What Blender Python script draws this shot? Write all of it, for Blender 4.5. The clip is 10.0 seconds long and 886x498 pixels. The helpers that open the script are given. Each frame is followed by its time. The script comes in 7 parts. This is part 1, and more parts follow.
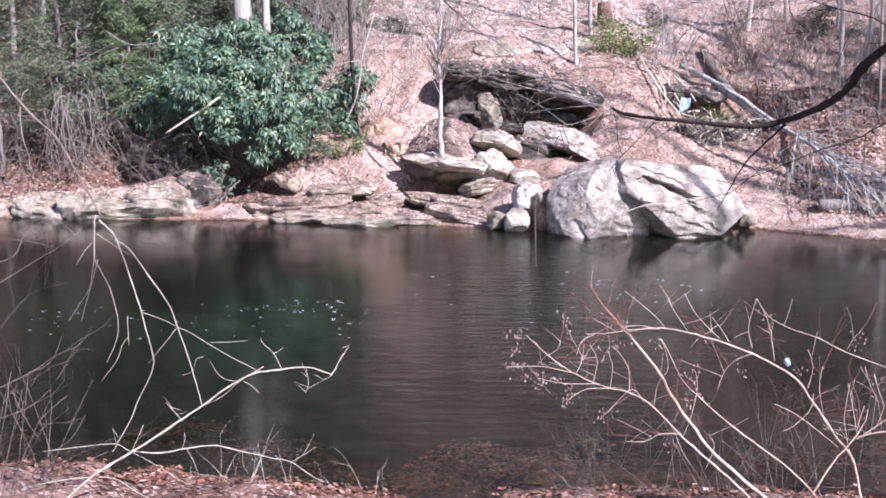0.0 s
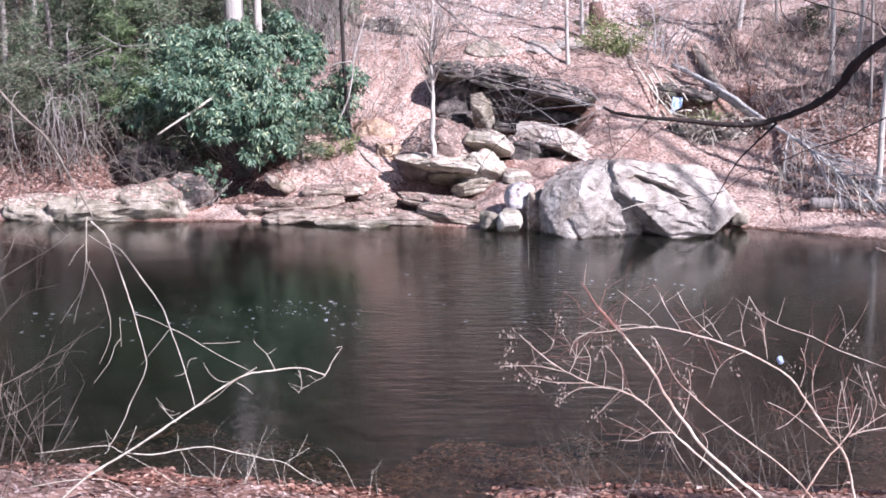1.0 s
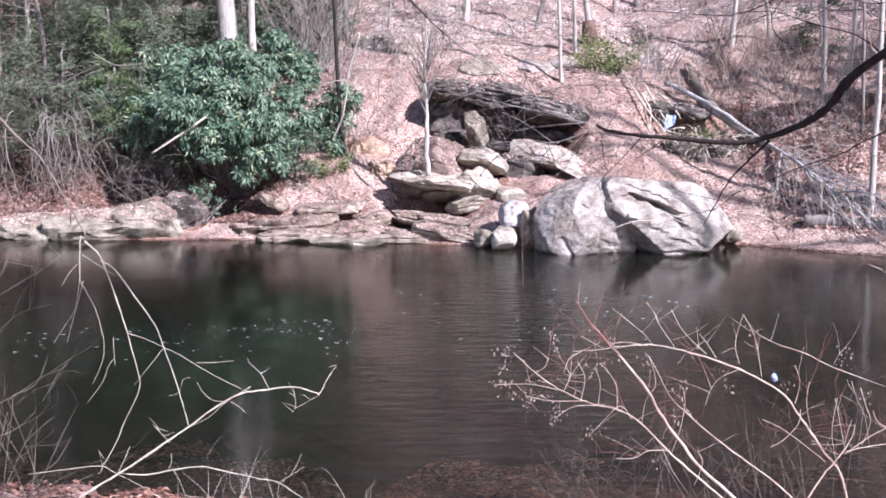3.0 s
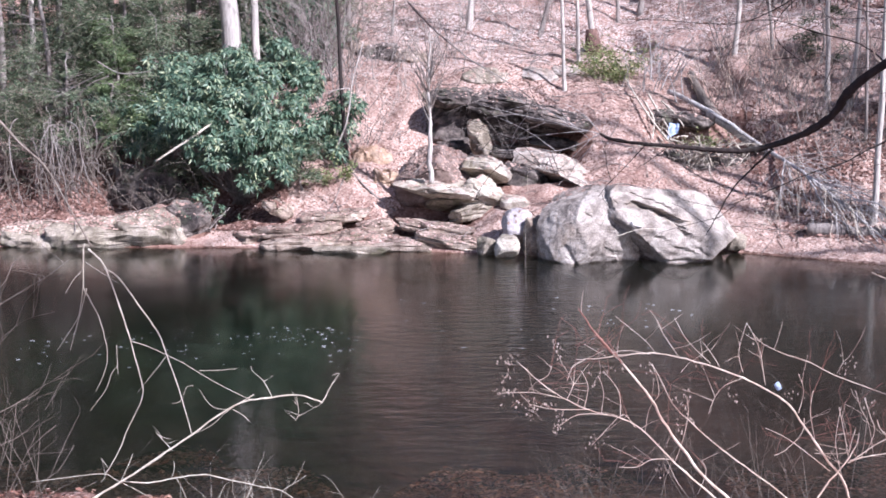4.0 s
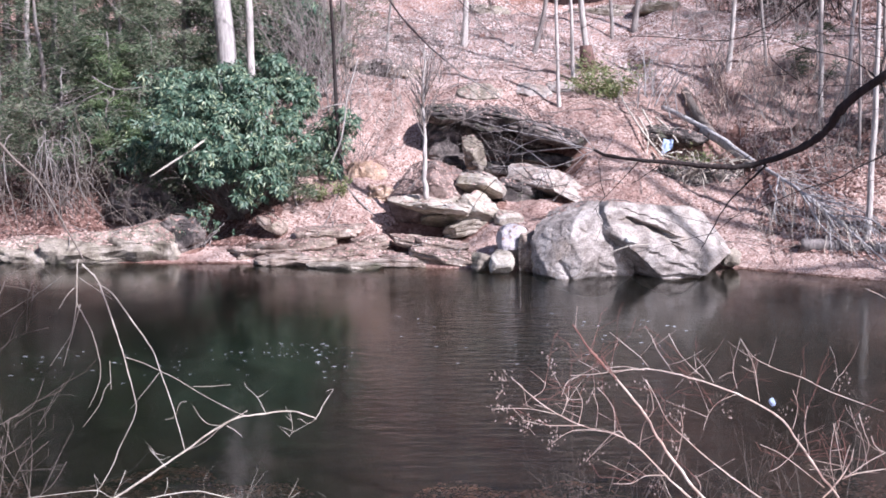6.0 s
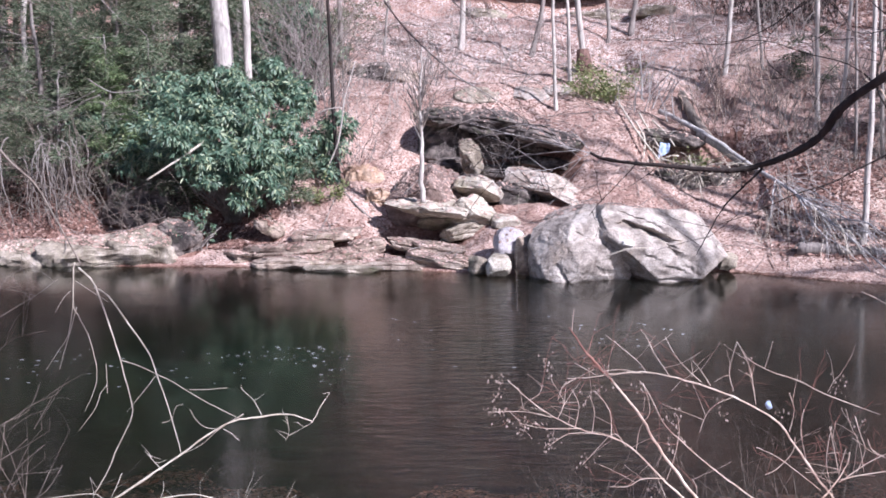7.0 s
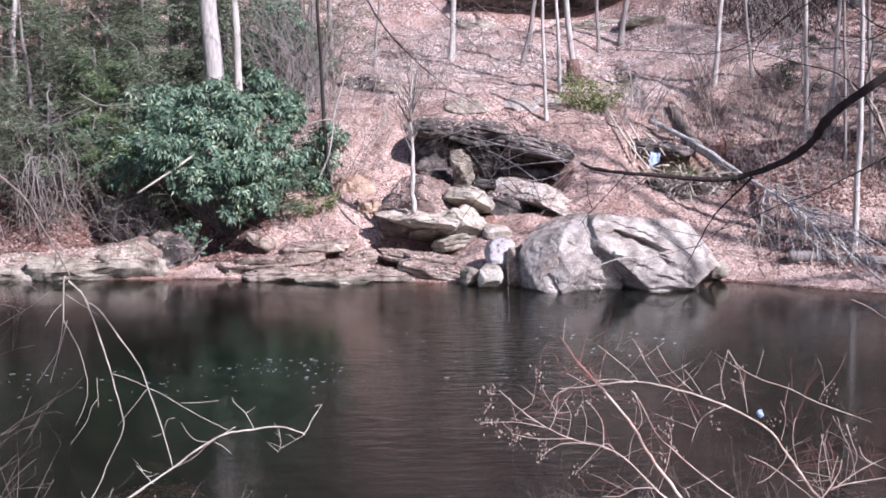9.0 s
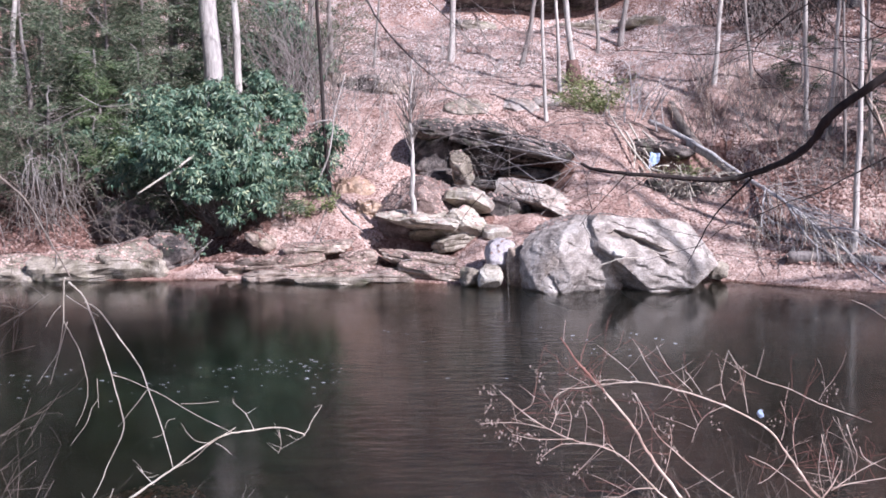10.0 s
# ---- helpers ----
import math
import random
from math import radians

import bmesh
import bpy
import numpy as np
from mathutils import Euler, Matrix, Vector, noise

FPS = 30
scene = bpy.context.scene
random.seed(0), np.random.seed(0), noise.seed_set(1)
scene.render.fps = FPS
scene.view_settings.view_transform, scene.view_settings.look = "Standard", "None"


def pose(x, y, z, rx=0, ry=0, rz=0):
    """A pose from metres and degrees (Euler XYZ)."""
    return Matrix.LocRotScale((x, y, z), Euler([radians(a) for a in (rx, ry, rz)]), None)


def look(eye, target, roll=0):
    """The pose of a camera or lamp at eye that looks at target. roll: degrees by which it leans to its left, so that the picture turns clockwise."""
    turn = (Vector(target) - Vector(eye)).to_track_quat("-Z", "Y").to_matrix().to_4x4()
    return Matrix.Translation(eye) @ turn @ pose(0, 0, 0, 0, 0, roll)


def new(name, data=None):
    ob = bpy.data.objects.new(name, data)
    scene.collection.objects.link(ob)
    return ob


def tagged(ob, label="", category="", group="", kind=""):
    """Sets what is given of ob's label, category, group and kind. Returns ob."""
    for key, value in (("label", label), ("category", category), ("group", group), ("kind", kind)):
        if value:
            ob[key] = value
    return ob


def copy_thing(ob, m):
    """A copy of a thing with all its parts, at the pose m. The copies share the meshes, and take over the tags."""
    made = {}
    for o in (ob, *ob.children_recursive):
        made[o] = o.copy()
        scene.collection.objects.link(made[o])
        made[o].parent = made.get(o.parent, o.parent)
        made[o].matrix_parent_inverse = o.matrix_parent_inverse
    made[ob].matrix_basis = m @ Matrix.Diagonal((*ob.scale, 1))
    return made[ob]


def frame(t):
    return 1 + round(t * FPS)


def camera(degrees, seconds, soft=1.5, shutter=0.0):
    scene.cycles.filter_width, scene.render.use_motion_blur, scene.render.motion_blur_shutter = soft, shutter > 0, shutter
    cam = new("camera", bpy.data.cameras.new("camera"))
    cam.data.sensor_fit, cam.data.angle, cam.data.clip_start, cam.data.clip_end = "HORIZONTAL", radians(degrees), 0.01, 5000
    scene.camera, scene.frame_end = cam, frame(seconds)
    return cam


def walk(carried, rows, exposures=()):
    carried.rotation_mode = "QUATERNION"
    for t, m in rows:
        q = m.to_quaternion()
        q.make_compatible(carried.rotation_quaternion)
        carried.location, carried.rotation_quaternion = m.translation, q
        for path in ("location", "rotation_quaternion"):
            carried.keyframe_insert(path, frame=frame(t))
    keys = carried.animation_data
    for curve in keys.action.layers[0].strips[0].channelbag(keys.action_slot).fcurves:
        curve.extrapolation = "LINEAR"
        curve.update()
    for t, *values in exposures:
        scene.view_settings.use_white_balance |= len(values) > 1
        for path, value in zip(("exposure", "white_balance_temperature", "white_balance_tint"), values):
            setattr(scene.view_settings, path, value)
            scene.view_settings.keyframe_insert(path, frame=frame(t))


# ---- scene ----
cam = camera(44.0, 10.0, soft=1.7)
PATH = [
    (0.0, pose(-0.000, 0.000, 3.000, 80.100, 0.000, 0.000)),
    (0.5, pose(-0.002, 0.003, 2.996, 80.072, 0.329, -0.249)),
    (1.0, pose(0.000, 0.002, 2.996, 80.124, 0.187, -0.409)),
    (1.5, pose(0.003, -0.001, 2.992, 80.078, 0.300, -0.486)),
    (2.0, pose(0.005, 0.000, 3.000, 80.565, 0.349, -0.935)),
    (3.5, pose(0.004, -0.000, 3.000, 81.171, 0.306, -0.588)),
    (4.0, pose(0.004, -0.001, 3.000, 81.475, 0.291, -0.545)),
    (4.5, pose(0.007, -0.001, 3.000, 81.758, 0.277, -0.772)),
    (5.0, pose(0.007, -0.001, 3.002, 81.978, 0.165, -0.799)),
    (5.5, pose(0.007, -0.001, 3.002, 82.147, 0.228, -0.784)),
    (7.0, pose(0.009, -0.003, 2.999, 82.468, 0.189, -0.964)),
    (7.5, pose(0.011, -0.005, 2.998, 82.559, 0.243, -1.119)),
    (8.0, pose(0.011, -0.005, 2.999, 82.753, 0.402, -1.276)),
    (8.5, pose(0.012, -0.005, 2.999, 82.864, 0.476, -1.446)),
    (9.0, pose(0.014, -0.005, 2.999, 83.036, 0.549, -1.439)),
    (9.5, pose(0.015, -0.006, 2.999, 83.034, 0.556, -1.435)),
    (10.0, pose(0.013, -0.006, 3.000, 83.062, 0.603, -1.452)),
]
walk(cam, PATH, [(0, 1.17, 5750, 20), (10, 0.9, 5750, 20)])

# ---- world and sun ----
SUN_TO = Vector((0.64, -0.62, 0.76)).normalized()
world = bpy.data.worlds.new("sky")
scene.world = world
world.use_nodes = True
wt = world.node_tree
sky = wt.nodes.new("ShaderNodeTexSky")
sky.sky_type = "NISHITA"
sky.sun_disc = False
sky.sun_elevation = math.asin(SUN_TO.z)
sky.sun_rotation = math.atan2(SUN_TO.x, SUN_TO.y)
wt.links.new(sky.outputs[0], wt.nodes["Background"].inputs[0])
wt.nodes["Background"].inputs[1].default_value = 0.065
sun = new("sun", bpy.data.lights.new("sun", "SUN"))
sun.data.energy = 5.0
sun.data.angle = radians(0.6)
sun.data.color = (1.0, 0.95, 0.90)
sun.matrix_world = look((30, -30, 40), Vector((30, -30, 40)) - SUN_TO)

# ---- materials ----
def material(name, rough=0.8, spec=0.3):
    m = bpy.data.materials.new(name)
    m.use_nodes = True
    p = m.node_tree.nodes["Principled BSDF"]
    p.inputs["Roughness"].default_value = rough
    p.inputs["Specular IOR Level"].default_value = spec
    return m, m.node_tree, p


def node(tree, kind, **inputs):
    n = tree.nodes.new(kind)
    for key, value in inputs.items():
        n.inputs[key.replace("_", " ")].default_value = value
    return n


def place_of(tree, stretch=(1, 1, 1)):
    geo = tree.nodes.new("ShaderNodeNewGeometry")
    mp = node(tree, "ShaderNodeMapping")
    mp.inputs["Scale"].default_value = stretch
    tree.links.new(geo.outputs["Position"], mp.inputs["Vector"])
    return mp.outputs[0]


def ramp(tree, source, *stops):
    r = tree.nodes.new("ShaderNodeValToRGB")
    while len(r.color_ramp.elements) < len(stops):
        r.color_ramp.elements.new(0.5)
    for e, (at, col) in zip(r.color_ramp.elements, stops):
        e.position = at
        e.color = (*col, 1)
    tree.links.new(source, r.inputs[0])
    return r.outputs[0]


def grain(tree, where, scale, detail=4.0, rough=0.6, distortion=0.0):
    n = node(tree, "ShaderNodeTexNoise", Scale=scale, Detail=detail, Roughness=rough, Distortion=distortion)
    tree.links.new(where, n.inputs["Vector"])
    return n.outputs["Fac"]


def mixed(tree, fac, a, b, mode="MIX"):
    m = tree.nodes.new("ShaderNodeMix")
    m.data_type = "RGBA"
    m.blend_type = mode
    for value, socket in ((fac, m.inputs[0]), (a, m.inputs[6]), (b, m.inputs[7])):
        if isinstance(value, bpy.types.NodeSocket):
            tree.links.new(value, socket)
        else:
            socket.default_value = value if isinstance(value, float) else (*value, 1)
    return m.outputs[2]


def bumped(tree, p, height, strength, distance):
    b = node(tree, "ShaderNodeBump", Strength=strength, Distance=distance)
    tree.links.new(height, b.inputs["Height"])
    tree.links.new(b.outputs[0], p.inputs["Normal"])


def litter_material():
    m, t, p = material("leaf_litter", 0.85, 0.25)
    w = place_of(t)
    cells = node(t, "ShaderNodeTexVoronoi", Scale=19.0)
    warp = mixed(t, 0.12, w, node(t, "ShaderNodeTexNoise", Scale=16.0).outputs["Color"], "ADD")
    t.links.new(warp, cells.inputs["Vector"])
    tone = ramp(t, cells.outputs["Color"], (0.0, (0.16, 0.10, 0.082)), (0.35, (0.32, 0.205, 0.17)), (0.7, (0.45, 0.31, 0.265)), (1.0, (0.56, 0.42, 0.37)))
    soil = ramp(t, grain(t, w, 0.7, 5), (0.38, (0.45, 0.36, 0.33)), (0.62, (1.0, 0.96, 0.95)))
    dry = mixed(t, 1.0, tone, soil, "MULTIPLY")
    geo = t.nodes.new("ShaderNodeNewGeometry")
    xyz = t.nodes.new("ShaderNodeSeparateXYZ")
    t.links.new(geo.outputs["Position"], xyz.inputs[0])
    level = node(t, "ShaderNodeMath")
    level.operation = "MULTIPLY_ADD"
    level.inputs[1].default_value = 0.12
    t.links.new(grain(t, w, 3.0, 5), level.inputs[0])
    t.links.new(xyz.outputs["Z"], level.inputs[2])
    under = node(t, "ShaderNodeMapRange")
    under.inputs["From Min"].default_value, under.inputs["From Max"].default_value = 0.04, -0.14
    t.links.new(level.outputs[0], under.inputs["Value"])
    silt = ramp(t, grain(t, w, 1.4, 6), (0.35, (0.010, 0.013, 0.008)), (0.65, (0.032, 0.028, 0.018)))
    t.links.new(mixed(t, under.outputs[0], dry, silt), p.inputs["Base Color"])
    lumps = node(t, "ShaderNodeMath")
    lumps.operation = "MULTIPLY_ADD"
    lumps.inputs[1].default_value = 0.35
    t.links.new(cells.outputs["Distance"], lumps.inputs[0])
    t.links.new(grain(t, w, 13.0, 8, 0.7, 0.8), lumps.inputs[2])
    bumped(t, p, lumps.outputs[0], 0.8, 0.035)
    return m


def leaf_material(name, stops, rough=0.6, spec=0.4, through_=0.0, patchy=False):
    m, t, p = material(name, rough, spec)
    geo = t.nodes.new("ShaderNodeNewGeometry")
    col = ramp(t, geo.outputs["Random Per Island"], *stops)
    fine = ramp(t, grain(t, place_of(t), 60.0, 3), (0.3, (0.75, 0.75, 0.75)), (0.7, (1.1, 1.1, 1.1)))
    col = mixed(t, 1.0, col, fine, "MULTIPLY")
    if patchy:
        broad = ramp(t, grain(t, place_of(t), 0.8, 5, 0.65), (0.34, (0.60, 0.52, 0.50)), (0.52, (1.0, 0.98, 0.97)), (0.7, (1.12, 1.12, 1.12)))
        col = mixed(t, 1.0, col, broad, "MULTIPLY")
    t.links.new(col, p.inputs["Base Color"])
    if through_ > 0:
        tr = t.nodes.new("ShaderNodeBsdfTranslucent")
        t.links.new(col, tr.inputs["Color"])
        mx = node(t, "ShaderNodeMixShader", Fac=through_)
        t.links.new(p.outputs[0], mx.inputs[1])
        t.links.new(tr.outputs[0], mx.inputs[2])
        t.links.new(mx.outputs[0], t.nodes["Material Output"].inputs[0])
    return m


def rock_material(name, dark, mid, light, lichen, tilt=(0.25, 0.1, 5.0), banding=0.75, relief=0.55, seaming=0.4):
    m, t, p = material(name, 0.82, 0.3)
    w = place_of(t)
    layers = place_of(t, tilt)
    col = ramp(t, grain(t, w, 3.2, 8, 0.65, 0.6), (0.36, dark), (0.5, mid), (0.62, light))
    band = ramp(t, grain(t, layers, 2.6, 6, 0.7, 0.4), (0.36, (0.55, 0.52, 0.5)), (0.5, (1.0, 1.0, 1.0)), (0.7, (1.1, 1.06, 1.02)))
    col = mixed(t, banding, col, band, "MULTIPLY")
    spots = node(t, "ShaderNodeTexVoronoi", Scale=7.0)
    t.links.new(w, spots.inputs["Vector"])
    patch = ramp(t, grain(t, w, 1.7, 6, 0.7, 1.0), (0.55, (0, 0, 0)), (0.66, (1, 1, 1)))
    col = mixed(t, patch, col, mixed(t, 0.6, col, lichen))
    seam = grain(t, w, 2.0, 9, 0.62, 1.6)
    seams = ramp(t, seam, (0.478, (1, 1, 1)), (0.497, (0.42, 0.38, 0.36)), (0.512, (1, 1, 1)))
    col = mixed(t, seaming, col, seams, "MULTIPLY")
    fleck = ramp(t, grain(t, w, 38.0, 3, 0.6), (0.36, (0.72, 0.72, 0.72)), (0.6, (1.06, 1.06, 1.06)))
    col = mixed(t, 1.0, col, fleck, "MULTIPLY")
    t.links.new(col, p.inputs["Base Color"])
    both = node(t, "ShaderNodeMath")
    both.operation = "ADD"
    t.links.new(grain(t, w, 6.0, 10, 0.75), both.inputs[0])
    t.links.new(grain(t, layers, 1.6, 6, 0.7), both.inputs[1])
    groove = node(t, "ShaderNodeMath")
    groove.operation = "MULTIPLY_ADD"
    groove.inputs[1].default_value = 0.22
    t.links.new(seams, groove.inputs[0])
    t.links.new(both.outputs[0], groove.inputs[2])
    bumped(t, p, groove.outputs[0], relief, 0.07)
    return m


def bark_material(name, dark, light, patch=(0.3, 0.3, 0.28)):
    m, t, p = material(name, 0.85, 0.2)
    w = place_of(t, (1, 1, 0.16))
    col = ramp(t, grain(t, w, 24.0, 6, 0.65, 0.3), (0.3, dark), (0.66, light))
    stain = ramp(t, grain(t, place_of(t), 2.3, 5, 0.6), (0.5, (0, 0, 0)), (0.68, (1, 1, 1)))
    t.links.new(mixed(t, stain, col, mixed(t, 0.5, col, patch)), p.inputs["Base Color"])
    bumped(t, p, grain(t, w, 30.0, 6, 0.7), 0.7, 0.03)
    return m


def water_material():
    m, t, p = material("creek_water", 0.02, 0.5)
    t.nodes.remove(p)
    w = place_of(t, (0.38, 1.0, 1.0))
    fine = grain(t, w, 7.5, 4, 0.55, 0.3)
    broad = grain(t, place_of(t), 24.0, 2, 0.5)
    calm = ramp(t, grain(t, place_of(t, (0.22, 0.5, 1)), 0.8, 2), (0.42, (0.28, 0.28, 0.28)), (0.60, (1, 1, 1)))
    # a tongue of livelier current down the middle of the pool
    geo = t.nodes.new("ShaderNodeNewGeometry")
    xyz = t.nodes.new("ShaderNodeSeparateXYZ")
    t.links.new(geo.outputs["Position"], xyz.inputs[0])
    off = node(t, "ShaderNodeMath")
    off.operation = "MULTIPLY_ADD"
    off.inputs[1].default_value = 2.4
    t.links.new(grain(t, place_of(t), 0.35, 3), off.inputs[0])
    t.links.new(xyz.outputs["X"], off.inputs[2])
    away = node(t, "ShaderNodeMath")
    away.operation = "SUBTRACT"
    away.inputs[1].default_value = 2.1
    t.links.new(off.outputs[0], away.inputs[0])
    dist = node(t, "ShaderNodeMath")
    dist.operation = "ABSOLUTE"
    t.links.new(away.outputs[0], dist.inputs[0])
    tongue = node(t, "ShaderNodeMapRange")
    tongue.inputs["From Min"].default_value, tongue.inputs["From Max"].default_value = 2.0, 0.6
    t.links.new(dist.outputs[0], tongue.inputs["Value"])
    farther = node(t, "ShaderNodeMapRange")
    farther.inputs["From Min"].default_value, farther.inputs["From Max"].default_value = 6.5, 12.5
    farther.inputs["To Min"].default_value = 0.4
    t.links.new(xyz.outputs["Y"], farther.inputs["Value"])
    current = node(t, "ShaderNodeMath")
    current.operation = "MULTIPLY"
    t.links.new(tongue.outputs[0], current.inputs[0])
    t.links.new(farther.outputs[0], current.inputs[1])
    lively = node(t, "ShaderNodeMath")
    lively.operation = "MULTIPLY_ADD"
    lively.inputs[1].default_value = 1.5
    t.links.new(current.outputs[0], lively.inputs[0])
    half = node(t, "ShaderNodeMath")
    half.operation = "MULTIPLY"
    half.inputs[1].default_value = 0.46
    t.links.new(calm, half.inputs[0])
    t.links.new(half.outputs[0], lively.inputs[2])
    h = node(t, "ShaderNodeMath")
    h.operation = "MULTIPLY"
    t.links.new(fine, h.inputs[0])
    t.links.new(lively.outputs[0], h.inputs[1])
    s = node(t, "ShaderNodeMath")
    s.operation = "MULTIPLY_ADD"
    s.inputs[1].default_value = 0.10
    t.links.new(broad, s.inputs[0])
    t.links.new(h.outputs[0], s.inputs[2])
    b = node(t, "ShaderNodeBump", Strength=0.44, Distance=0.03)
    t.links.new(s.outputs[0], b.inputs["Height"])
    clear = node(t, "ShaderNodeBsdfTransparent", Color=(0.86, 0.78, 0.64, 1))
    murk = node(t, "ShaderNodeBsdfDiffuse", Color=(0.040, 0.040, 0.030, 1))
    cloud = ramp(t, grain(t, place_of(t, (0.7, 1.0, 1.0)), 1.5, 6, 0.65, 0.8), (0.36, (0.010, 0.014, 0.010)), (0.52, (0.026, 0.028, 0.020)), (0.68, (0.055, 0.046, 0.036)))
    # green patches in the murk colour; the left one paints in the bush's reflection
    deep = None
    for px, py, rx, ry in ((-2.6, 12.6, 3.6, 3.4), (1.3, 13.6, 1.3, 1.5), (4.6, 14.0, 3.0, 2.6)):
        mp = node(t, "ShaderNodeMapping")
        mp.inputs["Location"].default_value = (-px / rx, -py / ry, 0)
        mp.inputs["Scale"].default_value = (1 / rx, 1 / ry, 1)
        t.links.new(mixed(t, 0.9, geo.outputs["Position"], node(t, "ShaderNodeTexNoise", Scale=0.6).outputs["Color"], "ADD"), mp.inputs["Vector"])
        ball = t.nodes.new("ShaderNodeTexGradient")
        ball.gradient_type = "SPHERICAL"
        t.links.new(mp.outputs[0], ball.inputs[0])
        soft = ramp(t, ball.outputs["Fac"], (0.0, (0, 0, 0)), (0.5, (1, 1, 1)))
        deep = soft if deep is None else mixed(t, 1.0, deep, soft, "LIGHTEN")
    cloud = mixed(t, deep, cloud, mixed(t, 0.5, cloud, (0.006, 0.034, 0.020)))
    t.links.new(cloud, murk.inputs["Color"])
    body = node(t, "ShaderNodeMixShader", Fac=0.21)
    t.links.new(clear.outputs[0], body.inputs[1])
    t.links.new(murk.outputs[0], body.inputs[2])
    gloss = node(t, "ShaderNodeBsdfGlossy", Color=(0.9, 0.9, 0.9, 1), Roughness=0.06)
    fr = node(t, "ShaderNodeFresnel", IOR=1.33)
    for n in (gloss, fr):
        t.links.new(b.outputs[0], n.inputs["Normal"])
    top = node(t, "ShaderNodeMixShader")
    t.links.new(fr.outputs[0], top.inputs[0])
    t.links.new(body.outputs[0], top.inputs[1])
    t.links.new(gloss.outputs[0], top.inputs[2])
    t.links.new(top.outputs[0], t.nodes["Material Output"].inputs[0])
    return m


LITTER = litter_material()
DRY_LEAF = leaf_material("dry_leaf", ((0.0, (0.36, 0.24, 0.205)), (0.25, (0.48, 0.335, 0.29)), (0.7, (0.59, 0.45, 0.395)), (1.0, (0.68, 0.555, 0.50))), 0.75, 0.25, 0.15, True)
# damp tone, darkened further in place of dappled shade on the near bank
DAMP_SHADE_LEAF = leaf_material("damp_shade_leaf", ((0.0, (0.26, 0.165, 0.145)), (0.5, (0.40, 0.28, 0.255)), (1.0, (0.56, 0.44, 0.41))), 0.7, 0.3, 0.05, True)
OLD_LEAF = leaf_material("weathered_leaf", ((0.0, (0.46, 0.365, 0.345)), (0.4, (0.57, 0.475, 0.45)), (0.8, (0.67, 0.585, 0.555)), (1.0, (0.76, 0.685, 0.655))), 0.8, 0.2, 0.1, True)
WET_LEAF = leaf_material("wet_leaf", ((0.0, (0.10, 0.042, 0.032)), (0.5, (0.26, 0.125, 0.092)), (0.85, (0.43, 0.24, 0.18)), (1.0, (0.58, 0.40, 0.33))), 0.4, 0.5, 0.0, True)
# darker leaf tone that paints shade into the litter
SHADE_LEAF = leaf_material("shade_toned_leaf", ((0.0, (0.10, 0.055, 0.045)), (0.5, (0.20, 0.115, 0.095)), (0.85, (0.34, 0.215, 0.18)), (1.0, (0.5, 0.37, 0.33))), 0.8, 0.2, 0.0, True)
LAUREL = leaf_material("laurel_leaf", ((0.0, (0.04, 0.085, 0.055)), (0.5, (0.115, 0.195, 0.13)), (0.82, (0.22, 0.30, 0.20)), (1.0, (0.36, 0.40, 0.235))), 0.45, 0.5, 0.22)
HEMLOCK = leaf_material("hemlock_needles", ((0.0, (0.045, 0.075, 0.045)), (0.45, (0.12, 0.165, 0.10)), (0.75, (0.22, 0.265, 0.17)), (1.0, (0.34, 0.32, 0.26))), 0.6, 0.3, 0.25, True)
YOUNG_HEMLOCK = leaf_material("young_hemlock_needles", ((0.0, (0.07, 0.11, 0.05)), (0.5, (0.15, 0.21, 0.10)), (1.0, (0.26, 0.33, 0.16))), 0.6, 0.3, 0.25)
FERN = leaf_material("fern_frond", ((0.0, (0.09, 0.125, 0.05)), (1.0, (0.33, 0.35, 0.16))), 0.6, 0.3, 0.2)
ROCK_PALE = rock_material("pale_sandstone", (0.22, 0.18, 0.155), (0.40, 0.35, 0.31), (0.57, 0.51, 0.465), (0.40, 0.31, 0.23), banding=0.4)
ROCK_GREY = rock_material("grey_boulder_stone", (0.19, 0.16, 0.143), (0.375, 0.33, 0.30), (0.52, 0.47, 0.435), (0.32, 0.25, 0.195), banding=0.3, relief=0.6, seaming=0.4)
ROCK_BROWN = rock_material("brown_ledge_stone", (0.14, 0.10, 0.082), (0.31, 0.245, 0.20), (0.48, 0.40, 0.34), (0.24, 0.23, 0.13), banding=0.6)
# dark stained stone; also stands in for shade in recesses, gaps and hollows
ROCK_DARK_SHADE = rock_material("dark_stone_and_shade", (0.035, 0.03, 0.03), (0.115, 0.097, 0.092), (0.28, 0.24, 0.218), (0.14, 0.15, 0.10), relief=0.8)
ROCK_WHITE = rock_material("bright_sandstone", (0.25, 0.21, 0.165), (0.47, 0.42, 0.355), (0.62, 0.57, 0.51), (0.35, 0.31, 0.21), banding=0.4, relief=0.6, seaming=0.35)
ROCK_LILAC = rock_material("lilac_grey_stone", (0.34, 0.30, 0.31), (0.46, 0.42, 0.43), (0.56, 0.52, 0.53), (0.37, 0.33, 0.30), banding=0.1, relief=0.35, seaming=0.15)
ROCK_TAN = rock_material("tan_sandstone", (0.14, 0.115, 0.09), (0.29, 0.25, 0.20), (0.44, 0.385, 0.33), (0.24, 0.235, 0.14), banding=0.35)
QUARTZ = rock_material("white_quartz", (0.60, 0.57, 0.54), (0.74, 0.71, 0.68), (0.82, 0.80, 0.77), (0.6, 0.56, 0.5), banding=0.0, relief=0.2, seaming=0.1)
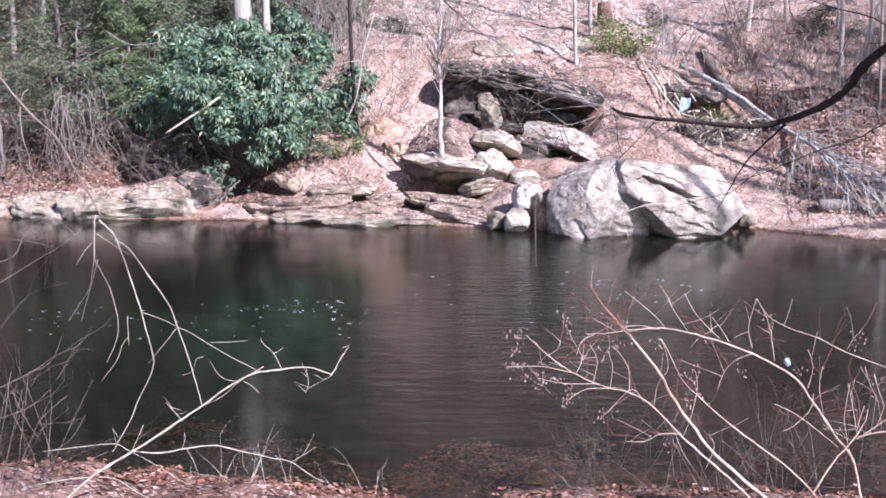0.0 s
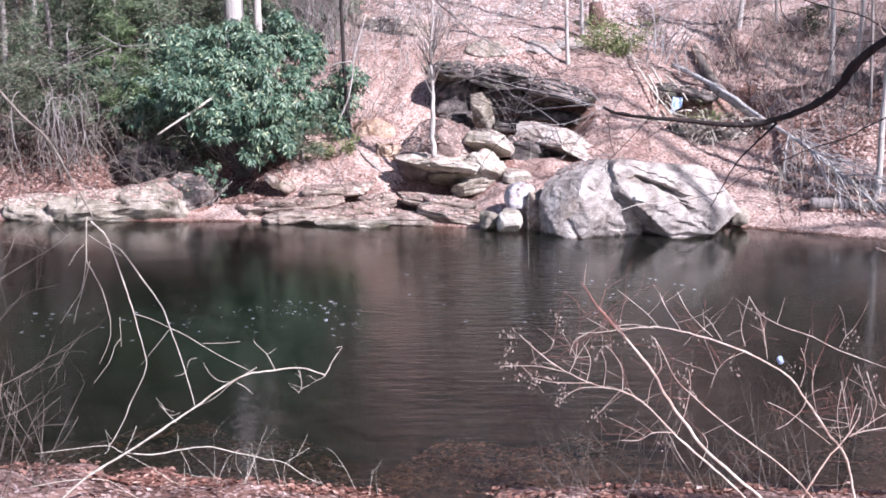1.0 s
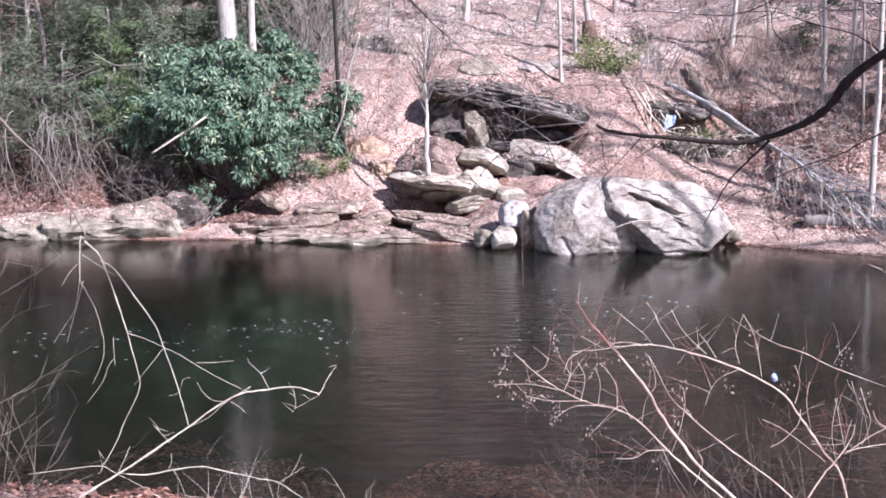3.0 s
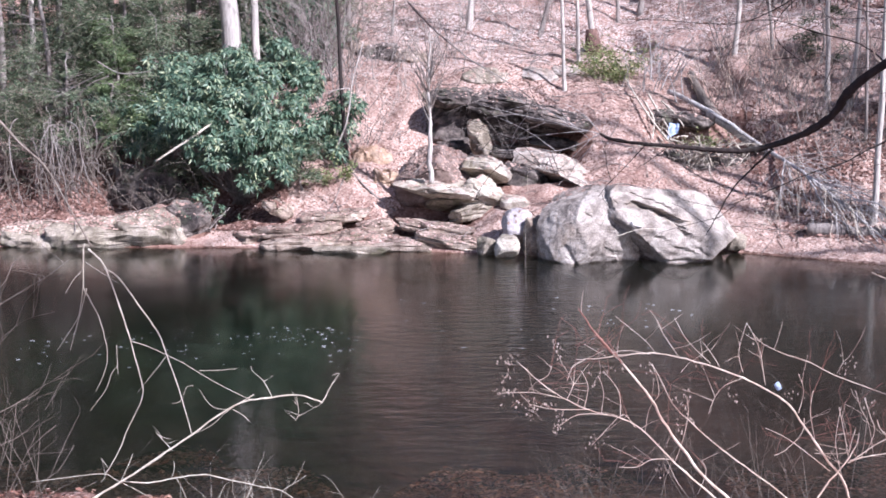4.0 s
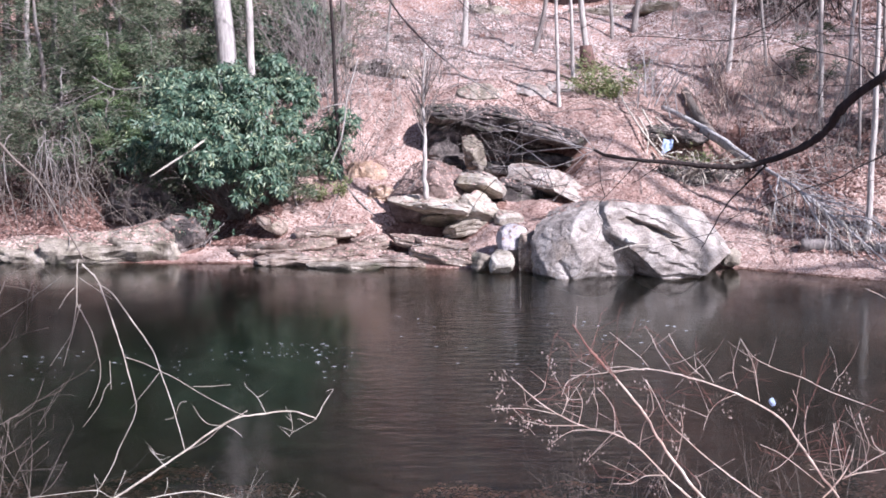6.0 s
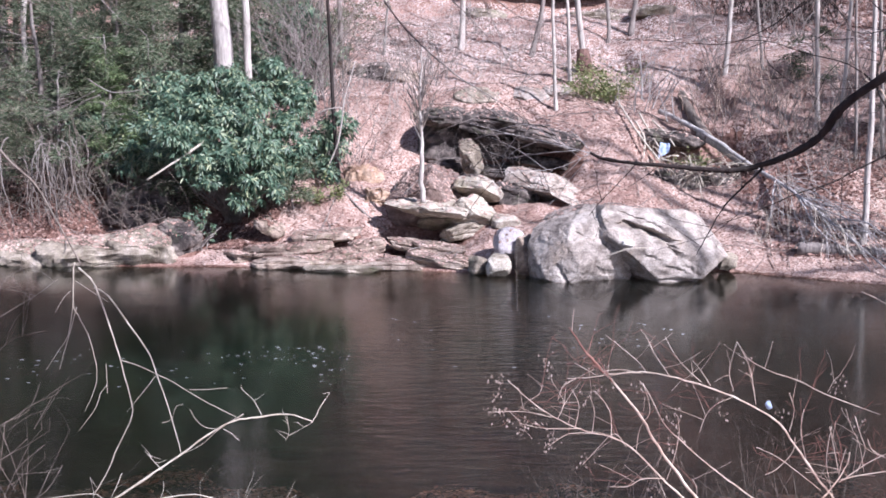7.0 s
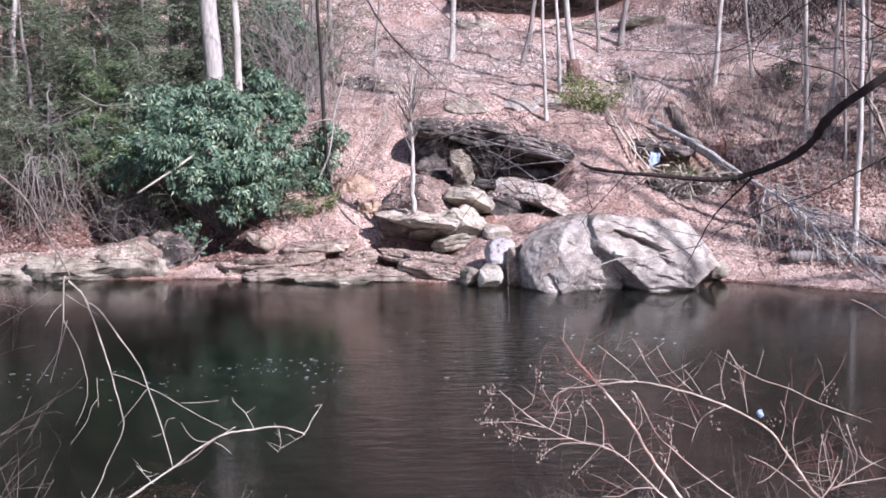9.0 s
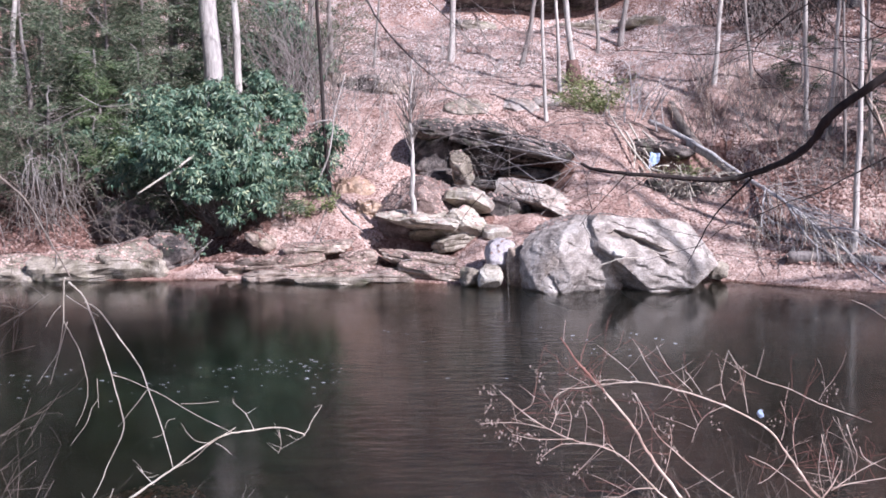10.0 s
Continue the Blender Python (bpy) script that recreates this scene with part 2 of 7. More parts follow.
MOUND = rock_material("leafy_brown_stone", (0.13, 0.09, 0.075), (0.24, 0.175, 0.155), (0.34, 0.265, 0.235), (0.27, 0.21, 0.18), banding=0.15, relief=0.7, seaming=0.15)
SOIL = rock_material("bare_sandy_soil", (0.28, 0.18, 0.125), (0.42, 0.295, 0.21), (0.54, 0.41, 0.32), (0.42, 0.29, 0.21), banding=0.15, seaming=0.1)
BARK_PALE = bark_material("pale_bark", (0.25, 0.22, 0.20), (0.60, 0.55, 0.515))
BARK_GREY = bark_material("grey_bark", (0.12, 0.10, 0.095), (0.33, 0.29, 0.27))
BARK_TRUNK = bark_material("pale_grey_trunk_bark", (0.24, 0.215, 0.205), (0.52, 0.475, 0.45), (0.34, 0.34, 0.32))
BARK_STUMP = bark_material("rotten_stump_wood", (0.06, 0.034, 0.03), (0.22, 0.135, 0.115), (0.14, 0.10, 0.09))
# dark bark; on the bough and hillside brush it carries their shade
BARK_DARK_SHADE = bark_material("dark_bark_and_shade", (0.016, 0.012, 0.012), (0.05, 0.038, 0.036), (0.05, 0.05, 0.045))
BARK_DULL = bark_material("dull_brown_bark", (0.10, 0.08, 0.068), (0.27, 0.225, 0.195), (0.2, 0.19, 0.17))
BARK_RED = bark_material("reddish_bark", (0.32, 0.19, 0.145), (0.78, 0.67, 0.57), (0.30, 0.10, 0.07))
BARK_CREAM = bark_material("pale_pinkish_bark", (0.42, 0.30, 0.24), (0.82, 0.72, 0.62), (0.46, 0.24, 0.17))
BARK_CRIMSON = bark_material("dark_red_bark", (0.16, 0.06, 0.05), (0.36, 0.19, 0.155), (0.3, 0.16, 0.13))
BARK_TAN = bark_material("weathered_tan_wood", (0.34, 0.29, 0.23), (0.66, 0.60, 0.52), (0.55, 0.52, 0.46))
BARK_SILVER = bark_material("silvered_dead_wood", (0.24, 0.225, 0.222), (0.54, 0.51, 0.50), (0.41, 0.395, 0.395))
POD = leaf_material("dry_seed_pod", ((0.0, (0.20, 0.14, 0.11)), (1.0, (0.52, 0.43, 0.37))), 0.7, 0.3)
FOAM = leaf_material("foam", ((0.0, (0.35, 0.36, 0.36)), (1.0, (0.75, 0.76, 0.76))), 0.6, 0.3)
SCRAP, _t, _p = material("pale_blue_sheet", 0.45, 0.4)
_t.links.new(ramp(_t, grain(_t, place_of(_t), 9.0), (0.35, (0.24, 0.32, 0.48)), (0.65, (0.40, 0.48, 0.62))), _p.inputs["Base Color"])
WATER = water_material()

# ---- builders ----
class Shape:
    """Collects vertices and faces of one mesh."""

    def __init__(self):
        self.v, self.f = [], []

    def tube(self, pts, radii, sides=6, cap=True):
        n0 = len(self.v)
        pts = [Vector(p) for p in pts]
        up = Vector((0.31, 0.2, 0.93))
        for i, p in enumerate(pts):
            d = (pts[min(i + 1, len(pts) - 1)] - pts[max(i - 1, 0)]).normalized()
            if abs(d.dot(up)) > 0.97:
                up = Vector((0.9, 0.3, 0.1))
            a = d.cross(up).normalized()
            b = d.cross(a)
            for k in range(sides):
                w = 2 * math.pi * k / sides
                self.v.append(p + (a * math.cos(w) + b * math.sin(w)) * radii[i])
        for i in range(len(pts) - 1):
            for k in range(sides):
                p, q = n0 + i * sides + k, n0 + i * sides + (k + 1) % sides
                self.f.append((p, q, q + sides, p + sides))
        if cap:
            self.f.append(tuple(range(n0 + sides - 1, n0 - 1, -1)))
            self.f.append(tuple(range(n0 + (len(pts) - 1) * sides, n0 + len(pts) * sides)))

    def mesh(self, name, mat, smooth=True):
        me = bpy.data.meshes.new(name)
        me.from_pydata([tuple(p) for p in self.v], [], self.f)
        me.materials.append(mat)
        if smooth:
            me.polygons.foreach_set("use_smooth", [True] * len(me.polygons))
        me.update()
        return me


def part(name, shape, mat, parent, label="", smooth=True):
    me = shape.mesh(name, mat, smooth) if isinstance(shape, Shape) else shape
    ob = new(name, me)
    ob.parent = parent
    return tagged(ob, label)


def thing(name, label, category, at=(0, 0, 0), group="", kind=""):
    ob = new(name)
    ob.location = at
    ob.empty_display_size = 0.2
    return tagged(ob, label, category, group, kind)


def smooth_line(pts, steps=4, wiggle=0.0, rng=None):
    """A curve through the given points, with small bends."""
    pts = [Vector(p) for p in pts]
    out = []
    for i in range(len(pts) - 1):
        p0, p1, p2, p3 = pts[max(i - 1, 0)], pts[i], pts[i + 1], pts[min(i + 2, len(pts) - 1)]
        for s in range(steps):
            u = s / steps
            q = 0.5 * (2 * p1 + (p2 - p0) * u + (2 * p0 - 5 * p1 + 4 * p2 - p3) * u * u + (3 * p1 - p0 - 3 * p2 + p3) * u ** 3)
            if wiggle and rng and (i or s):
                q = q + Vector((rng.gauss(0, wiggle), rng.gauss(0, wiggle), rng.gauss(0, wiggle)))
            out.append(q)
    out.append(pts[-1])
    return out


def taper(n, r0, r1, knots=None):
    out = [r0 + (r1 - r0) * i / (n - 1) for i in range(n)]
    if knots:
        out = [r * (1 + 0.18 * knots.random()) for r in out]
    return out


def soup(name, verts, faces, mat):
    """A mesh of many small faces from arrays: verts (n, 3), faces (m, 3 or 4)."""
    me = bpy.data.meshes.new(name)
    k = faces.shape[1]
    me.vertices.add(len(verts))
    me.vertices.foreach_set("co", np.asarray(verts, dtype=np.float32).ravel())
    me.loops.add(faces.size)
    me.loops.foreach_set("vertex_index", faces.astype(np.int32).ravel())
    me.polygons.add(len(faces))
    me.polygons.foreach_set("loop_start", np.arange(0, faces.size, k, dtype=np.int32))
    me.materials.append(mat)
    me.update(calc_edges=True)
    return me


def value_noise(x, y, seed):
    table = np.random.RandomState(seed).rand(128, 128)
    xi, yi = np.floor(x).astype(int), np.floor(y).astype(int)
    u, v = x - xi, y - yi
    u, v = u * u * (3 - 2 * u), v * v * (3 - 2 * v)
    a, b = table[xi % 128, yi % 128], table[(xi + 1) % 128, yi % 128]
    c, d = table[xi % 128, (yi + 1) % 128], table[(xi + 1) % 128, (yi + 1) % 128]
    return (a * (1 - u) + b * u) * (1 - v) + (c * (1 - u) + d * u) * v - 0.5


# ---- ground ----
SHORE_X = [-40, -14, -7.9, -4.8, -3.5, -1.9, -0.2, 1.1, 1.7, 2.6, 4.6, 5.4, 6.1, 7, 8, 11, 40]
SHORE_Y = [22, 20.9, 20.65, 20.4, 20.3, 19.9, 19.7, 19.4, 19.3, 19.2, 19.2, 19.4, 18.9, 18.25, 17.65, 16.6, 12.5]
NEAR_X = [-40, -3.4, -2.1, -1.1, 0, 1, 2, 3, 40]
NEAR_Y = [10.7, 7.82, 7.68, 7.42, 7.22, 7.24, 7.32, 7.24, 4]
RISE_D = [-3, -0.45, 0, 0.3, 1, 2, 4, 6.5, 10, 14, 17, 18.5, 25, 60, 300]
RISE_Z = [-1.1, -0.5, 0, 0.12, 0.45, 0.95, 1.93, 3.05, 4.3, 5.3, 6.0, 7.2, 10.5, 30, 110]
BACK_D = [-6, -0.9, 0, 2.4, 8, 30, 150]
BACK_Z = [-1.1, -0.14, 0, 0.72, 1.4, 5, 30]


# dips and swells of the bank: x, y, half widths, rise
HOLLOWS = ((1.8, 23.4, 1.8, 1.0, -0.80), (1.6, 25.6, 2.0, 0.8, 0.15), (0.1, 20.95, 0.85, 0.6, -0.36), (5.85, 23.05, 1.05, 0.75, -0.85),
           (2.2, 21.4, 0.9, 0.6, -0.15), (1.8, 22.45, 0.75, 0.5, -0.5), (8.5, 24.5, 1.2, 1.6, -0.4), (6.6, 26.0, 0.35, 1.6, -0.3), (-5.1, 22.0, 1.5, 0.7, -0.70), (5.0, 28.0, 0.5, 2.5, -0.25),
           (-1.3, 24.5, 0.5, 1.0, -0.2), (3.6, 24.0, 0.5, 1.2, 0.15), (4.6, 36.0, 2.4, 1.0, -0.35))


def height(x, y):
    x, y = np.asarray(x, float), np.asarray(y, float)
    d = y - np.interp(x, SHORE_X, SHORE_Y)
    e = np.interp(x, NEAR_X, NEAR_Y) - y
    far, near = np.interp(d, RISE_D, RISE_Z), np.interp(e, BACK_D, BACK_Z)
    rough = value_noise(x * 0.45, y * 0.45, 3) * 0.5 + value_noise(x * 1.3, y * 1.3, 4) * 0.22 + value_noise(x * 4, y * 4, 5) * 0.07 + value_noise(x * 11, y * 11, 6) * 0.03
    far = far + rough * np.clip(d * 0.6, 0.0, 1.0)
    near = near + (value_noise(x * 1.1, y * 1.1, 7) * 0.14 + value_noise(x * 3.4, y * 3.4, 8) * 0.10 + value_noise(x * 9, y * 9, 9) * 0.05) * np.clip(e * 1.5 + 0.6, 0.1, 1.0)
    for hx, hy, rx, ry, dz in HOLLOWS:
        far = far + dz * np.exp(-((x - hx) / rx) ** 4 - ((y - hy) / ry) ** 4)
    return np.maximum(far, near)


def spaced(*runs):
    return np.concatenate([np.arange(a, b, s) for a, b, s in runs])


GX = spaced((-160, -40, 12), (-40, -14, 2), (-14, 14, 0.085), (14, 40, 2), (40, 161, 12))
GY = spaced((-120, -20, 10), (-20, 5, 1.0), (5, 9, 0.06), (9, 16.5, 0.25), (16.5, 27, 0.07), (27, 40, 0.14), (40, 70, 1.0), (70, 330, 15))
gx, gy = np.meshgrid(GX, GY)
gz = height(gx, gy)
nx, ny = len(GX), len(GY)
idx = np.arange(nx * ny).reshape(ny, nx)
quads = np.stack([idx[:-1, :-1], idx[:-1, 1:], idx[1:, 1:], idx[1:, :-1]], -1).reshape(-1, 4)
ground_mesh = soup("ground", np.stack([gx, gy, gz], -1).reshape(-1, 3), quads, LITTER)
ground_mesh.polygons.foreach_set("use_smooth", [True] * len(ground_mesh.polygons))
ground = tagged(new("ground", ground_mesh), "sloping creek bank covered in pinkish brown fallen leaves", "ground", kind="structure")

wx, wy = np.meshgrid(spaced((-160, 161, 4)), spaced((2, 25, 1)))
widx = np.arange(wx.size).reshape(wx.shape)
wq = np.stack([widx[:-1, :-1], widx[:-1, 1:], widx[1:, 1:], widx[1:, :-1]], -1).reshape(-1, 4)
water = tagged(new("water", soup("water", np.stack([wx, wy, wx * 0], -1).reshape(-1, 3), wq, WATER)), "dark green brown slow creek water with fine ripples", "water", kind="structure")

# ---- rocks ----
ROCKS = []
LEAFY = {}


def rock_mesh(name, size, seed, cuts=(), box=0.62, rough=0.10, strata=0.0, layer=0.14, tilt=(0.12, 0.1), sub=5, chunk=0.04, cells=2.4, facets=12, cracks=(), mat=None):
    """A stone: a boxy ball, cut by planes (nx, ny, nz, distance from the middle, in half sizes), layered and roughened."""
    bm = bmesh.new()
    bmesh.ops.create_icosphere(bm, subdivisions=sub, radius=1)
    co = np.array([v.co[:] for v in bm.verts])
    co = np.sign(co) * np.abs(co) ** box
    co /= np.maximum(np.abs(co).max(1, keepdims=True), (np.abs(co) ** 3.2).sum(1, keepdims=True) ** (1 / 3.2))
    for cx, cy, cz, d in cuts:
        n = np.array((cx, cy, cz))
        n = n / np.linalg.norm(n)
        over = np.maximum(co @ n - d, 0)
        co -= np.outer(over * 0.94, n)
    fs = np.random.RandomState(seed + 900)
    for k in range(facets):
        n = fs.randn(3)
        n /= np.linalg.norm(n)
        over = np.maximum(co @ n - fs.uniform(0.78, 1.0) * np.abs(n).sum() ** 0.5 * 0.86, 0)
        co -= np.outer(over * 0.97, n)
    half = np.array(size) / 2
    co = co * half
    rs = np.random.RandomState(seed)
    off = Vector(rs.rand(3) * 50)
    big = float(half.mean())
    out = co / np.maximum(np.linalg.norm(co, axis=1, keepdims=True), 1e-6)
    steps = rs.rand(400) - 0.5
    for i, v in enumerate(bm.verts):
        p = Vector(co[i])
        q = p / big * 1.1 + off
        n1 = noise.fractal(q, 1.0, 2.0, 4)
        n2 = noise.ridged_multi_fractal(q * 2.3, 0.9, 2.1, 4, 1.0, 2.0) - 1.0
        n3 = noise.noise(q * 9.0)
        push = rough * big * (n1 * 0.8 - n2 * 0.22 + n3 * 0.10)
        if strata:
            s = (p.z + tilt[0] * p.x + tilt[1] * p.y) / layer + 1.2 * noise.noise(p * 0.9 + off) + 60
            k, fr = int(s), s - int(s)
            edge = min(fr, 1 - fr)
            side = 1 - abs(out[i][2]) * 0.6
            push += strata * side * (steps[k % 400] * (0.9 + 0.5 * noise.noise(q * 1.7)) - 1.1 * max(0.0, min(1.0, 0.35 + 1.9 * noise.noise(q * 1.9 + off))) * math.exp(-(edge / 0.13) ** 2))
        if chunk:
            dist, near_ = noise.voronoi(Vector((p.x * cells, p.y * cells, p.z * cells * 1.7)) + off + 0.25 * noise.noise_vector(p * 3.0 + off))
            h = math.sin(near_[0].x * 12.9 + near_[0].y * 78.2 + near_[0].z * 37.7) * 437.58
            push += chunk * ((h - math.floor(h)) - 0.5 - 0.35 * math.exp(-((dist[1] - dist[0]) / 0.05) ** 2))
        inward = 0.0
        if cracks and out[i][1] < 0.1:
            for ax, az, bx, bz, wide, deep in cracks:
                ux, uz = bx - ax, bz - az
                u = min(1.0, max(0.0, ((p.x - ax) * ux + (p.z - az) * uz) / (ux * ux + uz * uz)))
                bend = 0.05 * noise.noise(p * 5.0 + off)
                gap = math.hypot(p.x - ax - u * ux, p.z - az - u * uz + bend)
                below = (p.z - az - u * uz + bend) * (1 if abs(ux) > 0.25 * abs(uz) else -1) < 0
                inward = max(inward, 1.4 * deep * math.exp(-(gap / ((1.5 if below else 0.5) * wide)) ** (1.2 if below else 2.0)) * (1.15 - abs(u - 0.5)))
        v.co = p + Vector(out[i]) * push + Vector((0, inward, 0))
    me = bpy.data.meshes.new(name)
    bm.to_mesh(me)
    bm.free()
    me.materials.append(mat)
    me.polygons.foreach_set("use_smooth", [True] * len(me.polygons))
    me.set_sharp_from_angle(angle=radians(32))
    return me


def rock(name, label, at, size, seed, mat, turn=(0, 0, 0), category="rock", group="", kind="", **how):
    ob = new(name, rock_mesh(name, size, seed, mat=mat, **how))
    ob.matrix_world = pose(*at, *turn)
    ROCKS.append(ob)
    return tagged(ob, label, category, group, kind)


def rock_part(owner, name, label, at, size, seed, mat, turn=(0, 0, 0), **how):
    ob = new(name, rock_mesh(name, size, seed, mat=mat, **how))
    ob.parent = owner
    ob.matrix_basis = Matrix.Translation(-owner.location) @ pose(*at, *turn)
    ROCKS.append(ob)
    return tagged(ob, label)


# the pair of large boulders at the water's edge
rock("boulder", "large rounded grey boulder standing in the creek edge", (2.70, 19.05, 0.42), (1.72, 1.75, 1.66), 5, ROCK_GREY, (0, 0, 8), "boulder", "creekside boulders",
     cuts=((-0.75, -0.45, 0.6, 0.80), (0.75, -0.4, 0.62, 0.84), (0.05, -0.86, 0.5, 0.78), (0.0, -0.35, 0.95, 0.84)), rough=0.075, box=0.8, sub=6, facets=16, chunk=0.024, cells=4.5,
     cracks=((-0.2, 0.42, -0.05, 0.34, 0.02, 0.04), (-0.43, 0.44, -0.39, 0.06, 0.02, 0.02), (-0.05, 0.05, 0.09, -0.09, 0.03, 0.025), (-0.58, -0.13, -0.36, -0.48, 0.03, 0.05), (0.04, -0.29, 0.06, -0.43, 0.02, 0.04)))
rock("boulder", "large pale boulder with a deep dark diagonal crack", (4.08, 19.15, 0.50), (2.48, 1.95, 1.72), 16, ROCK_GREY, (0, 6, 4), "boulder", "creekside boulders",
     cuts=((0.75, -0.25, 0.62, 0.80), (0.0, -0.74, 0.68, 0.74), (-0.72, -0.3, -0.66, 0.73)), rough=0.05, strata=0.015, layer=0.22, tilt=(0.46, -0.15), box=0.8, sub=6, facets=10, chunk=0.02, cells=4.0,
     cracks=((-0.82, 0.57, -0.42, 0.50, 0.022, 0.05), (-0.42, 0.50, -0.10, 0.33, 0.022, 0.06), (-0.76, 0.40, -0.42, 0.32, 0.05, 0.16), (-0.42, 0.32, -0.04, 0.20, 0.07, 0.24), (-0.04, 0.20, 0.10, -0.02, 0.05, 0.16),
             (0.12, 0.02, 0.56, -0.22, 0.018, 0.03), (-0.10, -0.20, 0.34, -0.30, 0.02, 0.04), (0.2, -0.18, 0.66, -0.36, 0.018, 0.03), (-0.62, -0.06, -0.12, -0.12, 0.02, 0.03), (-0.18, -0.45, 0.74, -0.42, 0.03, 0.08)))
rock("white_stone", "small white stone lodged on the boulder", (3.42, 18.22, 0.67), (0.20, 0.12, 0.12), 17, QUARTZ, (0, 10, 0), rough=0.08, sub=3)
# small stones beside the boulders
rock("small_rock", "smooth pale lilac stone beside the boulder", (1.50, 19.55, 0.50), (0.50, 0.5, 0.62), 21, ROCK_LILAC, (0, 14, 25), box=0.45, cuts=((-0.6, -0.6, 0.5, 0.74),), rough=0.07, chunk=0.01)
# brown stone put where the boulder's shade falls beside the lilac one
rock("small_rock", "brown stone standing in for shade against the boulder", (1.82, 19.35, 0.30), (0.50, 0.6, 0.80), 25, ROCK_BROWN, (0, -6, 10), rough=0.10, chunk=0.02)
rock("small_rock", "pale angular stone at the waterline", (1.28, 18.95, 0.16), (0.42, 0.45, 0.48), 22, ROCK_WHITE, (8, 20, 0), box=0.55, cuts=((-0.5, -0.5, 0.7, 0.62), (0.3, -0.6, -0.7, 0.6)), rough=0.09, chunk=0.015)
rock("small_rock", "brownish stone at the waterline", (0.95, 19.3, 0.14), (0.36, 0.4, 0.36), 23, ROCK_TAN, (0, 10, 40), rough=0.12, chunk=0.02)
rock("small_rock", "small grey stone on the leafy shore", (5.42, 19.3, 0.19), (0.36, 0.34, 0.34), 24, ROCK_TAN, (0, 0, 10), rough=0.12, chunk=0.02)
rock("small_rock", "flat pinkish stone among the leaves", (1.55, 20.85, 0.76), (0.56, 0.6, 0.26), 26, ROCK_WHITE, (12, 6, 10), rough=0.08, chunk=0.015)
# the overhanging ledge with a tree on it
rock("overhanging_rock", "pale overhanging ledge rock capped with fallen leaves", (0.0, 21.1, 0.94), (1.66, 1.6, 0.56), 31, ROCK_WHITE, (-2, 3, -4), "rock", "",
     cuts=((-0.1, -0.66, -0.75, 0.34), (-0.62, -0.3, -0.7, 0.30), (0.25, -0.45, 0.85, 0.66), (-0.4, -0.5, 0.75, 0.74)), rough=0.24, box=0.6, strata=0.08, layer=0.13, tilt=(-0.2, 0.15), sub=6, facets=14, chunk=0.06, cells=2.8)
# dark stone fills the cavity in place of its shadow
rock("overhanging_rock", "dark stone standing in for shade under the pale ledge", (0.05, 22.0, 0.62), (1.7, 1.0, 0.9), 36, ROCK_DARK_SHADE, (0, 3, 0), "rock", "", rough=0.14, strata=0.06, layer=0.12)
rock("small_rock", "brown lower half of the overhanging ledge", (0.45, 21.15, 0.72), (1.1, 0.9, 0.42), 38, ROCK_TAN, (0, -6, 6), rough=0.2, strata=0.06, layer=0.1, cuts=((-0.3, -0.7, -0.65, 0.30),))
mound = rock("small_rock", "leaf covered brown mound of stone", (0.12, 21.9, 1.10), (1.90, 1.7, 1.46), 32, MOUND, (0, 6, 0), rough=0.14, box=1.0, chunk=0.05, sub=6, cuts=((-0.72, -0.3, 0.62, 0.62), (0.66, -0.35, 0.66, 0.60)))
rock("small_rock", "bright pale block at the end of the overhang", (0.96, 21.15, 0.84), (0.86, 0.95, 0.80), 33, ROCK_WHITE, (0, -6, 15), box=0.6, cuts=((0.4, -0.6, 0.7, 0.66), (-0.3, -0.7, -0.65, 0.6)), rough=0.16, chunk=0.05, strata=0.03, layer=0.15)
rock("small_rock", "layered pale stones under the block", (0.72, 20.98, 0.58), (0.9, 0.6, 0.30), 37, ROCK_TAN, (0, -14, 5), rough=0.16, strata=0.06, layer=0.09)
rock("small_rock", "pale wedge stone on top of the ledge", (1.06, 21.7, 1.29), (0.98, 1.05, 0.58), 34, ROCK_WHITE, (-6, 17, -10), box=0.6, cuts=((0.1, -0.6, -0.8, 0.4), (-0.4, -0.3, 0.85, 0.8)), rough=0.14, chunk=0.035)
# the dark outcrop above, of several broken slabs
# dark stone holds black stains and some of the overhang's shade
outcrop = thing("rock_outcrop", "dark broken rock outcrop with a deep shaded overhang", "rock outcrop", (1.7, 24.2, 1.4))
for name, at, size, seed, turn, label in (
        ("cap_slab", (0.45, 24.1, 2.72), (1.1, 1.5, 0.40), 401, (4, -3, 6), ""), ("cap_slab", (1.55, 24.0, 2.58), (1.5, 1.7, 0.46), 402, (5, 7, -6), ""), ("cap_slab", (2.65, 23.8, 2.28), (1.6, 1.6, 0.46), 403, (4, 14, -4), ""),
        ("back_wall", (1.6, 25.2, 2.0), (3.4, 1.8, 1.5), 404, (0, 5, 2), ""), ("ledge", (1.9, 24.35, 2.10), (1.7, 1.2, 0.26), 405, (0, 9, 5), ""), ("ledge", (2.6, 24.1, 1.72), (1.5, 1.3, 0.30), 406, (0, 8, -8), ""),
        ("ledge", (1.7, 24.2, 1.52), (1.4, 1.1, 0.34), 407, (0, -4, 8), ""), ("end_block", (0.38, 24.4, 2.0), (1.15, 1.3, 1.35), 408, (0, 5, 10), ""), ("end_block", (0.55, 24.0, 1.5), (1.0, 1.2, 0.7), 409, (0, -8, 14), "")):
    rock_part(outcrop, name, label, at, size, seed, ROCK_DARK_SHADE, turn, rough=0.16, strata=0.07, layer=0.12, tilt=(0.1, 0.2), facets=12, chunk=0.05, cells=2.0)
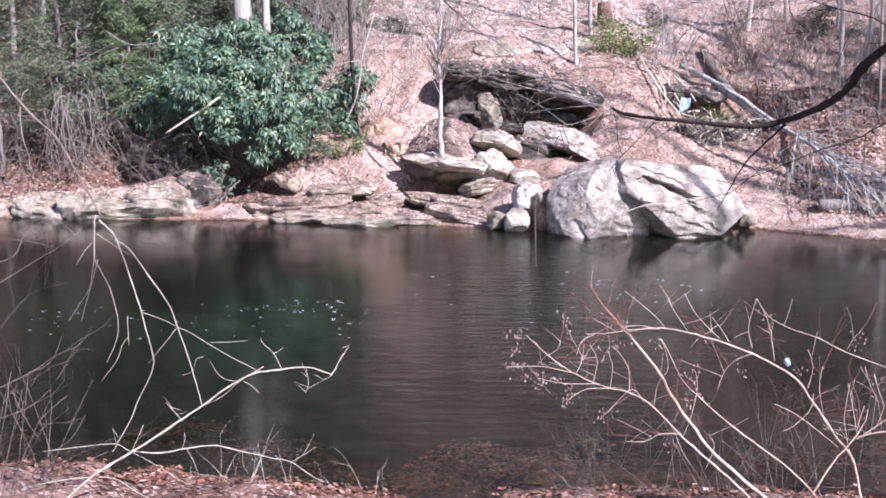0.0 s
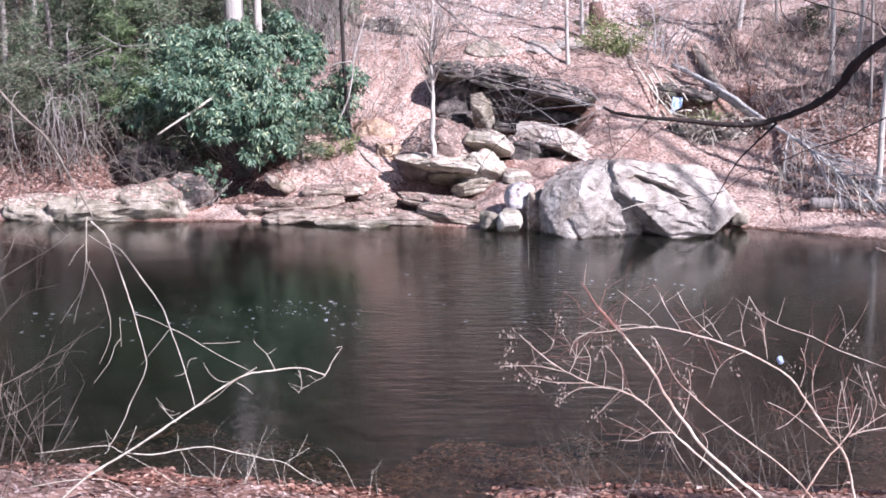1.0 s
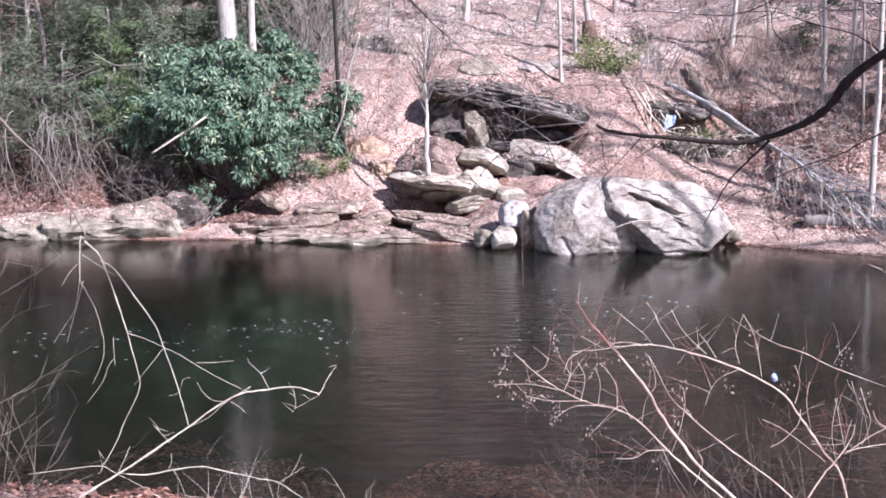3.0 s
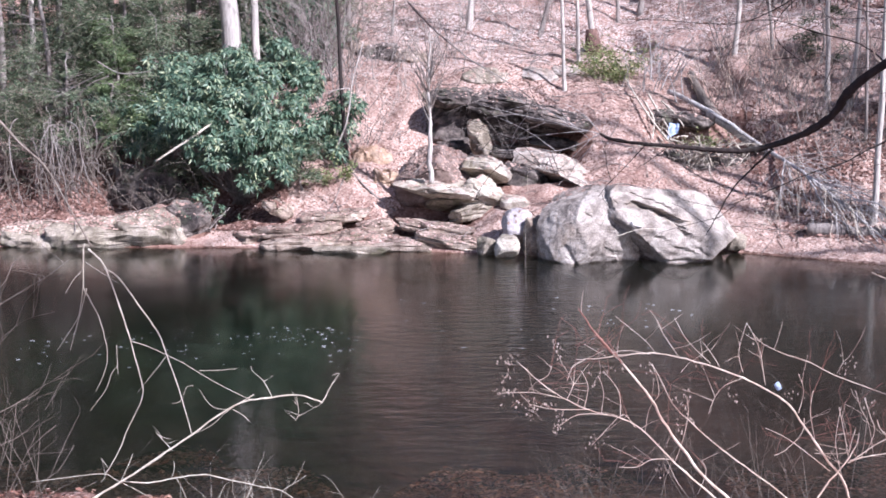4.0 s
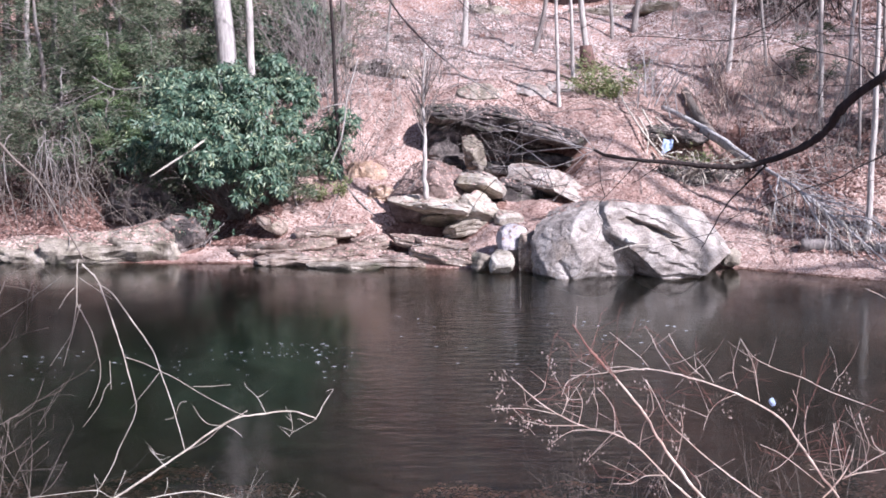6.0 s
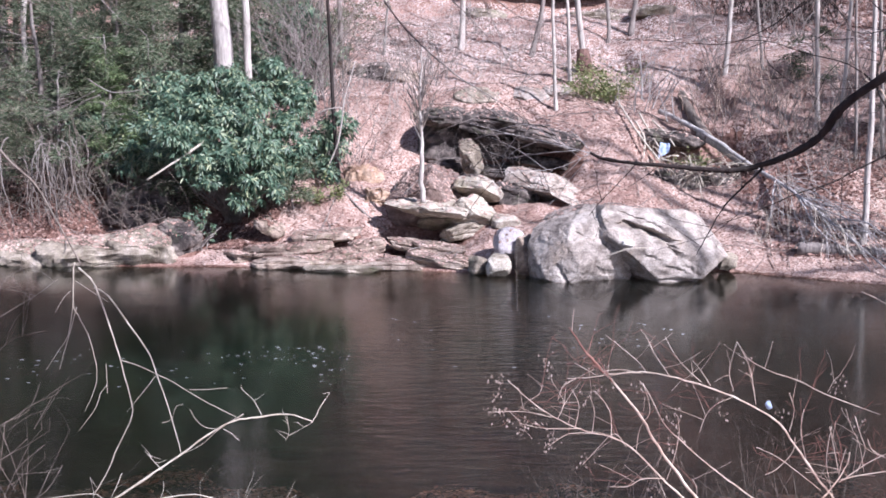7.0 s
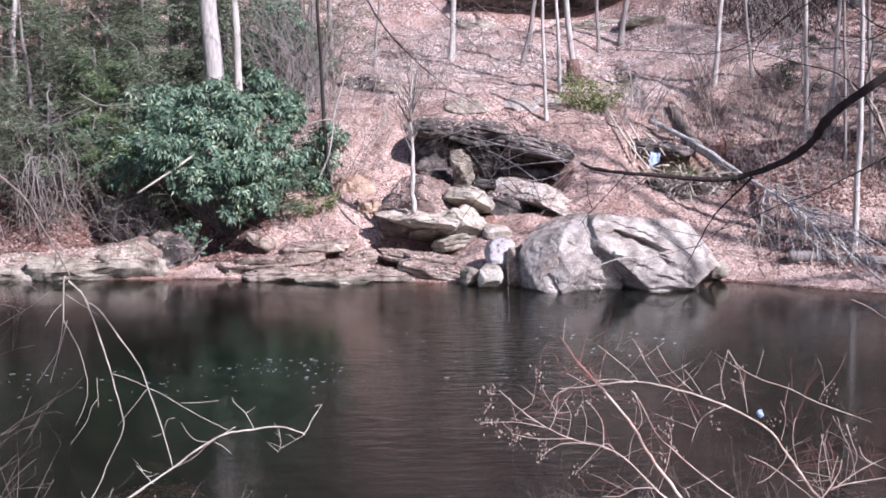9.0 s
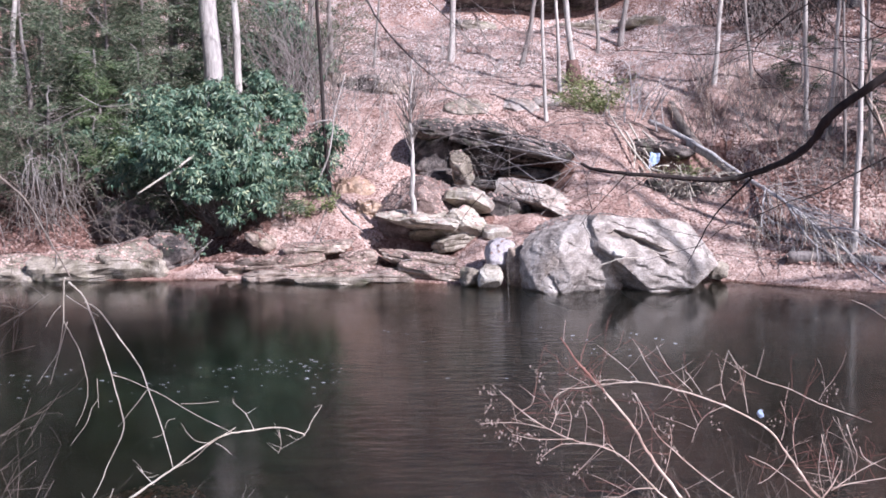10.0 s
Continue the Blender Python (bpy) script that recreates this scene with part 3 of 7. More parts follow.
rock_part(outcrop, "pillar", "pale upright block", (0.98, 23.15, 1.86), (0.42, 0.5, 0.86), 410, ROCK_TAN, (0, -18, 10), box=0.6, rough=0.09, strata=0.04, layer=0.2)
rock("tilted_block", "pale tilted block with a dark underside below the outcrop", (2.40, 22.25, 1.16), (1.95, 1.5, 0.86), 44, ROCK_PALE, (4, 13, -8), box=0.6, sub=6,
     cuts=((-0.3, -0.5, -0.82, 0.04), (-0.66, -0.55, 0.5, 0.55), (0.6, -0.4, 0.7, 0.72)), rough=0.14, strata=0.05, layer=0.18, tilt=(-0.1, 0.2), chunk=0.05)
# dark albedo here imitates the shaded cavity between the blocks
rock("small_rock", "dark stone standing in for shade in the gap below the outcrop", (1.85, 22.35, 1.06), (1.1, 0.8, 0.72), 46, ROCK_DARK_SHADE, (6, 10, 0), rough=0.14, strata=0.04, layer=0.14)
# ledges along the waterline
for at, size, seed, mat, turn in (
        ((-6.0, 20.8, 0.20), (2.7, 1.0, 0.80), 51, ROCK_TAN, (0, -2, 2)), ((-7.6, 20.95, 0.12), (1.5, 0.9, 0.62), 52, ROCK_TAN, (0, 4, -4)),
        ((-5.35, 20.8, 0.28), (1.3, 0.9, 0.92), 53, ROCK_TAN, (0, 3, 0)), ((-9.4, 21.1, 0.12), (2.2, 1.0, 0.6), 54, ROCK_BROWN, (0, 0, 3))):
    shore = rock("shore_rock", "rounded weathered rock ledge along the waterline", at, size, seed, mat, turn, "rock", "waterline ledges", rough=0.17, strata=0.05, layer=0.2, chunk=0.06, cells=1.8, cuts=((0, -0.7, 0.7, 0.72),))
    LEAFY[shore.name] = 0.72
for at, size, seed, mat, turn in (
        ((-2.3, 20.35, 0.06), (2.1, 1.0, 0.34), 61, ROCK_BROWN, (0, -3, 3)), ((-2.6, 20.65, 0.30), (1.9, 0.9, 0.28), 62, ROCK_BROWN, (0, -5, -3)),
        ((-0.6, 20.15, 0.05), (1.9, 0.9, 0.30), 63, ROCK_BROWN, (0, 2, -3)), ((0.45, 20.0, 0.12), (1.7, 0.8, 0.34), 64, ROCK_BROWN, (0, 7, -4)),
        ((-1.1, 20.55, 0.32), (0.75, 0.7, 0.36), 65, ROCK_BROWN, (0, -8, 12)), ((-1.9, 20.8, 0.52), (1.5, 0.8, 0.26), 66, ROCK_BROWN, (0, -4, 5)),
        ((0.3, 20.4, 0.30), (1.2, 0.8, 0.26), 67, ROCK_BROWN, (0, 6, 3)), ((-1.5, 20.3, 0.16), (1.3, 0.8, 0.3), 69, ROCK_BROWN, (0, -6, 0)), ((-0.2, 20.55, 0.36), (1.1, 0.7, 0.24), 70, ROCK_BROWN, (0, 9, 0)), ((-3.3, 20.7, 0.12), (1.0, 0.7, 0.3), 68, ROCK_BROWN, (0, 2, 8))):
    slab = rock("ledge_slab", "thin brown layered stone slab at the waterline", at, size, seed, mat, turn, "rock ledge", "waterline ledges", rough=0.10, strata=0.06, layer=0.09, chunk=0.04, cells=2.6, tilt=(0.05, 0.1), box=0.6)
    LEAFY[slab.name] = 0.78
rock("ledge_slab", "pale flat sandstone shelf at the waterline", (-1.45, 19.75, 0.03), (1.5, 0.6, 0.16), 73, ROCK_TAN, (0, 0, -6), "rock ledge", "waterline ledges", rough=0.10, strata=0.03, layer=0.08)
rock("mossy_rock", "dark mossy rock in the shade of the laurel", (-4.75, 21.1, 0.42), (1.0, 0.9, 0.80), 71, ROCK_DARK_SHADE, (0, 0, 20), rough=0.22)
rock("tilted_slab", "grey tilted slab under the laurel", (-3.0, 21.15, 0.66), (0.62, 0.6, 0.26), 72, ROCK_BROWN, (18, 30, 10), rough=0.15)
# bare earth where the bank has slipped
for at, size, seed in (((-1.28, 22.95, 1.32), (0.9, 0.7, 0.8), 95), ((-0.95, 22.2, 1.05), (0.6, 0.6, 0.5), 96)):
    earth = rock("earth_bank", "bare yellowish earth on the slipped bank", at, size, seed, SOIL, (0, 10, 20), "earth bank", rough=0.3, box=1.0, chunk=0.05, facets=2)
    LEAFY[earth.name] = 0.6
LEAFY[mound.name] = 0.72
# dark stone face placed for the deep shadow under the thicket
rock("earth_bank", "dark face put in for the deep shade under the thicket", (-5.75, 22.55, 0.95), (2.0, 0.7, 0.95), 97, ROCK_DARK_SHADE, (-8, 0, 4), "earth bank", rough=0.25, box=0.9)
# rocks on the slope
def on_slope(name, label, x, y, size, seed, mat, turn, up=0.05, **how):
    return rock(name, label, (x, y, float(height(x, y)) + up - 0.07), size, seed, mat, turn, rough=0.16, **how)


on_slope("slope_ledge", "dark mossy ledge across the leafy slope", -1.3, 28.1, (1.3, 0.9, 0.55), 81, ROCK_DARK_SHADE, (0, -6, 4), 0.10, strata=0.06, layer=0.14)
on_slope("slope_ledge", "grey mossy ledge across the leafy slope", -0.6, 28.0, (1.0, 0.8, 0.42), 86, ROCK_BROWN, (0, 6, -4), 0.08, strata=0.05, layer=0.12)
on_slope("slope_ledge", "grey mossy ledge across the leafy slope", -1.9, 28.4, (0.8, 0.7, 0.40), 87, ROCK_BROWN, (0, 4, 8), 0.08, strata=0.05, layer=0.12)
on_slope("slope_rock", "flat grey rock showing through the leaves", 2.5, 25.8, (0.9, 0.8, 0.30), 82, ROCK_GREY, (25, 6, 0), -0.015)
on_slope("slope_rock", "flat grey rock showing through the leaves", 3.2, 26.0, (0.8, 0.7, 0.30), 88, ROCK_GREY, (25, 8, 6), -0.02)
on_slope("slope_rock", "flat tan rock showing through the leaves", 1.3, 25.7, (1.2, 0.8, 0.28), 83, ROCK_TAN, (24, 2, 0), 0.0)
on_slope("slope_rock", "flat tan rock showing through the leaves", 0.2, 25.4, (0.9, 0.8, 0.26), 89, ROCK_TAN, (14, -4, 0), 0.03)
on_slope("slope_rock", "flat pale rock high on the slope", 7.0, 33.8, (1.5, 0.9, 0.42), 84, ROCK_TAN, (0, -4, 0), 0.12)
on_slope("slope_rock", "flat pale rock high on the slope", 5.2, 34.4, (1.7, 0.9, 0.40), 94, ROCK_TAN, (0, 3, 0), 0.08)
for sx, sy, sw, ss in ((1.9, 35.4, 1.5, 101), (3.5, 35.3, 1.8, 102), (6.2, 35.0, 1.6, 103)):
    on_slope("slope_rock", "flat pale rock slab under the hilltop ledge", sx, sy, (sw, 0.9, 0.38), ss, ROCK_TAN, (10, 3, 4), 0.08, strata=0.05, layer=0.12)
rock("cliff_ledge", "dark cliff ledge with a deep shaded overhang at the hilltop", (5.0, 37.1, 6.85), (7.6, 3.0, 1.7), 91, ROCK_DARK_SHADE, (0, 0, 2), "rock outcrop", "",
     cuts=((0, -0.8, -0.6, 0.35),), rough=0.10, strata=0.2, layer=0.3, sub=6, chunk=0.15, cells=1.0)
rock("slope_rock", "pale block at the end of the cliff ledge", (8.9, 35.8, 6.2), (1.6, 1.2, 1.1), 92, ROCK_PALE, (0, 10, 10), rough=0.18)

# ---- trees ----
def grown(rng, start, way, length, r, depth, lines, droop=0.0, spread=0.6):
    """A bare branch with its side twigs, as tapered lines."""
    n = max(3, int(length / 0.22))
    p, d = Vector(start), Vector(way).normalized()
    pts = [p.copy()]
    for i in range(n):
        d = (d + Vector((rng.gauss(0, 0.13), rng.gauss(0, 0.13), rng.gauss(0, 0.11) - droop))).normalized()
        p = p + d * (length / n)
        pts.append(p.copy())
        if depth > 0 and i > 0 and rng.random() < 0.62:
            side = d.cross(Vector((rng.gauss(0, 1), rng.gauss(0, 1), rng.gauss(0, 1)))).normalized()
            grown(rng, p, d * (1 - spread * 0.5) + side * spread, length * rng.uniform(0.3, 0.6) * (1 - 0.5 * i / n), r * 0.5, depth - 1, lines, droop, spread)
    lines.append((pts, taper(len(pts), r, r * 0.25), 5 if r > 0.012 else 3))


def tree(label, at, lean, r, tall, mat, seed, limbs=5, low=0.45, dark_base=False, category="tree", reach=1.0):
    rng = random.Random(seed)
    x, y = at
    z = float(height(x, y))
    ob = thing("tree", label, category, (x, y, z - 0.05))
    n = 14
    pts, bow = [], rng.uniform(-0.12, 0.12)
    for i in range(n + 1):
        u = i / n
        pts.append(Vector((lean * tall * u + bow * math.sin(u * math.pi * 1.6) + rng.gauss(0, r * 0.22) * (i > 0), rng.gauss(0, r * 0.3) * (i > 0), -0.1 + tall * u)))
    radii = [r * (1 + 0.7 * math.exp(-7 * i / n)) * (1 - 0.72 * (i / n)) * rng.uniform(0.95, 1.06) for i in range(n + 1)]
    radii = [q / (1.7 if k == 0 else 1 + 0.7 * math.exp(-7 * k / n)) * (1.35 if k == 0 else 1.0) for k, q in enumerate(radii)]
    line = smooth_line(pts, 3)
    rad = list(np.interp(np.linspace(0, n, len(line)), range(n + 1), radii))
    s = Shape()
    s.tube(line, rad, 12 if r > 0.08 else 8)
    part("trunk", s, mat, ob)
    if dark_base:
        s = Shape()
        s.tube(line[:4], [q * f for q, f in zip(rad, (2.4, 2.2, 2.1, 1.9))], 12)
        part("stump", s, BARK_STUMP, ob, "dark rotten stump")
    for k in range(limbs):
        u = rng.uniform(low, 0.95)
        i = int(u * (len(line) - 1))
        w = rng.uniform(0, 2 * math.pi)
        lines = []
        grown(rng, line[i], (math.cos(w), math.sin(w), rng.uniform(0.25, 0.9)), tall * reach * rng.uniform(0.10, 0.2), rad[i] * 0.45, 2, lines)
        s = Shape()
        for a, b, c in lines:
            s.tube(a, b, c, False)
        part("limb", s, mat, ob)
    return ob


tree("tall tree with a thick grey furrowed trunk", (-4.38, 25.00), -0.034, 0.235, 15, BARK_TRUNK, 11)
tree("slender pale tree beside the thick grey trunk", (-4.00, 25.50), -0.012, 0.099, 12, BARK_PALE, 12)
tree("thin dark leaning tree on the leafy bank", (-1.77, 22.66), -0.027, 0.048, 9, BARK_DARK_SHADE, 13)
tree("pale straight tree on the leafy slope", (0.99, 29.92), 0.094, 0.080, 10, BARK_PALE, 14)
tree("thin crooked tree on the leafy slope", (2.79, 29.18), 0.157, 0.068, 8, BARK_GREY, 15)
tree("very thin pale sapling above the rock outcrop", (3.02, 25.14), -0.029, 0.045, 8, BARK_PALE, 16)
tree("very thin pale sapling beside the broken tree", (3.48, 26.28), -0.044, 0.047, 8, BARK_PALE, 17)
tree("pale tree rising from a dark stump", (3.94, 27.00), -0.073, 0.078, 10, BARK_PALE, 18, dark_base=True)
tree("straight grey brown tree high on the slope", (5.93, 31.94), 0.115, 0.078, 11, BARK_GREY, 19)
tree("white barked tree on the brushy slope", (7.22, 26.58), 0.035, 0.062, 12, BARK_PALE, 20)
tree("thin pale tree in the brush", (8.55, 23.82), -0.008, 0.055, 9, BARK_PALE, 21)
tree("pale tree among the brush", (8.61, 22.78), 0.023, 0.046, 10, BARK_PALE, 22)
tree("pale tree on the low bank near the water", (7.80, 19.24), -0.017, 0.058, 10, BARK_PALE, 23)
tree("thin grey sapling in the brush", (8.44, 21.36), -0.058, 0.033, 8, BARK_GREY, 24)
tree("thin grey sapling on the shaded slope", (8.95, 21.26), -0.051, 0.044, 9, BARK_GREY, 25)
tree("pale blotched tree among the hemlocks", (-9.10, 25.00), 0.050, 0.071, 11, BARK_PALE, 26)
tree("grey sapling among the hemlocks", (-8.86, 26.00), 0.078, 0.054, 10, BARK_GREY, 27)
tree("grey sapling among the hemlocks", (-8.68, 27.00), 0.041, 0.049, 9, BARK_GREY, 28)
tree("grey sapling in a thicket", (-3.03, 28.72), 0.060, 0.052, 8, BARK_GREY, 29)
tree("grey sapling in a thicket", (-2.86, 29.22), 0.091, 0.045, 8, BARK_GREY, 30)
tree("grey sapling in a thicket", (-2.53, 28.12), 0.052, 0.043, 8, BARK_GREY, 31)
tree("grey sapling above the laurel", (-2.21, 29.46), 0.062, 0.076, 9, BARK_GREY, 32)
tree("thin grey trunk behind the laurel", (-7.32, 27.00), 0.039, 0.049, 9, BARK_GREY, 33)
tree("thin grey trunk behind the laurel", (-6.60, 26.50), 0.024, 0.041, 9, BARK_GREY, 34)
tree("thin grey trunk behind the laurel", (-3.89, 29.12), 0.084, 0.053, 8, BARK_GREY, 35)
tree("thin grey sapling on the brushy slope", (8.07, 26.32), -0.082, 0.041, 8, BARK_GREY, 36)
tree("thin grey sapling on the slope", (5.26, 31.64), -0.049, 0.057, 8, BARK_GREY, 37)
tree("thin sapling on the leafy slope", (-1.10, 29.82), 0.086, 0.038, 7, BARK_GREY, 38)

# the small tree that grows on the overhanging rock, with many upright shoots
rng = random.Random(77)
sapling = thing("small_tree", "small pale tree rooted on top of the overhanging rock", "tree", (-0.02, 20.95, 1.16))
s = Shape()
s.tube(smooth_line([(0, 0, -0.05), (-0.05, 0, 0.5), (-0.03, 0.02, 1.1), (-0.06, 0, 1.7), (-0.03, 0, 2.4), (0.0, 0, 2.9)], 4, 0.010, rng), taper(21, 0.056, 0.012), 9)
part("trunk", s, BARK_PALE, sapling)
for k in range(40):
    s, lines = Shape(), []
    h = rng.uniform(1.1, 2.3)
    w = rng.uniform(0, 6.28)
    grown(rng, (-0.04, 0, h), (0.5 * math.cos(w), 0.4 * math.sin(w), 1.0), rng.uniform(0.45, 1.05), 0.013, 2, lines, -0.03, 0.5)
    for a, b, c in lines:
        s.tube(a, [max(q, 0.004) for q in b], c, False)
    part("limb", s, BARK_DULL if k % 2 else BARK_GREY, sapling)

# trees farther up and along the hill
rng = random.Random(5)
first = tree("bare grey tree of the hillside wood", (-16, 33), 0.02, 0.16, 17, BARK_GREY, 300, limbs=9, low=0.25)
tagged(first, group="hillside wood")
second = tree("bare pale tree of the hillside wood", (15, 31), -0.03, 0.12, 15, BARK_PALE, 301, limbs=9, low=0.25)
tagged(second, group="hillside wood")
for k in range(70):
    x, y = rng.uniform(-34, 34), rng.uniform(41, 72)
    if k >= 46:
        x, y = rng.choice((-1, 1)) * rng.uniform(13, 32), rng.uniform(23, 42)
    copy_thing(first if k % 2 else second, Matrix.Translation((x, y, float(height(x, y)) - 0.1)) @ Matrix.Rotation(rng.uniform(0, 6.28), 4, "Z") @ Matrix.Scale(rng.uniform(0.8, 1.3), 4))
# more trees above the view, added to darken what the water mirrors
for k in range(64):
    x, y = rng.uniform(-30, 34), rng.uniform(41.5, 66)
    copy_thing(first if k % 2 else second, Matrix.Translation((x, y, float(height(x, y)) - 0.1)) @ Matrix.Rotation(rng.uniform(0, 6.28), 4, "Z") @ Matrix.Scale(rng.uniform(0.8, 1.2), 4))
for k in range(16):
    x, y = rng.uniform(-30, 30), rng.uniform(-26, -6)
    copy_thing(first if k % 2 else second, Matrix.Translation((x, y, float(height(x, y)) - 0.1)) @ Matrix.Rotation(rng.uniform(0, 6.28), 4, "Z"))


# trees out of view on the right, added to dapple the slope
for x, y in ((15, 12.5), (17.5, 13.5), (16.5, 10.5), (19.5, 12), (20.5, 15), (14, 9), (22, 10)):
    copy_thing(first if x % 2 else second, Matrix.Translation((x, y, max(0.0, float(height(x, y))) - 0.1)) @ Matrix.Rotation(x * 1.7, 4, "Z") @ Matrix.Scale(1.1, 4))

# unseen trees beside and behind the camera, added to shade the near bank
for x, y in ((7.0, 0.8), (9.5, -1.5), (5.5, -2.6), (11.5, 2.5)):
    copy_thing(second, Matrix.Translation((x, y, float(height(x, y)) - 0.1)) @ Matrix.Rotation(x * 2.3, 4, "Z") @ Matrix.Scale(0.85, 4))

tree("spreading bare tree on the near bank", (5.4, 4.6), 0.02, 0.24, 16, BARK_GREY, 310, limbs=16, low=0.42, reach=2.4)
tree("spreading bare tree on the near bank", (-6.5, 2.0), 0.0, 0.2, 16, BARK_GREY, 311, limbs=12, low=0.42, reach=2.0)


# ---- broadleaf evergreen shrubs ----
def leaf_cloud(rs, centres, aims, per, length, width, droop, mat, name):
    """Whorls of long leaves: per leaves round every centre."""
    n = len(centres) * per
    c = np.repeat(centres, per, 0)
    aim = np.repeat(aims, per, 0)
    ang = np.tile(np.arange(per) / per * 2 * np.pi, len(centres)) + rs.rand(n) * 0.8
    side = np.cross(aim, np.array((0.2, 0.3, 0.95)))
    side /= np.linalg.norm(side, axis=1, keepdims=True) + 1e-6
    other = np.cross(aim, side)
    out = side * np.cos(ang)[:, None] + other * np.sin(ang)[:, None] + aim * (0.25 + 0.5 * rs.rand(n))[:, None]
    out[:, 2] -= droop * (0.4 + rs.rand(n))
    out /= np.linalg.norm(out, axis=1, keepdims=True)
    wide = np.cross(out, aim + 0.3 * rs.randn(n, 3))
    wide /= np.linalg.norm(wide, axis=1, keepdims=True) + 1e-6
    up = np.cross(wide, out)
    ln = (length * (0.7 + 0.6 * rs.rand(n)))[:, None]
    wd = (width * (0.8 + 0.4 * rs.rand(n)))[:, None]
    sag = np.zeros((n, 3))
    sag[:, 2] = -0.18
    base = c + out * 0.02
    mid = c + out * ln * 0.5 + up * wd * -0.15
    tip = c + (out + sag) * ln
    v = np.stack([base, mid + wide * wd * 0.5 + up * wd * 0.25, tip, mid - wide * wd * 0.5 + up * wd * 0.25, mid], 1).reshape(-1, 3)
    k = np.arange(n)[:, None] * 5
    f = np.concatenate([k + np.array((0, 1, 4)), k + np.array((1, 2, 4)), k + np.array((2, 3, 4)), k + np.array((3, 0, 4))])
    return soup(name, v, f, mat)


def lobes(rs, count, balls):
    """Points near the skin of several balls (x, y, z, radius), with the ways outward."""
    w = np.array([b[3] ** 2 for b in balls])
    pick = rs.choice(len(balls), count, p=w / w.sum())
    d = rs.randn(count, 3)
    d[:, 1] -= 0.5
    d /= np.linalg.norm(d, axis=1, keepdims=True)
    b = np.array(balls)[pick]
    rad = b[:, 3] * (0.45 + 0.85 * rs.rand(count) + 0.7 * rs.rand(count) ** 6)
    p = b[:, :3] + d * rad[:, None] * np.array((1, 0.85, 0.9))
    return p, d


def laurel(label, at, balls, whorls, seed, length=0.15, width=0.040):
    rs, rg = np.random.RandomState(seed), random.Random(seed)
    ob = thing("laurel_bush", label, "shrub", (at[0], at[1], 0))
    ob.location.z = float(height(at[0], at[1])) - 0.03
    base = Vector(ob.location)
    local = [(x - at[0], y - at[1], z - base.z, r) for x, y, z, r in balls]
    small = []
    for b in local:
        for k in range(7):
            v = rs.randn(3) * np.array((1, 0.8, 1))
            v /= np.linalg.norm(v)
            small.append((b[0] + v[0] * b[3] * 0.8, b[1] + v[1] * b[3] * 0.8, b[2] + v[2] * b[3] * 0.75, b[3] * rs.uniform(0.3, 0.62)))
    p, d = lobes(rs, whorls, small)
    ok = p[:, 2] + base.z > height(p[:, 0] + at[0], p[:, 1] + at[1]) + 0.05
    d[:, 2] += 0.35
    d /= np.linalg.norm(d, axis=1, keepdims=True)
    part("foliage", leaf_cloud(rs, p[ok], d[ok], 8, length, width, 0.75, LAUREL, "foliage"), None, ob)
    for b in local:
        for k in range(4):
            s = Shape()
            e = Vector((b[0] + rg.uniform(-0.6, 0.6) * b[3], b[1] + rg.uniform(-0.5, 0.5) * b[3], b[2] + rg.uniform(-0.2, 0.7) * b[3]))
            m = e * 0.5 + Vector((rg.uniform(-0.25, 0.25), rg.uniform(-0.2, 0.2), rg.uniform(-0.3, 0.1)))
            line = smooth_line([(rg.uniform(-0.2, 0.2), rg.uniform(-0.15, 0.15), -0.05), m * 0.6, m, e], 4, 0.012, rg)
            s.tube(line, taper(len(line), 0.022, 0.006), 5)
            part("stem", s, BARK_GREY, ob)
    return ob


laurel("large glossy green rhododendron bush leaning over the bank", (-3.9, 22.5),
       [(-4.75, 22.1, 2.85, 0.36), (-4.75, 22.5, 3.25, 0.34), (-5.15, 22.2, 2.65, 0.26), (-4.15, 22.3, 3.35, 0.42), (-3.5, 22.3, 3.15, 0.40), (-3.0, 22.6, 3.5, 0.34), (-2.6, 22.6, 3.35, 0.24), (-2.62, 22.3, 2.95, 0.30), (-2.95, 22.0, 2.40, 0.42), (-2.5, 22.0, 2.1, 0.24), (-3.55, 21.7, 2.70, 0.46), (-4.2, 21.7, 2.72, 0.42),
        (-4.66, 21.7, 2.35, 0.30), (-3.9, 21.5, 2.12, 0.46), (-3.3, 21.5, 1.98, 0.42), (-2.78, 21.8, 1.85, 0.32), (-3.95, 21.0, 1.60, 0.34), (-3.45, 20.95, 1.40, 0.27), (-3.0, 21.1, 1.50, 0.28), (-4.3, 21.1, 1.88, 0.28), (-3.65, 21.0, 2.0, 0.34), (-3.2, 21.1, 2.3, 0.3), (-4.95, 21.25, 2.2, 0.28), (-4.72, 21.05, 2.5, 0.28), (-5.15, 21.5, 2.5, 0.26)], 3300, 1, 0.14, 0.042)
laurel("dark green laurel thicket on the shaded bank", (-5.6, 22.9),
       [(-5.8, 22.3, 2.05, 0.35), (-5.3, 22.6, 2.5, 0.5), (-5.0, 22.9, 3.1, 0.55), (-6.0, 22.8, 2.5, 0.45), (-6.4, 22.7, 2.2, 0.4), (-5.7, 23.2, 3.2, 0.5), (-6.9, 23.0, 2.6, 0.4)], 1150, 2)
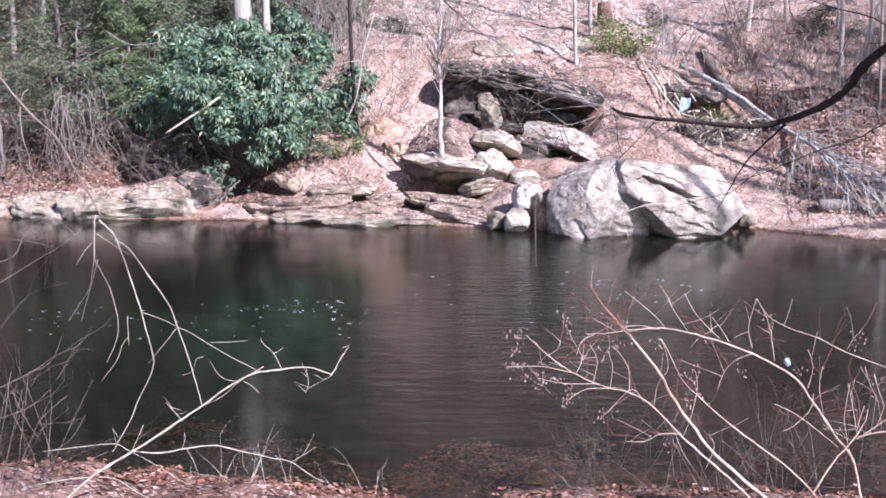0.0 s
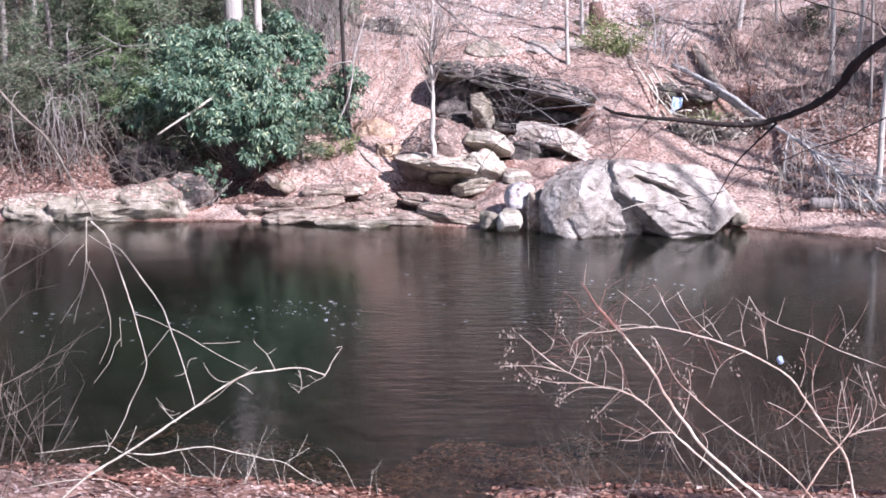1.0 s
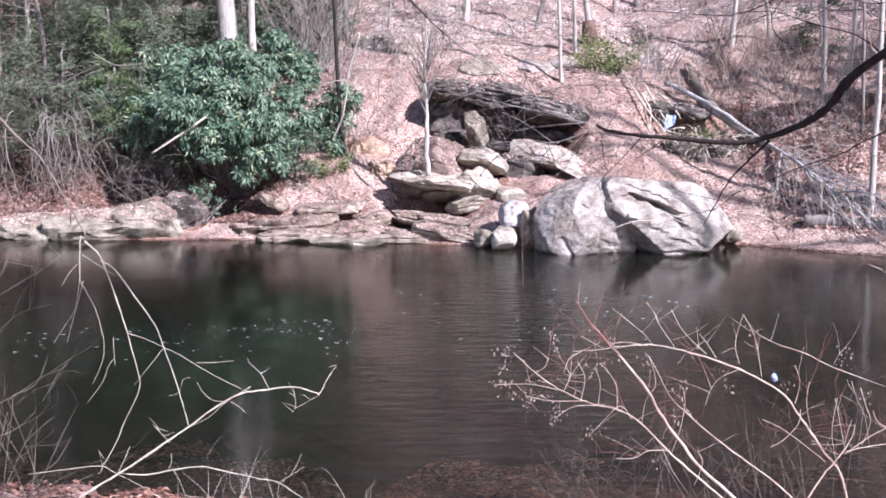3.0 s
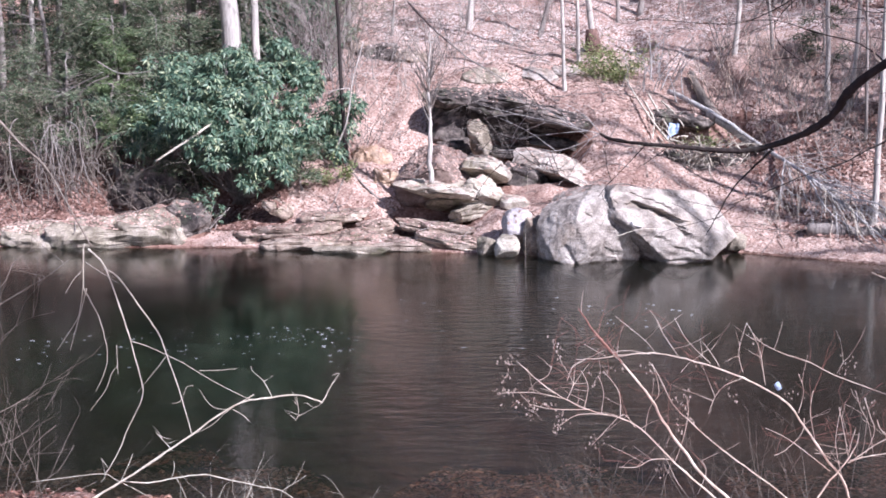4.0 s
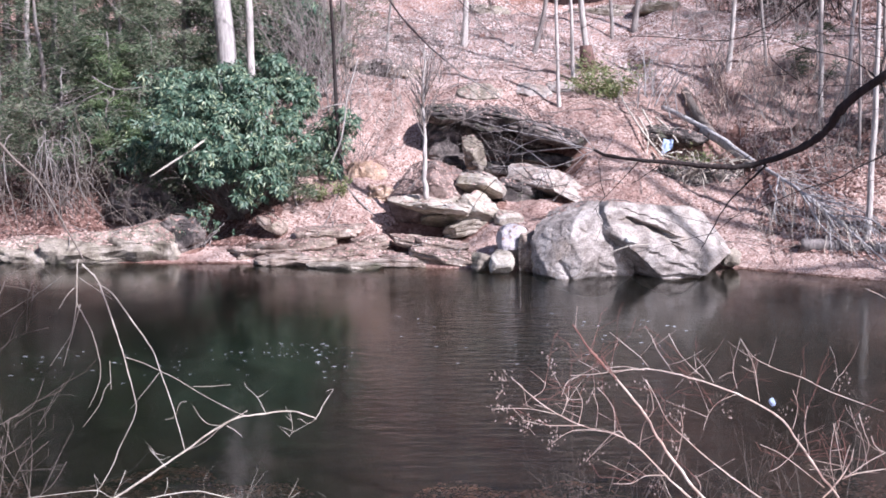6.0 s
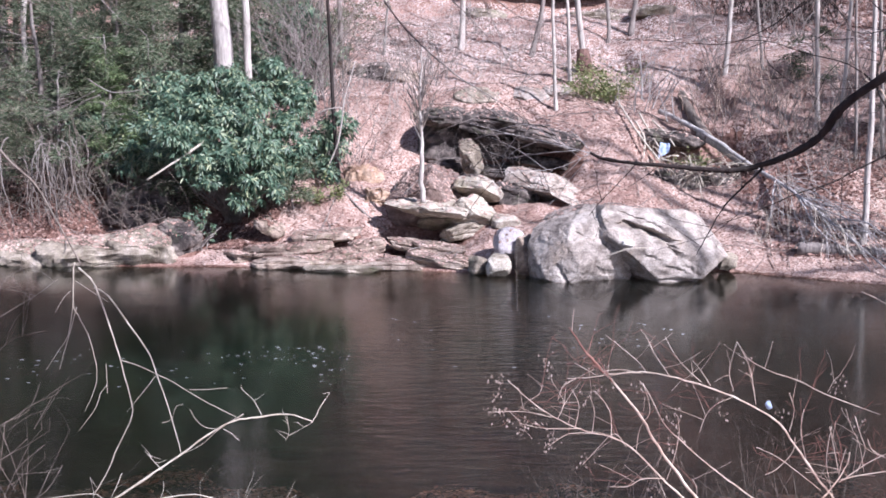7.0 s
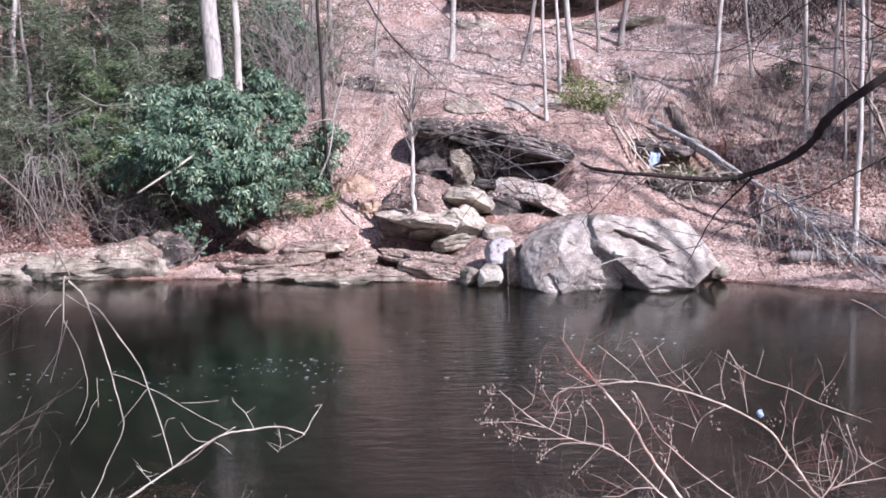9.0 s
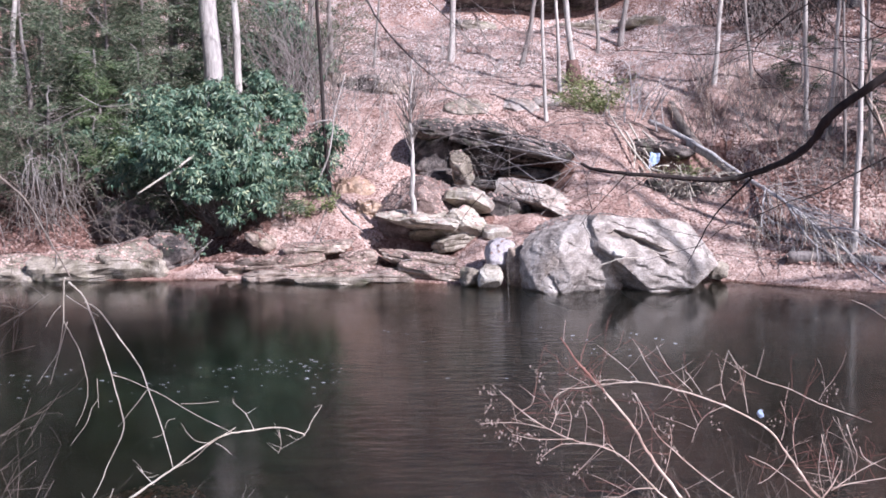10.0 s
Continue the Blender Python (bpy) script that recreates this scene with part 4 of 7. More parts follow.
laurel("dark laurel thicket behind the thick trunk", (-3.6, 27.6), [(-3.6, 27.5, 3.9, 0.7), (-4.5, 27.2, 4.0, 0.7), (-3.0, 27.3, 3.7, 0.5), (-5.4, 27.0, 3.9, 0.7), (-3.6, 27.6, 4.8, 0.55), (-3.0, 27.5, 5.0, 0.5), (-3.4, 27.8, 5.6, 0.5)], 1350, 5)
laurel("dark low evergreen growing over a mossy rock", (-4.5, 21.0), [(-4.35, 21.0, 0.75, 0.28), (-4.0, 21.0, 0.6, 0.2)], 34, 6, 0.09, 0.03)
laurel("dark laurel thicket under the saplings", (-2.6, 28.0), [(-3.0, 27.9, 4.3, 0.5), (-2.3, 28.1, 4.2, 0.42), (-3.2, 28.3, 5.0, 0.5)], 420, 7)
laurel("small laurel on the edge of the leafy slope", (-2.0, 23.2), [(-1.85, 23.1, 2.45, 0.42), (-2.2, 23.1, 2.1, 0.4), (-2.1, 22.7, 1.6, 0.35)], 300, 4)


# ---- hemlocks and ferns ----
def sprays(rs, starts, ways, length, mat, name, blade=0.15, width=0.0066, per=84):
    """Drooping flat boughs with short needle twigs on both sides."""
    n = len(starts)
    u = np.linspace(0.05, 1, per)
    side = np.cross(ways, np.array((0, 0, 1.0)) + rs.randn(n, 3) * 0.4)
    side /= np.linalg.norm(side, axis=1, keepdims=True) + 1e-6
    ln = length * (0.6 + 0.8 * rs.rand(n))
    p = starts[:, None, :] + ways[:, None, :] * (u[None, :] * ln[:, None])[..., None]
    p[..., 2] -= 0.35 * ln[:, None] * u[None, :] ** 2
    p = p + rs.randn(n, per, 3) * 0.04
    sgn = np.where(np.arange(per) % 2, 1.0, -1.0)[None, :, None]
    d = side[:, None, :] * sgn + ways[:, None, :] * 0.6 + rs.randn(n, per, 3) * 0.3
    d[..., 2] -= 0.25
    d /= np.linalg.norm(d, axis=2, keepdims=True)
    w = np.cross(d, rs.randn(n, per, 3))
    w /= np.linalg.norm(w, axis=2, keepdims=True)
    bl = blade * (0.6 + 0.8 * rs.rand(n, per, 1)) * (1.15 - 0.5 * u[None, :, None])
    q = np.stack([p - w * width, p + d * bl * 0.5 + w * width, p + d * bl, p + d * bl * 0.5 - w * width * 1.3], 2).reshape(-1, 3)
    f = np.arange(len(q)).reshape(-1, 4)
    return soup(name, q, f, mat)


def hemlock(label, at, tall, radius, boughs, seed, low=0.1, mat=None):
    rs, rg = np.random.RandomState(seed), random.Random(seed)
    z = float(height(*at))
    ob = thing("hemlock", label, "conifer tree", (at[0], at[1], z - 0.05))
    s = Shape()
    line = smooth_line([(0, 0, -0.05), (rg.uniform(-0.1, 0.1), 0, tall * 0.4), (rg.uniform(-0.1, 0.1), 0, tall * 0.75), (0, 0, tall)], 5, 0.01, rg)
    s.tube(line, taper(len(line), 0.02 + tall * 0.012, 0.012), 8)
    part("trunk", s, BARK_GREY, ob)
    clump = rs.randint(0, 14, boughs)
    u = low + (1 - low) * np.clip(rs.rand(14)[clump] + rs.randn(boughs) * 0.07, 0, 1)
    a = (rs.rand(14) * 2 * np.pi)[clump] + rs.randn(boughs) * 0.55
    ways = np.stack([np.cos(a), np.sin(a), 0.75 * rs.rand(boughs) - 0.25], 1)
    reach = radius * (1.05 - 0.6 * u)
    starts = np.stack([0 * u, 0 * u, u * tall], 1) + ways * (reach * rs.rand(boughs) * 0.75)[:, None]
    part("foliage", sprays(rs, starts, ways, radius * 0.55, mat or HEMLOCK, "foliage"), None, ob)
    for k in range(0, min(boughs, 40)):
        s = Shape()
        e = starts[k] + ways[k] * 0.3
        s.tube([(0, 0, u[k] * tall), starts[k] * 0.6 + np.array((0, 0, u[k] * tall)) * 0.4, e], [0.012, 0.009, 0.004], 4, False)
        part("bough", s, BARK_GREY, ob)
    return ob


for label, at, tall, radius, boughs, seed in (
        ("feathery hemlock boughs beside the laurel", (-5.9, 24.6), 4.6, 1.5, 200, 411), ("young hemlock on the dark bank", (-7.9, 25.2), 5.0, 1.6, 200, 412), ("hemlock boughs over the bank", (-6.7, 23.2), 3.2, 1.2, 150, 413), ("hemlock at the wood's edge", (-9.6, 25.0), 5.5, 1.8, 180, 414),
        ("small hemlock with drooping boughs beside the laurel", (-5.35, 22.5), 2.0, 0.9, 110, 419), ("low hemlock under the laurel", (-2.6, 21.9), 1.0, 0.55, 45, 440),
        ("tall hemlock up in the wood", (-10.0, 27.6), 6.0, 2.0, 300, 442), ("tall hemlock up in the wood", (-8.3, 29.0), 6.5, 2.0, 300, 443), ("tall hemlock up in the wood", (-11.2, 30.0), 7.0, 2.3, 300, 444),
        ("young green hemlock crowding the laurel", (-6.6, 24.2), 4.2, 1.7, 210, 401), ("grey green hemlock at the edge of the wood", (-8.3, 24.0), 4.6, 1.8, 210, 402),
        ("feathery hemlock above the bank", (-7.5, 22.9), 2.6, 1.3, 130, 403), ("tall hemlock behind the laurel", (-5.6, 26.2), 5.2, 1.9, 200, 404),
        ("tall hemlock at the edge of the wood", (-8.8, 26.8), 6.0, 2.0, 190, 405), ("small hemlock over the creek bank", (-9.0, 22.4), 2.2, 1.2, 110, 406),
        ("young hemlock behind the laurel", (-7.2, 26.0), 5.0, 1.7, 170, 407),
        ("small hemlock on the shaded slope", (9.6, 21.6), 2.6, 0.9, 60, 408), ("small hemlock in the brush", (8.9, 25.4), 1.3, 0.8, 40, 409), ("dark hemlock behind the thick trunk", (-4.6, 27.4), 4.6, 1.7, 420, 415), ("dark hemlock behind the thick trunk", (-6.0, 28.4), 5.0, 1.8, 240, 416), ("dark hemlock in the saplings", (-3.4, 29.6), 5.0, 1.5, 420, 417), ("dark hemlock in the saplings", (-2.9, 32.0), 5.5, 1.8, 420, 418), ("tall hemlock up in the wood", (-4.8, 30.5), 6.5, 2.2, 150, 410)):
    hemlock(label, at, tall, radius, int(boughs * 0.72), seed)

# unseen hemlocks on the sun's side, added to shade the right slope
for label, at, tall, radius, boughs, seed in (
        ("unseen tall hemlock added to shade the low bank", (13.2, 19.0), 10.0, 1.8, 90, 431), ("unseen tall hemlock added to shade the brushy slope", (16.0, 17.8), 14.0, 2.6, 150, 421), ("unseen tall hemlock added to shade the brushy slope", (18.5, 20.0), 16.0, 2.8, 150, 422),
        ("unseen tall hemlock added to shade the brushy slope", (18.0, 23.5), 16.0, 2.8, 150, 423), ("unseen tall hemlock added to shade the brushy slope", (21.0, 17.5), 18.0, 3.0, 90, 424),
        ("unseen tall hemlock added to shade the upper slope", (20.5, 26.0), 18.0, 3.2, 110, 425), ("unseen tall hemlock added to shade the upper slope", (23.5, 24.0), 19.0, 3.4, 200, 426), ("unseen tall hemlock added to shade the upper slope", (19.8, 29.5), 17.0, 3.0, 90, 427), ("unseen tall hemlock added to shade the upper slope", (24.5, 29.5), 19.0, 3.4, 220, 428)):
    hemlock(label, at, tall, radius, boughs, seed, 0.3)


# hemlocks out of view uphill, added to darken the pool's reflections
hill_hemlock = tagged(hemlock("unseen hemlock added uphill to darken the reflections", (-14.0, 44.0), 13.0, 2.8, 170, 450, 0.2), group="hillside hemlocks")
rg = random.Random(451)
for k in range(24):
    x, y = rg.uniform(-24, 28), rg.uniform(42.5, 58)
    copy_thing(hill_hemlock, Matrix.Translation((x, y, float(height(x, y)) - 0.1)) @ Matrix.Rotation(rg.uniform(0, 6.28), 4, "Z") @ Matrix.Scale(rg.uniform(0.75, 1.2), 4))
for label, at, tall, radius, boughs, seed in (("yellow green young hemlock on the shaded bank", (-6.5, 22.6), 2.3, 0.5, 50, 445), ("yellow green young hemlock on the shaded bank", (-6.6, 23.1), 3.3, 0.6, 50, 446), ("yellow green young hemlock on the shaded bank", (-5.8, 22.5), 2.5, 0.5, 45, 447)):
    hemlock(label, at, tall, radius, boughs, seed, 0.5, YOUNG_HEMLOCK)


def fern(label, at, count, size, seed, lift=0.0):
    rs = np.random.RandomState(seed)
    z = float(height(*at)) + lift
    ob = thing("fern_clump", label, "fern", (at[0], at[1], z))
    a = rs.rand(count) * 2 * np.pi
    ways = np.stack([np.cos(a), np.sin(a), 0.6 + 0.8 * rs.rand(count)], 1)
    starts = np.stack([rs.randn(count) * size * 0.35, rs.randn(count) * size * 0.2, rs.rand(count) * size * 0.4], 1)
    part("fronds", sprays(rs, starts, ways, size, FERN, "fronds", 0.09, 0.014, 26), None, ob)
    return ob


for at, count, size, seed in (((3.8, 25.5), 30, 0.50, 501), ((4.2, 25.3), 24, 0.36, 505), ((4.5, 25.75), 20, 0.55, 506), ((3.9, 26.3), 18, 0.5, 507)):
    fern("bright yellow green evergreen shrub on the slope", at, count, size, seed)
fern("green moss and fern clump under the fallen log", (5.85, 23.2), 40, 0.35, 502, 0.35)
fern("small green fern on the bank", (-1.75, 21.9), 9, 0.35, 503)
fern("small green fern by the laurel", (-2.3, 21.9), 10, 0.35, 504)


# ---- bare brush ----
def brush(label, at, stems, tall, spread, seed, mat, r=0.008, droop=0.0, lean=(0, 0), depth=2, lift=0.0):
    rg = random.Random(seed)
    z = float(height(*at))
    ob = thing("bare_bush", label, "bush", (at[0], at[1], z))
    for k in range(stems):
        s, lines = Shape(), []
        w = rg.uniform(0, 6.28)
        o = rg.uniform(0, spread)
        x, y = o * math.cos(w), o * math.sin(w) * 0.7
        zz = float(height(at[0] + x, at[1] + y)) - z - 0.03 + lift * rg.uniform(0.3, 1.2)
        grown(rg, (x, y, zz), (lean[0] + rg.gauss(0, 0.35), lean[1] + rg.gauss(0, 0.3), 1.0), tall * rg.uniform(0.6, 1.2), r * rg.uniform(0.7, 1.3), depth, lines, droop, 0.6)
        for a, b, c in lines:
            s.tube(a, b, c, False)
        part("stem", s, mat, ob)
    return ob


for label, at, stems, tall, spread, seed, mat, r, droop, lean in (
        ("tangle of grey hanging vines on the bank", (-7.3, 22.2), 20, 1.5, 1.0, 601, BARK_DULL, 0.009, 0.16, (0.3, -0.5)),
        ("bare grey brush on the low bank", (-8.8, 21.8), 14, 1.4, 0.9, 602, BARK_DULL, 0.008, 0.05, (0, 0)),
        ("bare sapling thicket on the slope", (-2.9, 26.5), 22, 2.6, 1.0, 603, BARK_GREY, 0.012, 0.0, (0, 0)),
        ("thin dark saplings beside the thick trunk", (-2.4, 27.0), 16, 3.2, 0.9, 687, BARK_DULL, 0.011, 0.0, (0, 0)),
        ("bare twiggy bush on the leafy slope", (-0.6, 26.8), 14, 1.3, 1.1, 604, BARK_GREY, 0.008, 0.03, (0, 0)),
        ("bare twiggy bush above the outcrop", (0.6, 27.6), 10, 1.0, 0.9, 605, BARK_GREY, 0.007, 0.03, (0, 0)),
        ("reddish bare brush on the slope", (8.0, 25.0), 24, 1.3, 1.2, 606, BARK_RED, 0.007, 0.05, (0, 0)),
        ("tangled bare brush on the shaded slope", (7.3, 23.8), 20, 1.2, 1.0, 607, BARK_GREY, 0.008, 0.05, (0, 0)),
        ("tangled bare brush on the shaded slope", (8.6, 22.6), 22, 1.4, 1.0, 608, BARK_GREY, 0.008, 0.05, (0, 0)),
        ("tangled bare brush high on the slope", (9.5, 28.0), 22, 2.0, 1.6, 609, BARK_GREY, 0.010, 0.03, (0, 0)),
        ("bare brush by the hilltop ledge", (7.6, 31.5), 16, 1.5, 1.6, 610, BARK_GREY, 0.010, 0.03, (0, 0)),
        ("tangle of roots and dead twigs below the log", (5.5, 22.6), 24, 0.8, 0.9, 611, BARK_TAN, 0.011, 0.20, (-0.1, -0.6)),
        ("bare grey saplings before the hemlocks", (-7.9, 23.0), 9, 2.4, 1.0, 640, BARK_DULL, 0.008, 0.03, (0, 0)),
        ("bare grey saplings before the hemlocks", (-8.9, 23.2), 9, 2.6, 0.9, 641, BARK_DULL, 0.008, 0.03, (0, 0)),
        ("bare brush behind the thick trunk", (-3.3, 28.8), 16, 2.2, 0.9, 642, BARK_DARK_SHADE, 0.010, 0.02, (0, 0)),
        ("thin grey brush on the open slope", (0.2, 29.5), 9, 1.2, 1.2, 650, BARK_GREY, 0.007, 0.03, (0, 0)),
        ("thin grey brush on the open slope", (3.2, 30.5), 9, 1.2, 1.3, 651, BARK_GREY, 0.007, 0.03, (0, 0)),
        ("thin grey brush on the open slope", (-1.2, 27.4), 12, 1.1, 1.0, 652, BARK_GREY, 0.007, 0.04, (0, 0)),
        ("thin grey brush on the open slope", (1.5, 32.5), 9, 1.3, 1.4, 653, BARK_GREY, 0.008, 0.03, (0, 0)),
        # dark bark on these six thickets paints the hillside's shade
        ("brush coloured dark for shade on the hillside", (10.5, 31.0), 20, 1.8, 1.5, 654, BARK_DARK_SHADE, 0.010, 0.03, (0, 0)),
        ("brush coloured dark for shade on the hillside", (9.6, 34.0), 20, 1.9, 1.6, 655, BARK_DARK_SHADE, 0.010, 0.03, (0, 0)),
        ("brush coloured dark for shade on the hillside", (12.0, 34.0), 18, 2.0, 1.6, 656, BARK_DARK_SHADE, 0.010, 0.03, (0, 0)),
        ("dense brush coloured dark for shade on the hillside", (10.2, 30.2), 26, 1.7, 1.3, 657, BARK_DARK_SHADE, 0.010, 0.03, (0, 0)),
        ("dense brush coloured dark for shade on the hillside", (9.6, 32.0), 26, 1.7, 1.3, 658, BARK_DARK_SHADE, 0.010, 0.03, (0, 0)),
        ("dense brush coloured dark for shade on the hillside", (11.6, 32.4), 26, 1.8, 1.4, 659, BARK_DARK_SHADE, 0.010, 0.03, (0, 0)),
        ("haze of thin pale twigs on the open slope", (1.2, 27.4), 16, 0.9, 1.1, 681, BARK_PALE, 0.0045, 0.04, (0, 0)),
        ("haze of thin pale twigs on the open slope", (2.4, 28.8), 16, 1.0, 1.2, 682, BARK_PALE, 0.0045, 0.04, (0, 0)),
        ("haze of thin pale twigs on the open slope", (-0.4, 28.8), 18, 1.0, 1.1, 683, BARK_PALE, 0.0045, 0.04, (0, 0)),
        ("haze of thin pale twigs on the open slope", (0.9, 30.8), 18, 1.1, 1.3, 684, BARK_PALE, 0.005, 0.04, (0, 0)),
        ("haze of thin pale twigs on the open slope", (4.6, 29.2), 14, 0.9, 1.1, 685, BARK_PALE, 0.0045, 0.04, (0, 0)),
        ("haze of thin pale twigs beside the leaning tree", (-0.9, 25.2), 12, 1.1, 0.7, 686, BARK_PALE, 0.0045, 0.03, (0, 0)),
        ("brown tangled brush on the slope", (7.0, 26.8), 26, 1.4, 1.3, 630, BARK_GREY, 0.009, 0.05, (0, 0)),
        ("brown tangled brush on the slope", (9.3, 24.2), 26, 1.6, 1.2, 631, BARK_GREY, 0.009, 0.05, (0, 0)),
        ("reddish tangled brush on the slope", (6.6, 25.0), 16, 1.0, 0.9, 632, BARK_RED, 0.008, 0.05, (0, 0)),
        ("brown briars on the low bank", (7.6, 21.4), 24, 1.1, 1.0, 633, BARK_GREY, 0.008, 0.07, (0, 0)),
        ("brown briars on the low bank", (9.2, 20.8), 24, 1.2, 1.0, 634, BARK_GREY, 0.008, 0.07, (0, 0)),
        ("bare saplings beside the laurel", (-2.0, 24.8), 14, 1.9, 0.8, 635, BARK_GREY, 0.009, 0.02, (0, 0)),
        ("pale dry weeds along the shore", (6.3, 20.0), 20, 0.8, 0.8, 612, BARK_TAN, 0.005, 0.02, (0, 0)),
        ("pale dry weeds along the shore", (8.6, 19.2), 20, 0.8, 0.9, 613, BARK_TAN, 0.005, 0.02, (0, 0)),
        ("dead twigs hanging on the dark outcrop", (1.7, 23.8), 18, 1.0, 1.2, 614, BARK_GREY, 0.0052, 0.15, (-0.2, -0.6)),
        ("thin bare bush beside the leaning tree", (-1.4, 23.4), 9, 1.5, 0.6, 615, BARK_GREY, 0.007, 0.02, (0, 0)),
        ("bare grey sapling tangle before the hemlocks", (-7.2, 22.6), 10, 2.2, 0.9, 616, BARK_DULL, 0.007, 0.04, (0, 0)),
        ("brown tangled brush beside the fallen tree", (7.5, 22.4), 20, 1.3, 0.9, 660, BARK_DULL, 0.008, 0.06, (0, -0.2)),
        ("brown tangled brush beside the fallen tree", (6.2, 24.2), 16, 1.1, 0.7, 661, BARK_DULL, 0.008, 0.06, (0, -0.2)),
        ("brown tangled brush low on the slope", (8.4, 21.4), 20, 1.2, 0.9, 662, BARK_DULL, 0.008, 0.06, (0, -0.2)),
        ("reddish briars low on the slope", (6.6, 20.9), 18, 0.8, 0.7, 663, BARK_CRIMSON, 0.007, 0.07, (0, -0.2)),
        ("dark tangled roots under the shaded slope", (7.6, 24.6), 20, 1.0, 1.0, 664, BARK_DULL, 0.008, 0.06, (0, -0.2)),
        ("thin drooping twigs before the laurel", (-5.3, 21.5), 14, 1.3, 0.9, 665, BARK_DULL, 0.006, 0.12, (0.1, -0.5)),
        ("thin dead twigs along the top of the outcrop", (0.9, 24.6), 14, 0.7, 0.7, 670, BARK_GREY, 0.0055, 0.08, (0, -0.4)),
        ("thin dead twigs along the top of the outcrop", (2.2, 24.4), 14, 0.7, 0.8, 671, BARK_GREY, 0.0055, 0.08, (0, -0.4)),
        ("tangle of sticks by the broken tree", (5.0, 24.6), 14, 1.2, 0.8, 617, BARK_SILVER, 0.010, 0.10, (0, -0.3))):
    brush(label, at, int(stems * (2.4 if mat is BARK_DARK_SHADE else 1.25 if at[0] > 6 else 1.7)), tall, spread, seed, mat, r * (1.15 if at[0] > 6 else 1.35), droop, lean, 3 if at[0] > 6 and r > 0.006 else 2, 0.55 if droop >= 0.1 else 0.0)

# ---- fallen wood on the far bank ----
def log(name, label, pts, r0, r1, mat, seed, group=""):
    rg = random.Random(seed)
    base = Vector(pts[0])
    ob = thing(name, label, "fallen wood", base, group)
    line = smooth_line([Vector(p) - base for p in pts], 5, r0 * 0.08, rg)
    s = Shape()
    s.tube(line, taper(len(line), r0, r1, rg), 10)
    part("trunk", s, mat, ob)
    return ob


fallen_tree = log("fallen_tree", "fallen silver grey tree sloping down to the water", [(5.31, 24.8, 2.82), (5.71, 24.0, 2.56), (6.21, 23.3, 2.2), (6.68, 22.4, 1.74), (6.83, 21.2, 1.5), (6.94, 20.2, 1.29), (7.24, 19.4, 0.91), (7.55, 18.6, 0.5), (7.86, 17.8, 0.08)], 0.055, 0.012, BARK_SILVER, 701)
rg = random.Random(702)
tree_foot = Vector((5.31, 24.8, 2.82))
for pts in (((6.94, 20.2, 1.29), (7.04, 19.7, 1.09), (7.2, 19.3, 1.08), (7.66, 18.9, 0.81), (7.96, 18.4, 0.37)), ((6.94, 20.2, 1.29), (6.95, 19.6, 0.95), (7.07, 19.2, 0.68), (7.27, 18.9, 0.52), (7.54, 18.3, 0.2)),
            ((6.72, 22.2, 1.7), (6.73, 21.4, 1.3), (6.71, 20.6, 1.0), (6.94, 20.0, 0.85), (7.56, 19.4, 0.72)),
            ((7.24, 19.4, 0.91), (7.6, 18.9, 0.95), (8.1, 18.4, 0.62), (8.5, 18.1, 0.4)), ((6.83, 21.2, 1.5), (6.6, 20.6, 1.3), (6.45, 20.2, 0.9))):
    line = smooth_line([Vector(p) - tree_foot for p in pts], 6, 0.008, rg)
    s = Shape()
    s.tube(line, taper(len(line), 0.020, 0.007), 6, False)
    limb = part("branch", s, BARK_SILVER, fallen_tree)
    for k in range(20):
        i = rg.randrange(1, len(line))
        lines = []
        grown(rg, line[i], (rg.gauss(0.12, 0.22), rg.gauss(-0.15, 0.2), rg.uniform(-1.2, -0.45)), rg.uniform(0.4, 1.0), 0.008, 1, lines, 0.03, 0.35)
        s = Shape()
        for a, b, c in lines:
            s.tube(a, [max(q, 0.0045) for q in b], c, False)
        part("twig", s, BARK_SILVER, limb)
spine = [Vector((6.76, 21.7, 1.6)), Vector((6.83, 21.2, 1.5)), Vector((6.94, 20.2, 1.29)), Vector((7.24, 19.4, 0.91)), Vector((7.4, 19.0, 0.7))]
for k in range(58):
    i = rg.choice((0, 1, 1, 2, 2, 2, 2, 3, 3))
    a = spine[i].lerp(spine[i + 1], rg.random() * 0.8)
    b = Vector((a.x + rg.triangular(-0.35, 1.5, 0.5), a.y - rg.uniform(0.3, 1.3), 0.0))
    b.z = max(0.1, float(height(b.x, b.y)) + rg.uniform(0.02, 0.22)) if rg.random() < 0.7 else a.z * rg.uniform(0.35, 0.7)
    m = a.lerp(b, 0.45) + Vector((rg.gauss(0.04, 0.07), 0, rg.uniform(0.02, 0.22)))
    line = smooth_line([a - tree_foot, m - tree_foot, b - tree_foot], 7, 0.010, rg)
    s = Shape()
    r = rg.uniform(0.005, 0.0095)
    s.tube(line, taper(len(line), r, 0.0045), 5, False)
    for j in range(rg.randrange(1, 4)):
        q = line[rg.randrange(3, len(line) - 2)]
        e = q + Vector((rg.gauss(0.08, 0.1), rg.gauss(-0.05, 0.08), -rg.uniform(0.12, 0.4)))
        s.tube([q, q.lerp(e, 0.5) + Vector((rg.gauss(0.02, 0.02), 0, 0.02)), e], [0.006, 0.005, 0.004], 4, False)
    part("branch", s, BARK_SILVER if k % 4 else BARK_TAN, fallen_tree)
log("log", "thick pale split log lying over a dark hollow", [(5.95, 23.75, 2.36), (6.33, 23.25, 2.05), (6.75, 22.65, 1.66)], 0.095, 0.085, BARK_TRUNK, 703)
